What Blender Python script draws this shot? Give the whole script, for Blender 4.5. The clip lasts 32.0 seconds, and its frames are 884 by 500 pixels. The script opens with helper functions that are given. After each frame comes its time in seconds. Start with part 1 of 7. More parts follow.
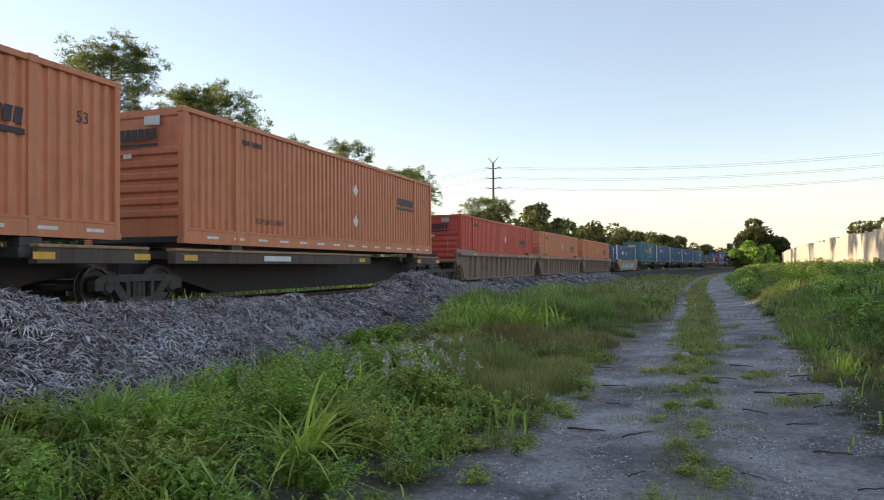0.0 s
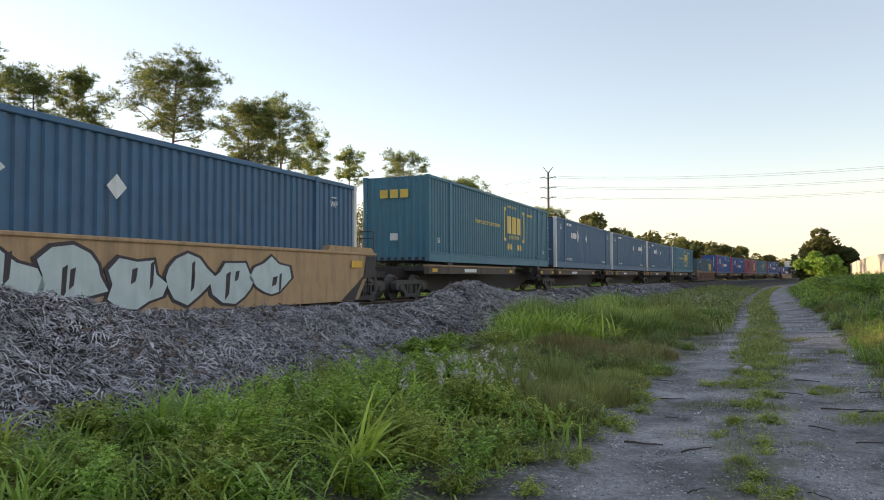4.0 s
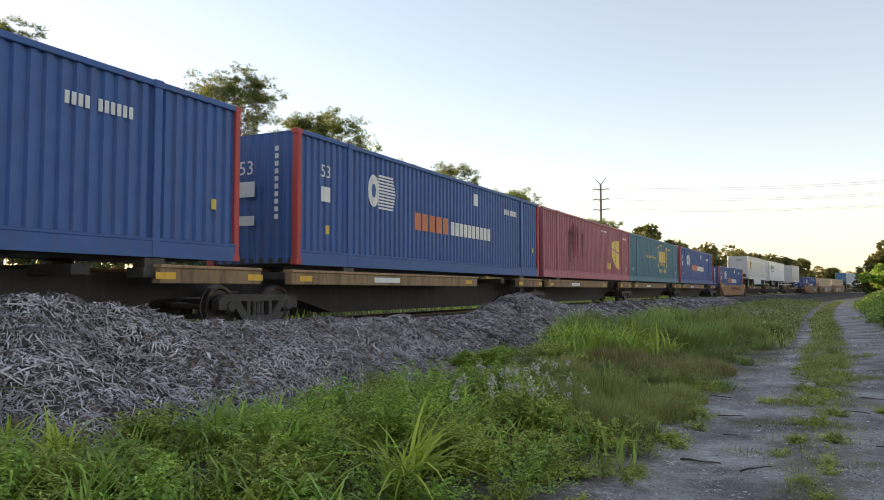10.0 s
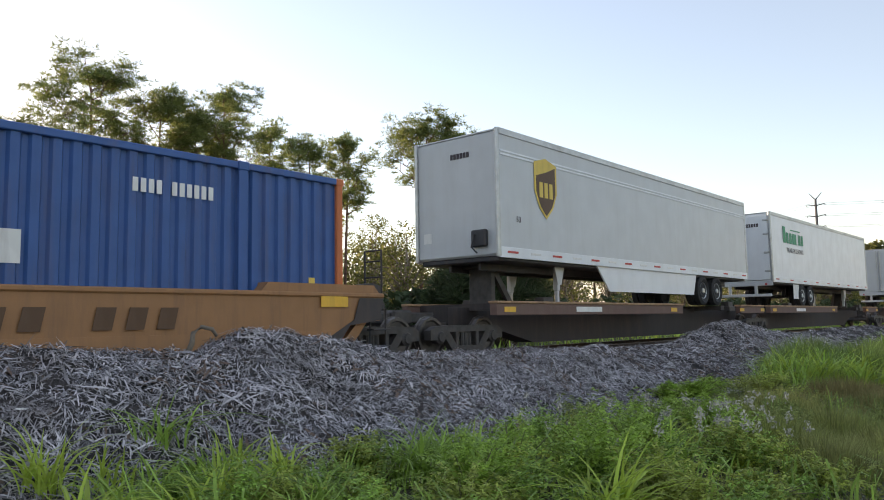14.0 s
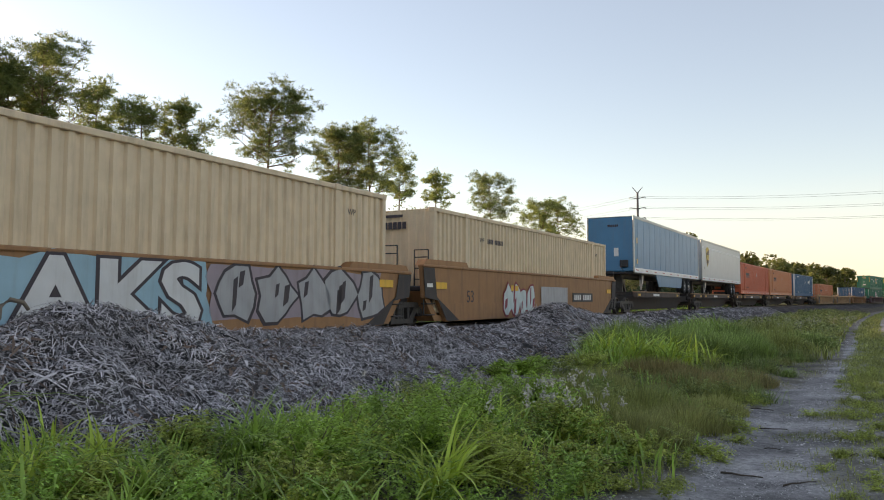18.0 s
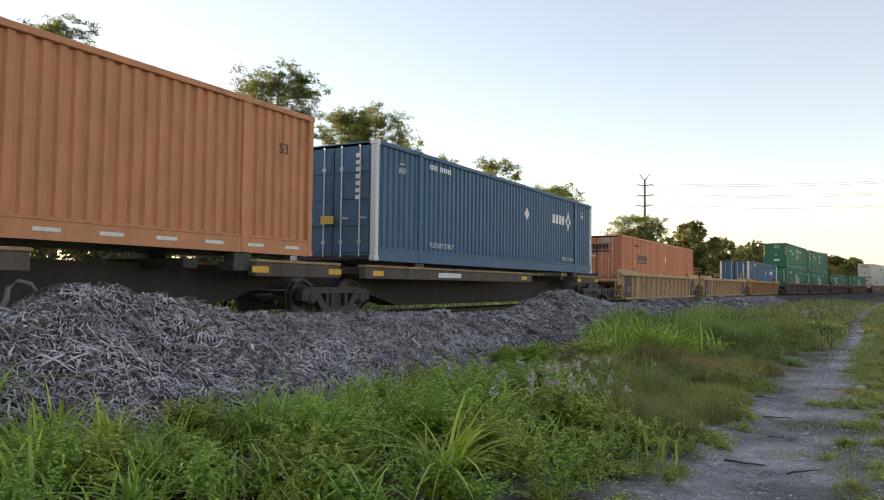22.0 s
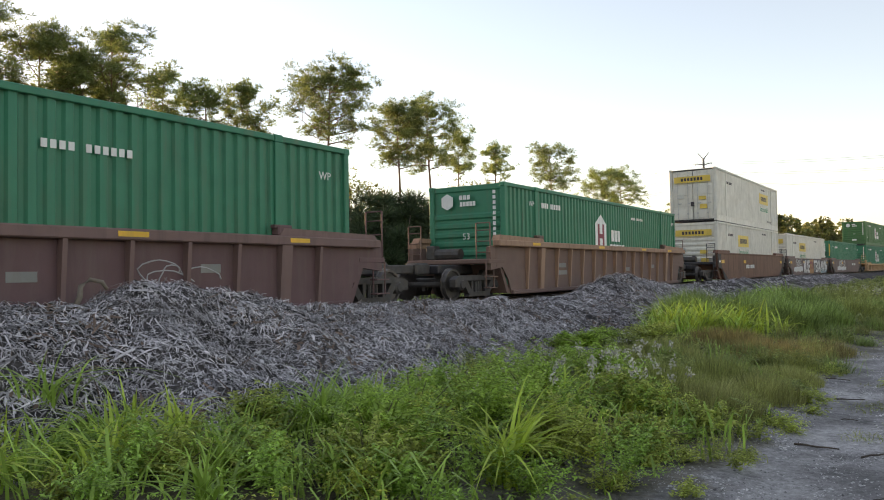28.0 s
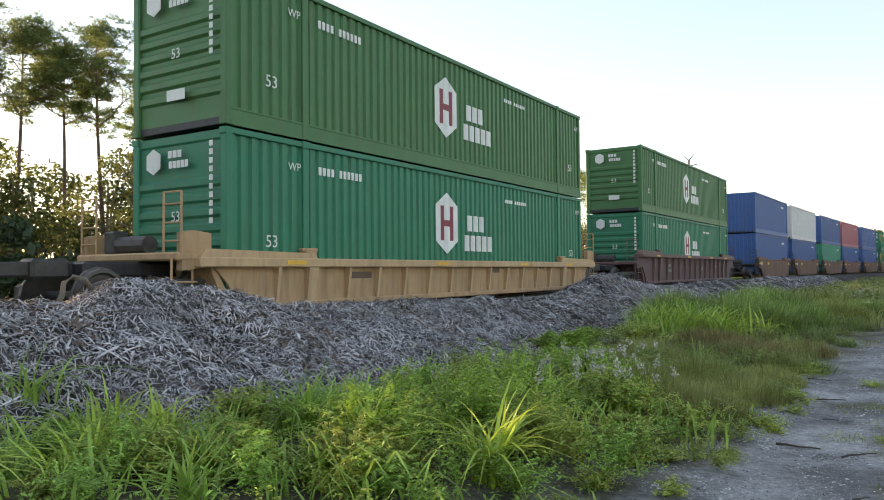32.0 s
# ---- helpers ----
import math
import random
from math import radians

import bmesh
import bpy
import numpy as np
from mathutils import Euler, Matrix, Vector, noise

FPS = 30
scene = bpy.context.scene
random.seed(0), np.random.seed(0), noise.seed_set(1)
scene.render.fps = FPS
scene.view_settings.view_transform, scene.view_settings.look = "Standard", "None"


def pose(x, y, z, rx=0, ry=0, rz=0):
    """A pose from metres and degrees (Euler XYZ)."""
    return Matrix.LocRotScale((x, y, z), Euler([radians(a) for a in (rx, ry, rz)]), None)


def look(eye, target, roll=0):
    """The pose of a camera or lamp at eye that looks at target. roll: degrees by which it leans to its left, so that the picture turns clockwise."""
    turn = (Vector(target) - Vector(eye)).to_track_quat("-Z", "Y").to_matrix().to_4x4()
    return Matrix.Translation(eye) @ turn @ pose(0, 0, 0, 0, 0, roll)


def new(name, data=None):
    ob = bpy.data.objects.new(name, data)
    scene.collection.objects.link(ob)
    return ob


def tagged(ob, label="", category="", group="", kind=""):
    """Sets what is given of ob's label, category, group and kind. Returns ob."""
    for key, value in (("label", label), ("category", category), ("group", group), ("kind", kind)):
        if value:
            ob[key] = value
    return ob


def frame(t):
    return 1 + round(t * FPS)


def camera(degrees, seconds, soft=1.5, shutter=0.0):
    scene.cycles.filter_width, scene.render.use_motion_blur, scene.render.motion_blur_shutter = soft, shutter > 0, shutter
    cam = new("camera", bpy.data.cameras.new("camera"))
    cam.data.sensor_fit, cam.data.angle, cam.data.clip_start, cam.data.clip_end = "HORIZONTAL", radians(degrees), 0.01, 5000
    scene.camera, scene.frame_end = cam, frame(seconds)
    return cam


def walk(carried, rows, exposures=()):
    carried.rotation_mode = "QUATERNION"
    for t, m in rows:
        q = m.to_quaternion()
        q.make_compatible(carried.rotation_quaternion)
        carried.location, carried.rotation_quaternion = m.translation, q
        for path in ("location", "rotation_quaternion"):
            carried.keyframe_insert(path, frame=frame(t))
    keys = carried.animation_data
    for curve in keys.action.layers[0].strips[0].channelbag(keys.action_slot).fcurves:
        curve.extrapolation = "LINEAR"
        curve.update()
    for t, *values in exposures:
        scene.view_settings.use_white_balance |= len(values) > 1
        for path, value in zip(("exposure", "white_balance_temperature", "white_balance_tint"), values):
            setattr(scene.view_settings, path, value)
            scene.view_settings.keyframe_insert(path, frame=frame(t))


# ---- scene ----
# ---- camera ----
EYE = (0.0, 0.0, 1.55)
cam = camera(62.06, 32.0, soft=1.0, shutter=0.004)
AIM = ((0.0, 17.06, 1.33, -0.49), (0.5, 17.33, 1.43, -0.6), (1.0, 18.32, 1.73, -0.85), (1.5, 18.83, 1.94, -0.98), (2.0, 19.71, 1.99, -1.11), (2.5, 20.23, 1.85, -0.99))
AIM += ((4.5, 21.68, 2.19, -0.2), (5.0, 22.18, 2.13, -0.48), (5.5, 22.29, 2.32, -0.38), (6.0, 22.19, 2.32, -0.3), (6.5, 21.62, 2.19, -0.43), (7.0, 21.62, 2.15, -0.27))
AIM += ((7.5, 22.09, 2.3, 0.01), (8.0, 23.61, 2.38, 0.03), (8.5, 24.38, 2.43, -0.06), (9.0, 24.19, 2.52, -0.12), (9.5, 24.36, 2.69, -0.16), (10.0, 25.27, 3.09, -0.02))
AIM += ((10.5, 25.84, 3.78, 0.09), (11.0, 25.68, 3.69, 0.07), (11.5, 27.07, 3.7, -0.08), (12.0, 30.53, 4.09, -0.59), (12.5, 36.71, 4.56, -0.77), (13.0, 39.53, 5.16, -1.02))
AIM += ((13.5, 40.03, 5.41, -1.13), (14.0, 40.25, 5.53, -0.94), (14.5, 38.49, 5.22, -0.16), (15.0, 35.01, 4.05, 0.22), (15.5, 31.45, 3.77, 0.4), (16.5, 28.1, 3.66, 0.1))
AIM += ((17.5, 27.57, 3.66, -0.04), (18.0, 28.01, 3.8, 0.16), (18.5, 28.47, 3.15, 0.23), (19.0, 28.45, 3.09, -0.06), (19.5, 28.8, 2.62, -0.22), (20.0, 29.27, 2.53, 0.17))
AIM += ((20.5, 29.98, 2.73, 0.68), (21.0, 29.75, 2.8, 0.67), (21.5, 28.67, 2.7, 0.62), (22.0, 28.46, 2.68, 0.7), (22.5, 28.35, 2.66, 0.54), (23.0, 27.83, 2.82, 0.23))
AIM += ((23.5, 27.44, 2.7, -0.05), (24.0, 27.78, 2.17, -0.26), (24.5, 28.15, 2.09, -0.29), (25.0, 28.82, 1.93, -0.27), (25.5, 29.51, 1.59, -0.14), (27.5, 32.58, 1.59, -0.53))
AIM += ((28.0, 32.77, 1.74, -0.88), (28.5, 32.75, 2.07, -1.05), (29.0, 32.59, 2.23, -1.1), (29.5, 32.6, 2.33, -1.19), (30.0, 32.23, 2.17, -1.0), (30.5, 31.85, 1.87, -0.85))
AIM += ((31.0, 31.65, 1.52, -0.39), (31.5, 31.68, 1.45, -0.4), (32.0, 31.71, 1.66, -0.53))


def aim(yaw, pitch, roll):
    """A pose at the eye, turned left by yaw from the line of the track and up by pitch."""
    a, b = radians(yaw), radians(pitch)
    ahead = Vector((-math.sin(a) * math.cos(b), math.cos(a) * math.cos(b), math.sin(b)))
    return look(EYE, Vector(EYE) + ahead, roll)


walk(cam, [(t, aim(a, b, c)) for t, a, b, c in AIM], exposures=[(0.0, 1.26, 6850, 18), (2.0, 1.29, 7150, 19), (5.0, 1.33, 7450, 20), (9.0, 1.4, 7700, 20), (12.0, 1.46, 7550, 20), (13.5, 1.46, 7150, 20), (15.0, 1.38, 7550, 20), (18.0, 1.24, 7500, 20), (19.5, 1.38, 7450, 20), (21.0, 1.5, 7750, 20), (23.0, 1.36, 7700, 20), (24.0, 1.33, 7700, 20), (25.0, 1.48, 7700, 20), (27.5, 1.58, 7950, 20), (29.5, 1.58, 7950, 19), (31.0, 1.58, 7700, 17), (32.0, 1.8, 7350, 15)])

# ---- light: a low sun behind the pines, clear evening sky ----
SUN_TURN, SUN_UP = 84.0, 10.5       # degrees left of the track's line, degrees up
world = bpy.data.worlds.new("evening_sky")
scene.world = world
world.use_nodes = True
nt = world.node_tree
sky = nt.nodes.new("ShaderNodeTexSky")
sky.sky_type, sky.sun_disc = "NISHITA", False
sky.sun_elevation, sky.sun_rotation = radians(SUN_UP), radians(-SUN_TURN)
sky.air_density, sky.dust_density, sky.ozone_density = 1.0, 0.3, 1.2
back = nt.nodes["Background"]
back.inputs["Strength"].default_value = 0.098
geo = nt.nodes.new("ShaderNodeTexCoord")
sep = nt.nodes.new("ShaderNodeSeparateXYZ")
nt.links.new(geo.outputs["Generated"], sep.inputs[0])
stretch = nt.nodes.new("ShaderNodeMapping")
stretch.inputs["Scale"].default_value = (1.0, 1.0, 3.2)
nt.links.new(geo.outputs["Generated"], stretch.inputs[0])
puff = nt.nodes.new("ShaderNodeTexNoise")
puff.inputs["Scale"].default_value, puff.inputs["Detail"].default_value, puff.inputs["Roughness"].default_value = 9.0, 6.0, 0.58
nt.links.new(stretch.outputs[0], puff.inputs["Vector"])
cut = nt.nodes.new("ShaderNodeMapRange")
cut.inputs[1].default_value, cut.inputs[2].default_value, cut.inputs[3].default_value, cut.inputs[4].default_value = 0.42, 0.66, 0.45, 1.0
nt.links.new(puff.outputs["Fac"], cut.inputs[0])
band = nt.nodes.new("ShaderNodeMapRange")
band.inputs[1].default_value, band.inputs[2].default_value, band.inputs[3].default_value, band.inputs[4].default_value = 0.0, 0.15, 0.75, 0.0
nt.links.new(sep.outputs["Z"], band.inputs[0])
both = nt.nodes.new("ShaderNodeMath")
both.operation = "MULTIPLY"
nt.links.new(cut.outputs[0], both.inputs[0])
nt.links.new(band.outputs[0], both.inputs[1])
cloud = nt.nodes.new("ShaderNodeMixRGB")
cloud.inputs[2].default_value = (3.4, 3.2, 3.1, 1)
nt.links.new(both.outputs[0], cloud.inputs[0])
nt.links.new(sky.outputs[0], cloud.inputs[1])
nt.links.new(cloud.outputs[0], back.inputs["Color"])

# thin even haze over the whole sky
haze = nt.nodes.new("ShaderNodeBackground")
haze.inputs["Color"].default_value, haze.inputs["Strength"].default_value = (0.82, 0.89, 1.0, 1), 0.09
total = nt.nodes.new("ShaderNodeAddShader")
nt.links.new(back.outputs[0], total.inputs[0])
nt.links.new(haze.outputs[0], total.inputs[1])
nt.links.new(total.outputs[0], nt.nodes["World Output"].inputs["Surface"])

sun = new("sun", bpy.data.lights.new("sun", "SUN"))
sun.data.energy, sun.data.angle, sun.data.color = 3.6, radians(0.6), (1.0, 0.76, 0.48)
sun_way = Vector((-math.sin(radians(SUN_TURN)) * math.cos(radians(SUN_UP)), math.cos(radians(SUN_TURN)) * math.cos(radians(SUN_UP)), math.sin(radians(SUN_UP))))
sun.matrix_world = look(tuple(sun_way * 300), (0, 0, 0))

# ---- the line of the track: straight past the camera, bending right ahead ----
TRACK_X, BEND_FROM, BEND_R, RAIL = -11.05, 6.0, 1008.0, 0.80


def along(s):
    """x, y and heading (radians to the right) of the track's middle, s metres along."""
    q = (s - BEND_FROM) / 10
    u = 10 * (math.log1p(math.exp(q)) if q < 40 else q)
    th = u / BEND_R
    return TRACK_X + BEND_R * (1 - math.cos(th)), s - u + BEND_R * math.sin(th), th


def place(s, u, z=0.0):
    """The world point s metres along the track and u metres to its right."""
    x, y, th = along(s)
    return Vector((x + u * math.cos(th), y - u * math.sin(th), z))


def lie(s, u, z=0.0, turn=0.0):
    x, y, z = place(s, u, z)
    return pose(x, y, z, 0, 0, -math.degrees(along(s)[2]) + turn)


# ---- materials ----
MATS = {}


def material(name, colour, rough=0.6, metal=0.0, vary=0.12, scale=6.0, dirt=None, dirt_amount=0.35, dirt_scale=1.2, bump=0.0, bump_scale=60.0, per_object=0.0, per_island=0.0, streak=False, see_through=0.0, spec=0.4):
    """A surface with grain at a fine scale, stains at a broad one, and relief."""
    if name in MATS:
        return MATS[name]
    m = bpy.data.materials.new(name)
    MATS[name] = m
    m.use_nodes = True
    n, l = m.node_tree.nodes, m.node_tree.links
    bsdf = n["Principled BSDF"]
    bsdf.inputs["Roughness"].default_value, bsdf.inputs["Metallic"].default_value = rough, metal
    bsdf.inputs["Specular IOR Level"].default_value = spec
    co = n.new("ShaderNodeTexCoord")
    grain = n.new("ShaderNodeTexNoise")
    grain.inputs["Scale"].default_value, grain.inputs["Detail"].default_value = scale, 5.0
    l.new(co.outputs["Object"], grain.inputs["Vector"])
    span = n.new("ShaderNodeMapRange")
    span.inputs[1].default_value, span.inputs[2].default_value = 0.3, 0.7
    span.inputs[3].default_value, span.inputs[4].default_value = 1 - vary, 1 + vary
    l.new(grain.outputs["Fac"], span.inputs[0])
    value = span.outputs[0]
    for amount, source in ((per_object, ("ShaderNodeObjectInfo", "Random")), (per_island, ("ShaderNodeNewGeometry", "Random Per Island"))):
        if amount:
            info = n.new(source[0])
            more = n.new("ShaderNodeMapRange")
            more.inputs[3].default_value, more.inputs[4].default_value = 1 - amount, 1 + amount
            l.new(info.outputs[source[1]], more.inputs[0])
            times = n.new("ShaderNodeMath")
            times.operation = "MULTIPLY"
            l.new(value, times.inputs[0])
            l.new(more.outputs[0], times.inputs[1])
            value = times.outputs[0]
    tone = n.new("ShaderNodeVectorMath")
    tone.operation = "SCALE"
    tone.inputs[0].default_value = colour[:3]
    l.new(value, tone.inputs["Scale"])
    colour_out = tone.outputs[0]
    if dirt:
        stain = n.new("ShaderNodeTexNoise")
        stain.inputs["Scale"].default_value, stain.inputs["Detail"].default_value, stain.inputs["Roughness"].default_value = dirt_scale, 7.0, 0.65
        if streak:
            squash = n.new("ShaderNodeMapping")
            squash.inputs["Scale"].default_value = (3.0, 3.0, 0.35)
            l.new(co.outputs["Object"], squash.inputs[0])
            l.new(squash.outputs[0], stain.inputs["Vector"])
        else:
            l.new(co.outputs["Object"], stain.inputs["Vector"])
        edge = n.new("ShaderNodeMapRange")
        edge.inputs[1].default_value, edge.inputs[2].default_value, edge.inputs[3].default_value, edge.inputs[4].default_value = 0.48, 0.72, 0.0, dirt_amount
        l.new(stain.outputs["Fac"], edge.inputs[0])
        blend = n.new("ShaderNodeMixRGB")
        blend.inputs[2].default_value = (*dirt, 1)
        l.new(edge.outputs[0], blend.inputs[0])
        l.new(colour_out, blend.inputs[1])
        colour_out = blend.outputs[0]
        gloss = n.new("ShaderNodeMapRange")
        gloss.inputs[3].default_value, gloss.inputs[4].default_value = rough, min(1.0, rough + 0.3)
        l.new(edge.outputs[0], gloss.inputs[0])
        l.new(gloss.outputs[0], bsdf.inputs["Roughness"])
    l.new(colour_out, bsdf.inputs["Base Color"])
    if bump:
        relief = n.new("ShaderNodeTexNoise")
        relief.inputs["Scale"].default_value, relief.inputs["Detail"].default_value = bump_scale, 4.0
        l.new(co.outputs["Object"], relief.inputs["Vector"])
        bm = n.new("ShaderNodeBump")
        bm.inputs["Strength"].default_value, bm.inputs["Distance"].default_value = bump, 0.02
        l.new(relief.outputs["Fac"], bm.inputs["Height"])
        l.new(bm.outputs[0], bsdf.inputs["Normal"])
    if see_through:
        bsdf.inputs["Transmission Weight"].default_value = 0.0
        thin = n.new("ShaderNodeBsdfTranslucent")
        l.new(colour_out, thin.inputs["Color"])
        mix = n.new("ShaderNodeMixShader")
        mix.inputs[0].default_value = see_through
        l.new(bsdf.outputs[0], mix.inputs[1])
        l.new(thin.outputs[0], mix.inputs[2])
        l.new(mix.outputs[0], n["Material Output"].inputs["Surface"])
    return m


def paint(name, colour, rough=0.5, dirt=(0.16, 0.11, 0.08), amount=0.3):
    return material(name, colour, rough=rough, vary=0.08, scale=2.5, dirt=dirt, dirt_amount=amount, dirt_scale=1.6, streak=True, per_object=0.05, bump=0.06, bump_scale=25)


STEEL = material("dark_running_gear_steel", (0.06, 0.055, 0.053), rough=0.55, metal=0.2, vary=0.3, dirt=(0.09, 0.065, 0.05), dirt_amount=0.5, dirt_scale=4)
WHEEL = material("worn_wheel_steel", (0.10, 0.09, 0.085), rough=0.45, metal=0.6, vary=0.2, dirt=(0.05, 0.04, 0.03), dirt_amount=0.6)
RAILTOP = material("rail_steel", (0.12, 0.085, 0.065), rough=0.45, metal=0.5, vary=0.2)
TIE = material("weathered_tie_timber", (0.12, 0.10, 0.085), rough=0.9, vary=0.3, scale=9, per_object=0.2, bump=0.3)
RUBBER = material("black_rubber", (0.025, 0.025, 0.026), rough=0.8, vary=0.15)
GALV = material("galvanised_metal", (0.45, 0.46, 0.46), rough=0.4, metal=0.7, vary=0.1, dirt=(0.2, 0.17, 0.14))
YELLOW = paint("yellow_reflector_paint", (0.75, 0.42, 0.05))
WHITE = paint("white_marking_paint", (0.72, 0.72, 0.70), amount=0.25)
BLACK = paint("black_marking_paint", (0.03, 0.03, 0.035))
RED = paint("red_reflector_paint", (0.5, 0.05, 0.04))
BARK = material("pine_bark", (0.16, 0.10, 0.07), rough=0.95, vary=0.35, scale=8, bump=0.6, bump_scale=14)
BARK_GREY = material("grey_bark", (0.19, 0.16, 0.13), rough=0.95, vary=0.3, scale=6, bump=0.5, bump_scale=12)
NEEDLE = material("pine_needles", (0.19, 0.235, 0.075), rough=0.5, vary=0.35, scale=0.8, per_island=0.25, per_object=0.2, see_through=0.5)
LEAF = material("broad_leaves", (0.14, 0.155, 0.048), rough=0.5, vary=0.3, scale=0.7, per_island=0.4, per_object=0.25, see_through=0.5)
LEAF_DARK = material("dark_thicket_leaves", (0.055, 0.085, 0.038), rough=0.6, vary=0.3, scale=0.7, per_island=0.4, see_through=0.25)
WEED = material("weed_leaves", (0.27, 0.42, 0.08), rough=0.5, vary=0.5, scale=1.3, per_island=0.45, see_through=0.35)
BLADE = material("grass_blades", (0.30, 0.45, 0.08), rough=0.45, vary=0.35, scale=1.2, per_island=0.4, see_through=0.35)
BLADE_DULL = material("dull_grass_blades", (0.25, 0.34, 0.095), rough=0.55, vary=0.35, scale=0.9, per_island=0.45, see_through=0.3)
STRAW = material("dry_seed_heads", (0.55, 0.52, 0.43), rough=0.8, vary=0.2, per_island=0.35, see_through=0.3)
CHIP = material("weathered_wood_chips", (0.375, 0.355, 0.365), rough=0.75, vary=0.35, scale=1.6, dirt=(0.10, 0.075, 0.062), dirt_amount=0.6, dirt_scale=1.3, per_island=0.85, bump=0.3)
STICK = material("fallen_stick_bark", (0.09, 0.07, 0.055), rough=0.9, vary=0.3, bump=0.4)
STONE = material("pale_limestone", (0.36, 0.35, 0.34), rough=0.85, vary=0.25, per_island=0.75, bump=0.4)
# ---- mesh helpers ----


def mesh_of(name, verts, faces, smooth=False):
    """A mesh from arrays; faces is one array (n, k) or a list of index tuples."""
    me = bpy.data.meshes.new(name)
    verts = np.asarray(verts, np.float32)
    if isinstance(faces, np.ndarray):
        n, k = faces.shape
        me.vertices.add(len(verts))
        me.vertices.foreach_set("co", verts.ravel())
        me.loops.add(n * k)
        me.loops.foreach_set("vertex_index", faces.astype(np.int32).ravel())
        me.polygons.add(n)
        me.polygons.foreach_set("loop_start", np.arange(0, n * k, k, dtype=np.int32))
        me.update(calc_edges=True)
    else:
        me.from_pydata([tuple(map(float, v)) for v in verts], [], faces)
    if smooth:
        me.polygons.foreach_set("use_smooth", np.ones(len(me.polygons), bool))
    return me


class Shape:
    """Collects bevelled boxes, prisms, tubes and discs into one mesh."""

    def __init__(self):
        self.v, self.f = [], []

    def add(self, verts, faces):
        k = len(self.v)
        self.v += [tuple(v) for v in verts]
        self.f += [tuple(i + k for i in f) for f in faces]
        return self

    def box(self, x0, x1, y0, y1, z0, z1, b=0.012):
        b = min(b, (x1 - x0) / 3, (y1 - y0) / 3, (z1 - z0) / 3)
        lo, hi = (x0, y0, z0), (x1, y1, z1)
        verts, index = [], {}
        for c in range(8):
            bits = [(c >> a) & 1 for a in range(3)]
            for a in range(3):
                p = [hi[i] if bits[i] else lo[i] for i in range(3)]
                for i in range(3):
                    if i != a:
                        p[i] += -b if bits[i] else b
                index[c, a] = len(verts)
                verts.append(p)
        faces = []
        for a in range(3):
            i, j = (a + 1) % 3, (a + 2) % 3
            for side in (0, 1):
                ring = [(side << a) | (p << i) | (q << j) for p, q in ((0, 0), (1, 0), (1, 1), (0, 1))]
                quad = [index[c, a] for c in ring]
                faces.append(quad if side else quad[::-1])
            for p in (0, 1):
                for q in (0, 1):
                    c0 = (p << i) | (q << j)
                    c1 = c0 | (1 << a)
                    quad = [index[c0, i], index[c1, i], index[c1, j], index[c0, j]]
                    faces.append(quad if p != q else quad[::-1])
        for c in range(8):
            tri = [index[c, 0], index[c, 1], index[c, 2]]
            odd = bin(c).count("1") % 2
            faces.append(tri if odd else tri[::-1])
        return self.add(verts, faces)

    def prism(self, outline, a0, a1, axis="x"):
        """An outline in the other two axes, drawn out along one axis."""
        n = len(outline)
        put = {"x": lambda a, p: (a, p[0], p[1]), "y": lambda a, p: (p[0], a, p[1]), "z": lambda a, p: (p[0], p[1], a)}[axis]
        verts = [put(a0, p) for p in outline] + [put(a1, p) for p in outline]
        faces = [tuple(range(n))[::-1], tuple(range(n, 2 * n))] + [(i, (i + 1) % n, n + (i + 1) % n, n + i) for i in range(n)]
        return self.add(verts, faces)

    def wheel(self, x0, x1, y, z, rings, n=20):
        """A turned piece on an axis along x: rings of (part of the width, radius)."""
        k, verts, faces = len(rings), [], []
        for w, r in rings:
            for i in range(n):
                a = 2 * math.pi * i / n
                verts.append((x0 + (x1 - x0) * w, y + r * math.cos(a), z + r * math.sin(a)))
        for j in range(k - 1):
            for i in range(n):
                faces.append((j * n + i, j * n + (i + 1) % n, (j + 1) * n + (i + 1) % n, (j + 1) * n + i))
        faces += [tuple(range(n))[::-1], tuple(range((k - 1) * n, k * n))]
        return self.add(verts, faces)

    def tube(self, points, radii, n=6):
        """A round bar through the points."""
        verts, faces = [], []
        pts = [Vector(p) for p in points]
        for i, p in enumerate(pts):
            way = (pts[min(i + 1, len(pts) - 1)] - pts[max(i - 1, 0)]).normalized()
            side = way.cross(Vector((0.31, 0.87, 0.38))).normalized()
            other = way.cross(side)
            r = radii[i] if hasattr(radii, "__len__") else radii
            for k in range(n):
                a = 2 * math.pi * k / n
                verts.append(p + side * (r * math.cos(a)) + other * (r * math.sin(a)))
        for i in range(len(pts) - 1):
            for k in range(n):
                faces.append((i * n + k, i * n + (k + 1) % n, (i + 1) * n + (k + 1) % n, (i + 1) * n + k))
        faces += [tuple(range(n))[::-1], tuple(range((len(pts) - 1) * n, len(pts) * n))]
        return self.add(verts, faces)

    def mesh(self, name, smooth=False):
        me = bpy.data.meshes.new(name)
        me.from_pydata(self.v, [], self.f)
        if smooth:
            me.polygons.foreach_set("use_smooth", np.ones(len(me.polygons), bool))
        return me


CACHE = {}


def shared(key, build, smooth=False):
    """A mesh that is built once and then shared by all that look alike."""
    if key not in CACHE:
        sh = Shape()
        build(sh)
        CACHE[key] = sh.mesh(key.split("|")[0], smooth)
        CACHE[key].materials.append(STEEL)
    return CACHE[key]


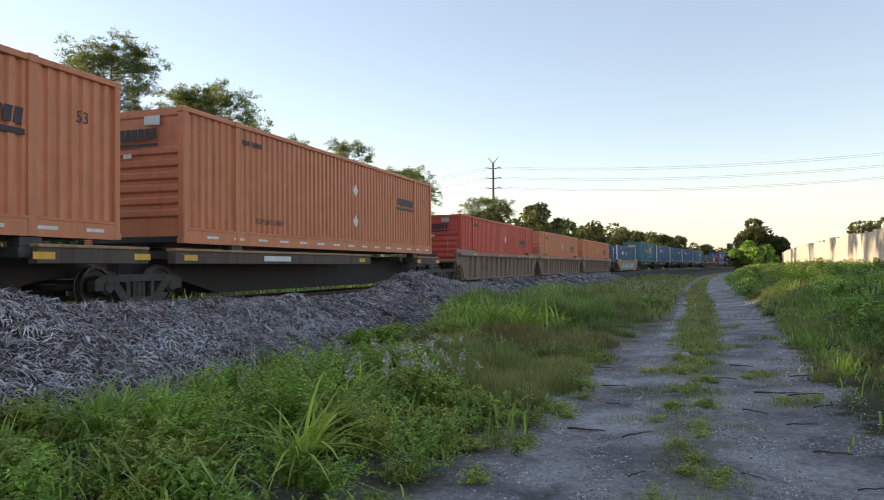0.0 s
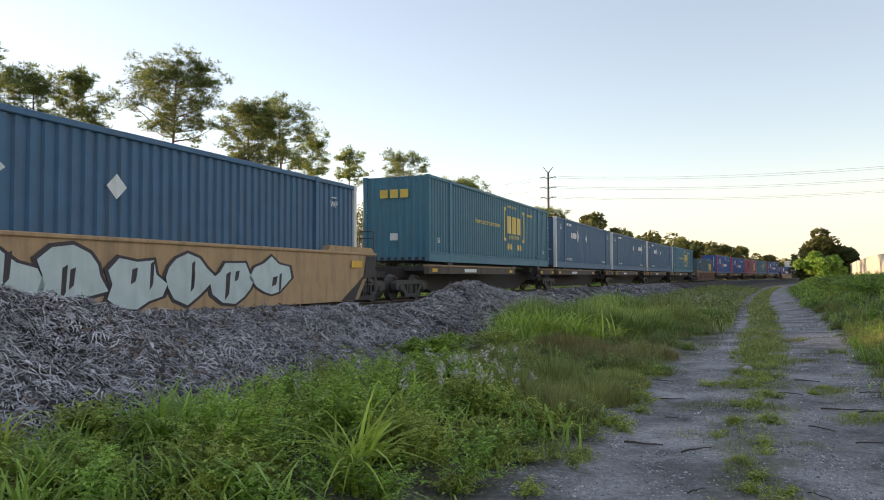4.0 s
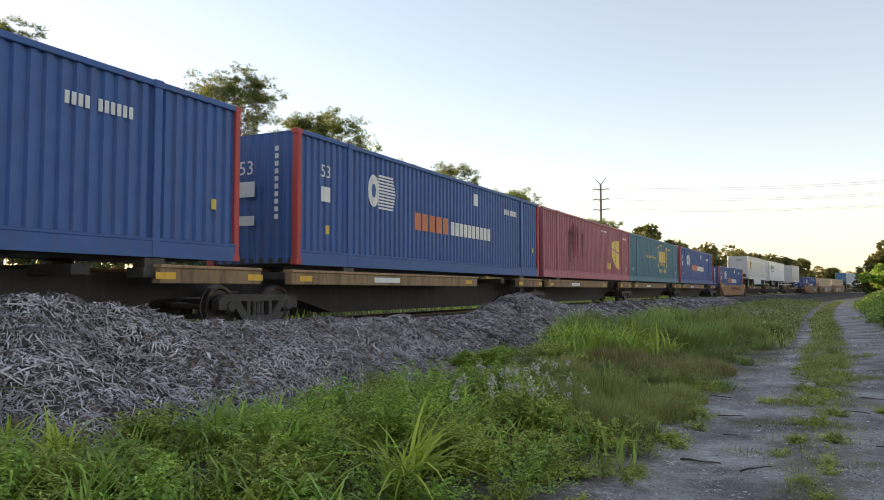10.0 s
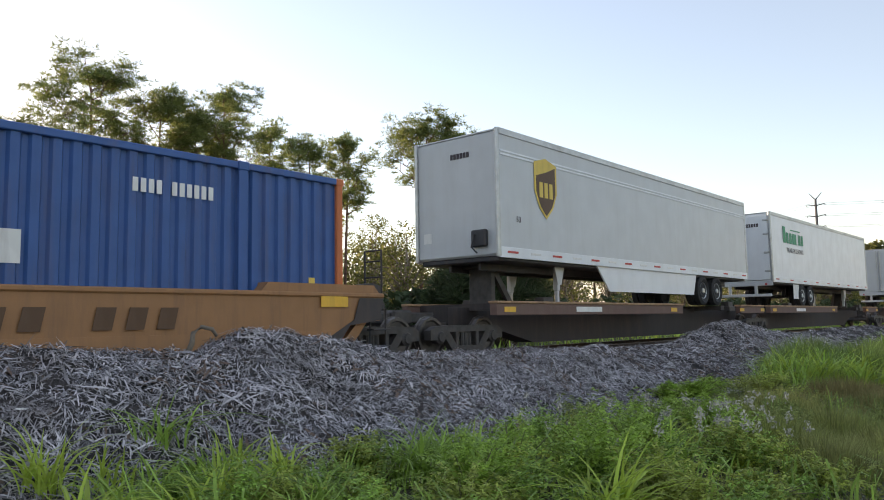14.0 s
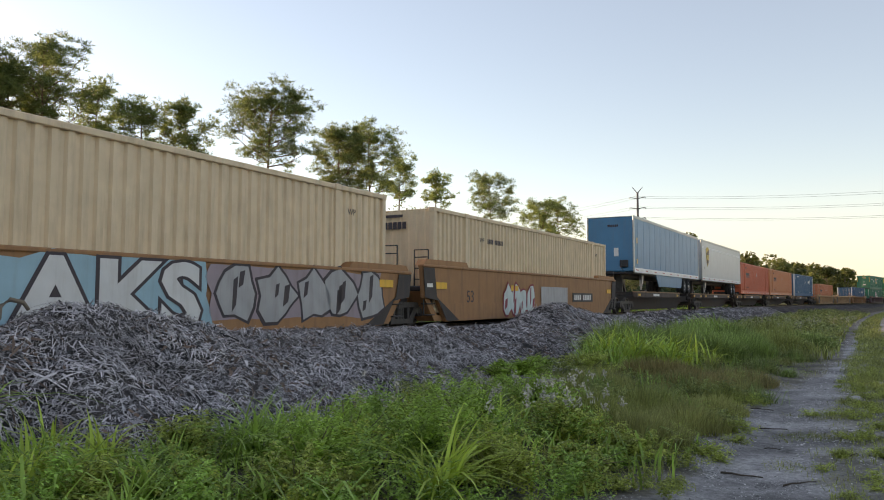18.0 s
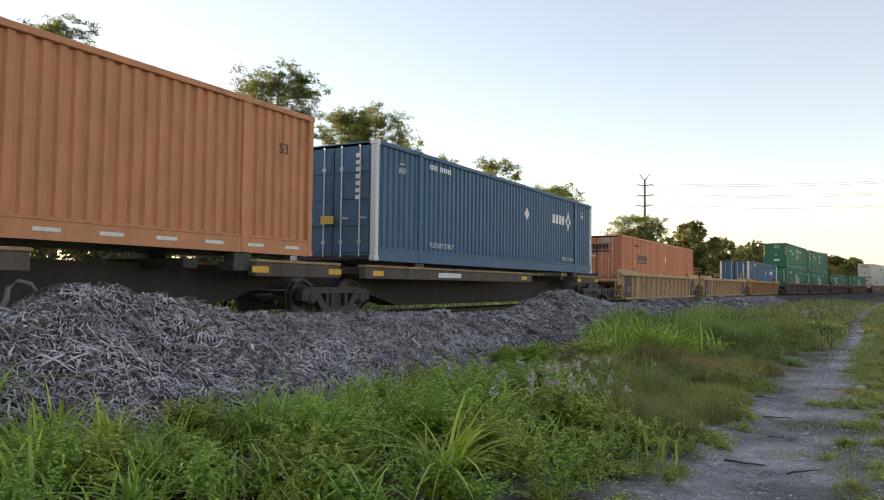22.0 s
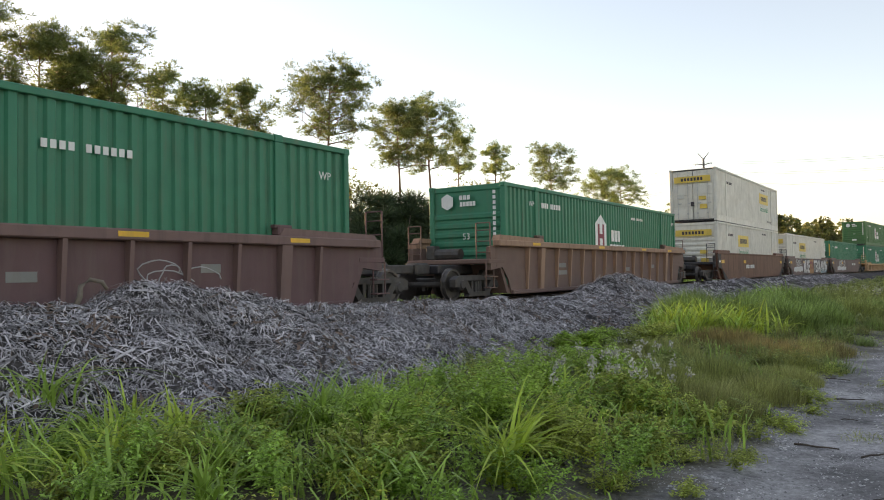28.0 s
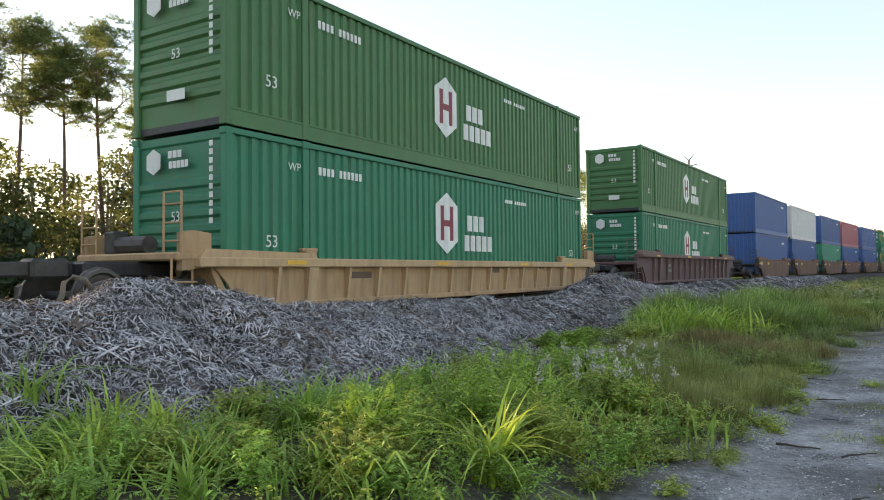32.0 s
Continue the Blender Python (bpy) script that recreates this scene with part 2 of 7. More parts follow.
def part(name, mesh, mat, parent, at=(0, 0, 0), label="", turn=0.0):
    """One mesh object under a thing or under a part, with its own material."""
    ob = new(name, mesh)
    if not mesh.materials:
        mesh.materials.append(mat)
    ob.material_slots[0].link = "OBJECT"
    ob.material_slots[0].material = mat
    ob.parent = parent
    ob.location = at
    if turn:
        ob.rotation_euler = (0, 0, radians(turn))
    if label:
        tagged(ob, label)
    return ob


def alone(name, mesh, mat, m, label, category, group="", kind=""):
    ob = new(name, mesh)
    mesh.materials.append(mat)
    ob.matrix_basis = m
    return tagged(ob, label, category, group, kind)


def thing(name, m, label, category, group=""):
    ob = new(name)
    ob.empty_display_size = 0.3
    ob.matrix_basis = m
    return tagged(ob, label, category, group)


TEXTS = {}


def lettering(text, size, mat, parent, at, facing="side", name="lettering", upright=False):
    """Flat painted words on the near side or on the leading end of a thing; upright: letters one under another."""
    key = (text, size, upright)
    if key not in TEXTS:
        cu = bpy.data.curves.new("words", "FONT")
        cu.body = "\n".join(text) if upright else text
        cu.size, cu.extrude, cu.align_x, cu.align_y = size, 0.002, "CENTER", "CENTER"
        cu.space_line = 0.85
        cu.resolution_u = 3
        holder = bpy.data.objects.new("words", cu)
        scene.collection.objects.link(holder)
        bpy.context.view_layer.update()
        TEXTS[key] = bpy.data.meshes.new_from_object(holder)
        TEXTS[key].materials.clear()
        TEXTS[key].materials.append(mat)
        bpy.data.objects.remove(holder)
        bpy.data.curves.remove(cu)
    ob = part(name, TEXTS[key], mat, parent, at)
    ob.rotation_euler = (radians(90), 0, radians(90) if facing == "side" else 0)
    return ob
# ---- ground: one sheet laid out along the track ----
rng = np.random.default_rng(7)


def lumps(x, y, seed=0.0):
    return noise.noise((x, y, seed))


CREST = ((-60, 1.1), (-8, 1.2), (0, 1.3), (2.8, 1.33), (3.6, 1.27), (4.15, 1.2), (4.7, 1.22), (5.3, 1.38), (5.9, 1.4), (6.4, 1.35), (6.8, 1.28), (7.5, 1.13), (8.2, 1.03), (9.5, 0.95), (10.6, 0.95), (12.5, 0.94), (14.5, 0.88), (16.6, 0.78), (18.5, 0.84), (19.7, 0.9), (20.6, 1.12), (21.3, 1.32), (23.0, 1.34), (24.8, 1.1), (26.1, 0.98), (28.8, 0.84), (35.0, 0.88), (38.5, 0.95), (45.0, 0.8), (52.0, 0.95), (65.0, 0.8), (80.0, 0.8), (120.0, 0.7), (200.0, 0.6))
CREST_S, CREST_Z = [c[0] for c in CREST], [c[1] for c in CREST]


def step(a, b, x):
    t = min(1.0, max(0.0, (x - a) / (b - a)))
    return t * t * (3 - 2 * t)


def ground_z(s, u, rough=True):
    """Height of the ground s metres along the track and u metres to its right."""
    if u < 0:
        z = 0.60 - 0.5 * step(2.0, 4.5, -u) + 0.1 * step(8, 14, -u)
        if rough and u < -4:
            z += 0.12 * lumps(s * 0.2, u * 0.2, 3)
        return z
    bed = 0.60 - 0.60 * step(2.0, 5.6, u)
    crest = float(np.interp(s, CREST_S, CREST_Z))
    toe = 5.55 + 0.35 * lumps(s * 0.45, 0, 5) + 0.5 * (step(3, 5, s) - step(5, 9, s)) * 0.6
    if u < 3.35:
        heap = crest * step(1.5, 3.2, u) + (1 - step(1.5, 3.2, u)) * 0.6
    else:
        fall = (u - 3.2) / (toe - 3.2)
        heap = crest * max(0.0, 1 - 0.55 * fall - 0.45 * step(0.0, 1.0, fall))
    z = max(bed, heap) if 1.5 < u < toe else bed
    if rough and 1.7 < u < toe:
        w = step(1.7, 2.6, u) * (1 - step(toe - 0.6, toe, u))
        z += w * (0.12 * lumps(s * 0.9, u * 1.1, 1) * (1 - 0.6 * math.exp(-((u - 3.2) / 0.5) ** 2)) + 0.12 * lumps(s * 2.4, u * 2.4, 2) + 0.08 * lumps(s * 5.0, u * 5.0, 22))
    if u > 5:
        z += 0.18 * step(5.2, 6.3, u) * (1 - step(7.6, 9.4, u))
        z += 1.15 * step(13.2, 17.0, u) + 0.25 * step(17, 24, u)
        if rough:
            z += 0.05 * lumps(s * 0.9, u * 0.9, 4) * (1 - 0.85 * step(9.2, 9.8, u) * (1 - step(12.8, 13.4, u)))
            ruts = math.exp(-((u - 10.3) / 0.45) ** 2) + math.exp(-((u - 12.2) / 0.5) ** 2)
            z -= 0.05 * ruts * (1 - step(60, 90, s))
            z += 0.25 * lumps(s * 0.35, u * 0.35, 6) * step(13.5, 15, u)
    return z


LANE_S = (0, 4.7, 6.2, 8.1, 11, 13.4, 15.5, 17.6, 23.5, 30, 60, 400)
LANE_L = (9.3, 9.42, 9.75, 9.85, 9.9, 10.03, 10.35, 10.8, 11.2, 11.3, 11.3, 11.3)
HUMP_L = (10.85, 10.9, 10.9, 10.9, 10.95, 11.02, 11.06, 11.1, 11.3, 11.4, 11.4, 11.4)
HUMP_R = (11.4, 11.42, 11.45, 11.52, 11.65, 11.85, 11.95, 12.05, 12.25, 12.4, 12.4, 12.4)
LANE_R = (12.8, 12.8, 12.8, 12.82, 12.95, 13.05, 13.2, 13.35, 13.6, 13.9, 13.9, 13.9)


def lane_lines(s):
    """Borders of the lane at s: left edge, hump left and right, right edge."""
    return [float(np.interp(s, LANE_S, row)) for row in (LANE_L, HUMP_L, HUMP_R, LANE_R)]


def zone_of(s, u):
    a, b, c, d = lane_lines(s)
    return float(np.interp(u, (a - 3.5, a, max(b, a + 0.02), c, d, d + 3), (6.05, 9.55, 11.05, 11.5, 13.1, 16.1))) if a - 3.5 < u < d + 3 else u


def spread(*runs):
    out = []
    for a, b, d in runs:
        out += list(np.arange(a, b, d))
    return out


GS = spread((-1500, -300, 150), (-300, -60, 30), (-60, -6, 3), (-6, 30, 0.16), (30, 45, 0.3), (45, 130, 1.2), (130, 400, 6), (400, 1501, 100))
GU = spread((-1500, -300, 150), (-300, -60, 24), (-60, -14, 4), (-14, -3, 0.8), (-3, 1.6, 0.5), (1.6, 6.2, 0.12), (6.2, 14, 0.3), (14, 24, 0.6), (24, 60, 4), (60, 300, 24), (300, 901, 100))
gv = np.array([place(s, u, ground_z(s, u)) for s in GS for u in GU])
ns, nu = len(GS), len(GU)
gi = np.arange((ns - 1) * nu).reshape(ns - 1, nu)[:, :-1].ravel()
gf = np.stack([gi, gi + 1, gi + nu + 1, gi + nu], 1)


def zoned(name, zones):
    """The ground's material: earth, cinder bed, sandy gravel lane, by distance from the track, with ragged borders."""
    m = bpy.data.materials.new(name)
    m.use_nodes = True
    n, l = m.node_tree.nodes, m.node_tree.links
    bsdf = n["Principled BSDF"]
    bsdf.inputs["Roughness"].default_value = 0.95
    bsdf.inputs["Specular IOR Level"].default_value = 0.15
    co = n.new("ShaderNodeTexCoord")
    uv = n.new("ShaderNodeAttribute")
    uv.attribute_name = "across"
    wob = n.new("ShaderNodeTexNoise")
    wob.inputs["Scale"].default_value, wob.inputs["Detail"].default_value, wob.inputs["Roughness"].default_value = 1.3, 8.0, 0.7
    l.new(co.outputs["Object"], wob.inputs["Vector"])
    sway = n.new("ShaderNodeMapRange")
    sway.inputs[3].default_value, sway.inputs[4].default_value = -1.0, 1.0
    l.new(wob.outputs["Fac"], sway.inputs[0])
    at = n.new("ShaderNodeMath")
    at.operation = "ADD"
    l.new(uv.outputs["Fac"], at.inputs[0])
    l.new(sway.outputs[0], at.inputs[1])
    fine = n.new("ShaderNodeTexNoise")
    fine.inputs["Scale"].default_value, fine.inputs["Detail"].default_value, fine.inputs["Roughness"].default_value = 16.0, 10.0, 0.8
    l.new(co.outputs["Object"], fine.inputs["Vector"])
    tone = n.new("ShaderNodeMapRange")
    tone.inputs[1].default_value, tone.inputs[2].default_value, tone.inputs[3].default_value, tone.inputs[4].default_value = 0.3, 0.7, 0.45, 1.55
    l.new(fine.outputs["Fac"], tone.inputs[0])
    broad = n.new("ShaderNodeTexNoise")
    broad.inputs["Scale"].default_value, broad.inputs["Detail"].default_value = 0.9, 7.0
    l.new(co.outputs["Object"], broad.inputs["Vector"])
    wide = n.new("ShaderNodeMapRange")
    wide.inputs[1].default_value, wide.inputs[2].default_value, wide.inputs[3].default_value, wide.inputs[4].default_value = 0.36, 0.62, 0.55, 1.25
    l.new(broad.outputs["Fac"], wide.inputs[0])
    out = None
    for edge, colour in zones:
        tint = n.new("ShaderNodeRGB")
        tint.outputs[0].default_value = (*colour, 1)
        if out is None:
            out = tint.outputs[0]
            continue
        near = n.new("ShaderNodeMapRange")
        near.inputs[1].default_value, near.inputs[2].default_value = edge - 0.12, edge + 0.12
        l.new(at.outputs[0], near.inputs[0])
        mix = n.new("ShaderNodeMixRGB")
        l.new(near.outputs[0], mix.inputs[0])
        l.new(out, mix.inputs[1])
        l.new(tint.outputs[0], mix.inputs[2])
        out = mix.outputs[0]
    damp = n.new("ShaderNodeTexNoise")
    damp.inputs["Scale"].default_value, damp.inputs["Detail"].default_value, damp.inputs["Roughness"].default_value = 1.9, 8.0, 0.7
    l.new(co.outputs["Object"], damp.inputs["Vector"])
    stain = n.new("ShaderNodeMapRange")
    stain.inputs[1].default_value, stain.inputs[2].default_value, stain.inputs[3].default_value, stain.inputs[4].default_value = 0.52, 0.68, 1.05, 0.62
    l.new(damp.outputs["Fac"], stain.inputs[0])
    first = n.new("ShaderNodeMath")
    first.operation = "MULTIPLY"
    l.new(tone.outputs[0], first.inputs[0])
    l.new(stain.outputs[0], first.inputs[1])
    both = n.new("ShaderNodeMath")
    both.operation = "MULTIPLY"
    l.new(first.outputs[0], both.inputs[0])
    l.new(wide.outputs[0], both.inputs[1])
    scaled = n.new("ShaderNodeVectorMath")
    scaled.operation = "SCALE"
    l.new(out, scaled.inputs[0])
    l.new(both.outputs[0], scaled.inputs["Scale"])
    l.new(scaled.outputs[0], bsdf.inputs["Base Color"])
    bm = n.new("ShaderNodeBump")
    bm.inputs["Strength"].default_value, bm.inputs["Distance"].default_value = 1.0, 0.022
    l.new(fine.outputs["Fac"], bm.inputs["Height"])
    l.new(bm.outputs[0], bsdf.inputs["Normal"])
    return m


# The dark zone from 1.7 colours in the shade of gaps between wood chips.
GROUND = zoned("ground_soil", ((0, (0.075, 0.085, 0.035)), (-4.2, (0.13, 0.12, 0.11)), (1.7, (0.07, 0.062, 0.06)), (5.6, (0.10, 0.085, 0.06)), (8.5, (0.2, 0.185, 0.155)), (9.55, (0.315, 0.305, 0.30)), (11.05, (0.23, 0.22, 0.185)), (11.5, (0.29, 0.28, 0.275)), (13.1, (0.085, 0.09, 0.04))))
ground_mesh = mesh_of("ground", gv, gf, smooth=True)
across = ground_mesh.attributes.new("across", "FLOAT", "POINT")
across.data.foreach_set("value", np.array([zone_of(s, u) for s in GS for u in GU], np.float32))
alone("ground", ground_mesh, GROUND, Matrix(), "uneven sandy ground with a gravel lane beside the railway", "ground", kind="structure")

# ---- rails and ties ----


def rail_mesh(u0):
    outline = ((-0.07, -0.16), (0.07, -0.16), (0.07, -0.145), (0.015, -0.12), (0.012, -0.045), (0.036, -0.032), (0.036, -0.006), (0.028, 0.0), (-0.028, 0.0), (-0.036, -0.006), (-0.036, -0.032), (-0.012, -0.045), (-0.015, -0.12), (-0.07, -0.145))
    ss = spread((-900, -60, 60), (-60, 80, 5), (80, 950, 10))
    verts = [place(s, u0 + p[0], RAIL + p[1]) for s in ss for p in outline]
    k = len(outline)
    faces = [(i * k + j, (i + 1) * k + j, (i + 1) * k + (j + 1) % k, i * k + (j + 1) % k) for i in range(len(ss) - 1) for j in range(k)]
    return mesh_of("rail", verts, np.array(faces))


track = thing("railway_track", lie(0, 0, 0.6), "single railway track with worn steel rails on wooden ties", "railway track")
for side in (-0.7525, 0.7525):
    part("rail", rail_mesh(side), RAILTOP, track).matrix_parent_inverse = track.matrix_basis.inverted()
tie_mesh = shared("tie", lambda sh: sh.box(-1.3, 1.3, -0.11, 0.11, -0.17, 0.0, 0.015))
for i in range(160):
    s = -24 + i * 0.52
    tie = part("tie", tie_mesh, TIE, track)
    tie.matrix_parent_inverse = track.matrix_basis.inverted()
    tie.matrix_basis = lie(s, random.uniform(-0.03, 0.03), RAIL - 0.16 + random.uniform(-0.01, 0.0), random.uniform(-1, 1))
# ---- the train ----
# local space of cars and loads: y along the track (the leading end at -y), x to the right (the near side), z up from the rail


def bar_row(name, mat, parent, y0, y1, z0, z1, x=1.306, end=False):
    """A plain painted patch on the near side (or, with end, on the leading end at y = x)."""
    key = f"patch|{y1 - y0:.2f}|{z1 - z0:.2f}|{end}"
    w, h = (y1 - y0) / 2, (z1 - z0) / 2
    if end:
        me = shared(key, lambda sh: sh.box(-w, w, -0.004, 0.004, -h, h, 0.002))
        return part(name, me, mat, parent, ((y0 + y1) / 2, x, (z0 + z1) / 2))
    me = shared(key, lambda sh: sh.box(-0.004, 0.004, -w, w, -h, h, 0.002))
    return part(name, me, mat, parent, (x, (y0 + y1) / 2, (z0 + z1) / 2))


def blob(name, mat, parent, y, z, ry, rz, x=1.306, n=24, end=False, pts=None):
    """A painted flat shape: round, or through the given outline points."""
    outline = pts or [(ry * math.cos(2 * math.pi * i / n), rz * math.sin(2 * math.pi * i / n)) for i in range(n)]
    key = f"mark|{outline}|{end}"
    if end:
        me = shared(key, lambda sh: sh.prism(outline, -0.004, 0.004, "y"))
        return part(name, me, mat, parent, (y, x, z))
    me = shared(key, lambda sh: sh.prism(outline, -0.004, 0.004, "x"))
    return part(name, me, mat, parent, (x, y, z))


def corrugated(sh, length, height, x, facing, z0, pitch=0.25, depth=0.05):
    """A corrugated wall along y at x, facing +x or -x."""
    n = int(length / pitch)
    ys = []
    for i in range(n):
        a = -length / 2 + i * length / n
        p = length / n
        ys += [(a, 0), (a + 0.44 * p, 0), (a + 0.57 * p, -depth), (a + 0.87 * p, -depth)]
    ys.append((length / 2, 0))
    k = len(ys)
    verts = [(x + facing * d, y, z) for z in (z0, z0 + height) for y, d in ys]
    faces = [((i, i + 1, k + i + 1, k + i) if facing > 0 else (i + 1, i, k + i, k + i + 1)) for i in range(k - 1)]
    sh.add(verts, faces)


def container(name, colour, m, label, length=16.15, height=2.92, front="ribs", posts=None, post_at=6.1, rail_paint=None, group="containers on the train"):
    """A steel intermodal container. front: what its leading end shows (ribs, doors, flutes)."""
    ob = thing(name, m, label, "container", group)
    hl, key = length / 2, f"{length:.1f}|{height:.2f}"
    posts = posts or colour
    rail_paint = rail_paint or colour
    part("side_wall", shared(f"side_wall|n{key}", lambda sh: corrugated(sh, length - 0.24, height - 0.4, 1.265, 1, 0.3)), colour, ob)
    part("side_wall", shared(f"side_wall|f{key}", lambda sh: corrugated(sh, length - 0.24, height - 0.4, -1.265, -1, 0.3)), colour, ob)
    part("roof", shared(f"roof|{key}", lambda sh: sh.box(-1.24, 1.24, -hl + 0.04, hl - 0.04, height - 0.06, height - 0.02)), colour, ob)
    part("floor_frame", shared(f"floor_frame|{key}", lambda sh: sh.box(-1.22, 1.22, -hl + 0.05, hl - 0.05, 0.02, 0.16)), BLACK, ob)
    for x in (-1.27, 1.27):
        part("top_rail", shared(f"top_rail|{key}", lambda sh: sh.box(-0.035, 0.035, -hl + 0.1, hl - 0.1, height - 0.11, height)), colour, ob, (x, 0, 0))
        part("bottom_rail", shared(f"bottom_rail|{key}", lambda sh: sh.prism(((-0.03, 0.0), (0.03, 0.0), (0.03, 0.27), (0.04, 0.285), (0.04, 0.32), (-0.03, 0.34)), -hl + 0.1, hl - 0.1, "y")), rail_paint, ob, (x, 0, 0))
        for y in (-hl + 0.07, hl - 0.07):
            part("corner_post", shared(f"corner_post|{height:.2f}", lambda sh: (sh.box(-0.085, 0.085, -0.07, 0.07, 0, height, 0.02), sh.box(-0.09, 0.09, -0.09, 0.09, 0, 0.12), sh.box(-0.09, 0.09, -0.09, 0.09, height - 0.12, height + 0.005))), posts, ob, (math.copysign(1.22, x), y, 0))
        if length > 13:
            for y in (-post_at, post_at):
                part("lift_post", shared(f"lift_post|{height:.2f}", lambda sh: (sh.box(-0.03, 0.03, -0.085, 0.085, 0.0, height, 0.01), sh.box(-0.05, 0.045, -0.1, 0.1, height - 0.13, height + 0.012))), colour, ob, (math.copysign(1.283, x), y, 0))
    for y, kind in ((-hl, front), (hl, "flutes" if front != "flutes" else "doors")):
        sign = -1 if y < 0 else 1
        if kind == "ribs":
            def ribs(sh, g=sign):
                prof = [(0.05, 0.0), (0.5, 0.0)]
                for k in range(6):
                    z = 0.55 + k * 0.27
                    prof += [(z, 0.0), (z + 0.05, 0.045), (z + 0.15, 0.045), (z + 0.2, 0.0)]
                prof += [(height - 0.2, 0.0), (height - 0.16, 0.03), (height - 0.02, 0.03)]
                n = len(prof)
                verts = [(x, g * d, z) for x in (-1.16, 1.16) for z, d in prof]
                sh.add(verts, [((i, i + 1, n + i + 1, n + i) if g > 0 else (i + 1, i, n + i, n + i + 1)) for i in range(n - 1)])
            part("front_wall", shared(f"front_wall|r{sign}{height:.2f}", ribs), colour, ob, (0, y - sign * 0.07, 0))
        elif kind == "doors":
            for k in (-1, 1):
                leaf = part("door", shared(f"door|{height:.2f}", lambda sh: sh.box(-0.555, 0.555, -0.025, 0.025, 0.12, height - 0.12)), colour, ob, (k * 0.57, y - sign * 0.06, 0))
                for z in (0.2, 0.85, 1.5, 2.15):
                    part("door_panel", shared("door_panel", lambda sh: sh.box(-0.5, 0.5, -0.012, 0.012, 0, 0.5, 0.008)), colour, leaf, (0, sign * 0.036, z))
                for q in (-0.3, 0.25):
                    part("lock_rod", shared(f"lock_rod|{height:.2f}", lambda sh: (sh.tube(((0, 0, 0.1), (0, 0, height - 0.1)), 0.02), sh.box(-0.03, 0.2, -0.02, 0.02, 1.0, 1.06), sh.box(-0.05, 0.05, -0.03, 0.03, 0.4, 0.5), sh.box(-0.05, 0.05, -0.03, 0.03, 2.2, 2.3))), GALV, leaf, (q * k, sign * 0.055, 0))
        else:
            def flutes(sh, g=sign):
                prof = [(-1.16, 0.0)]
                for k in range(8):
                    x = -1.04 + k * 0.27
                    prof += [(x, 0.0), (x + 0.04, 0.03), (x + 0.12, 0.03), (x + 0.16, 0.0)]
                prof.append((1.16, 0.0))
                n = len(prof)
                verts = [(x, g * d, z) for z in (0.05, height - 0.03) for x, d in prof]
                sh.add(verts, [((i + 1, i, n + i, n + i + 1) if g > 0 else (i, i + 1, n + i + 1, n + i)) for i in range(n - 1)])
            part("end_wall", shared(f"end_wall|{sign}{height:.2f}", flutes), colour, ob, (0, y - sign * 0.06, 0))
    return ob


# ---- running gear ----


def side_frame(sh):
    sh.prism(((-1.22, 0.36), (-1.22, 0.56), (-1.05, 0.64), (-0.62, 0.66), (0.62, 0.66), (1.05, 0.64), (1.22, 0.56), (1.22, 0.36), (1.02, 0.36), (0.86, 0.52), (-0.86, 0.52), (-1.02, 0.36)), -0.09, 0.09)
    sh.prism(((-0.86, 0.54), (-0.62, 0.54), (-0.3, 0.14), (-0.52, 0.14)), -0.075, 0.075)
    sh.prism(((0.62, 0.54), (0.86, 0.54), (0.52, 0.14), (0.3, 0.14)), -0.075, 0.075)
    sh.prism(((-0.56, 0.10), (0.56, 0.10), (0.5, 0.22), (-0.5, 0.22)), -0.085, 0.085)
    for y in (-0.12, 0.0, 0.12):
        sh.tube(((0, y, 0.2), (0, y, 0.5)), 0.055, 8)
    for y in (-0.34, 0.34):
        sh.box(-0.07, 0.07, y - 0.05, y + 0.05, 0.2, 0.56)
    for y in (-0.89, 0.89):
        sh.wheel(-0.1, 0.13, y, 0.42, ((0, 0.15), (0.75, 0.15), (0.85, 0.12), (1, 0.1)), 14)


def wheel_shape(sh):
    sh.wheel(-0.07, 0.07, 0, 0, ((0, 0.445), (0.22, 0.45), (0.27, 0.425), (1.0, 0.415), (1.0, 0.36), (0.72, 0.33), (0.62, 0.2), (0.9, 0.14), (1.0, 0.1)), 15)


def truck(car, y):
    """A four-wheeled bogie under a car."""
    base = part("bogie", shared("bogie", lambda sh: (sh.box(-1.0, 1.0, -0.2, 0.2, 0.36, 0.6, 0.04), sh.box(-0.25, 0.25, -0.25, 0.25, 0.58, 0.72))), STEEL, car, (0, y, 0))
    for x in (-1.0, 1.0):
        ob = part("side_frame", shared("side_frame", side_frame), STEEL, base, (x, 0, 0))
        if x < 0:
            ob.rotation_euler = (0, 0, math.pi)
    for k in (-0.89, 0.89):
        part("axle", shared("axle", lambda sh: sh.wheel(-1.05, 1.05, 0, 0, ((0, 0.075), (1, 0.075)), 10)), STEEL, base, (0, k, 0.42))
        for x in (-0.75, 0.75):
            ob = part("wheel", shared("wheel", wheel_shape), WHEEL, base, (x, k, 0.42))
            if x < 0:
                ob.rotation_euler = (0, 0, math.pi)


def grab_stand(sh):
    for x in (-0.22, 0.22):
        sh.tube(((x, 0, 0), (x, 0, 1.0)), 0.02)
    for z in (0.2, 0.5, 0.8, 1.0):
        sh.tube(((-0.22, 0, z), (0.22, 0, z)), 0.016)


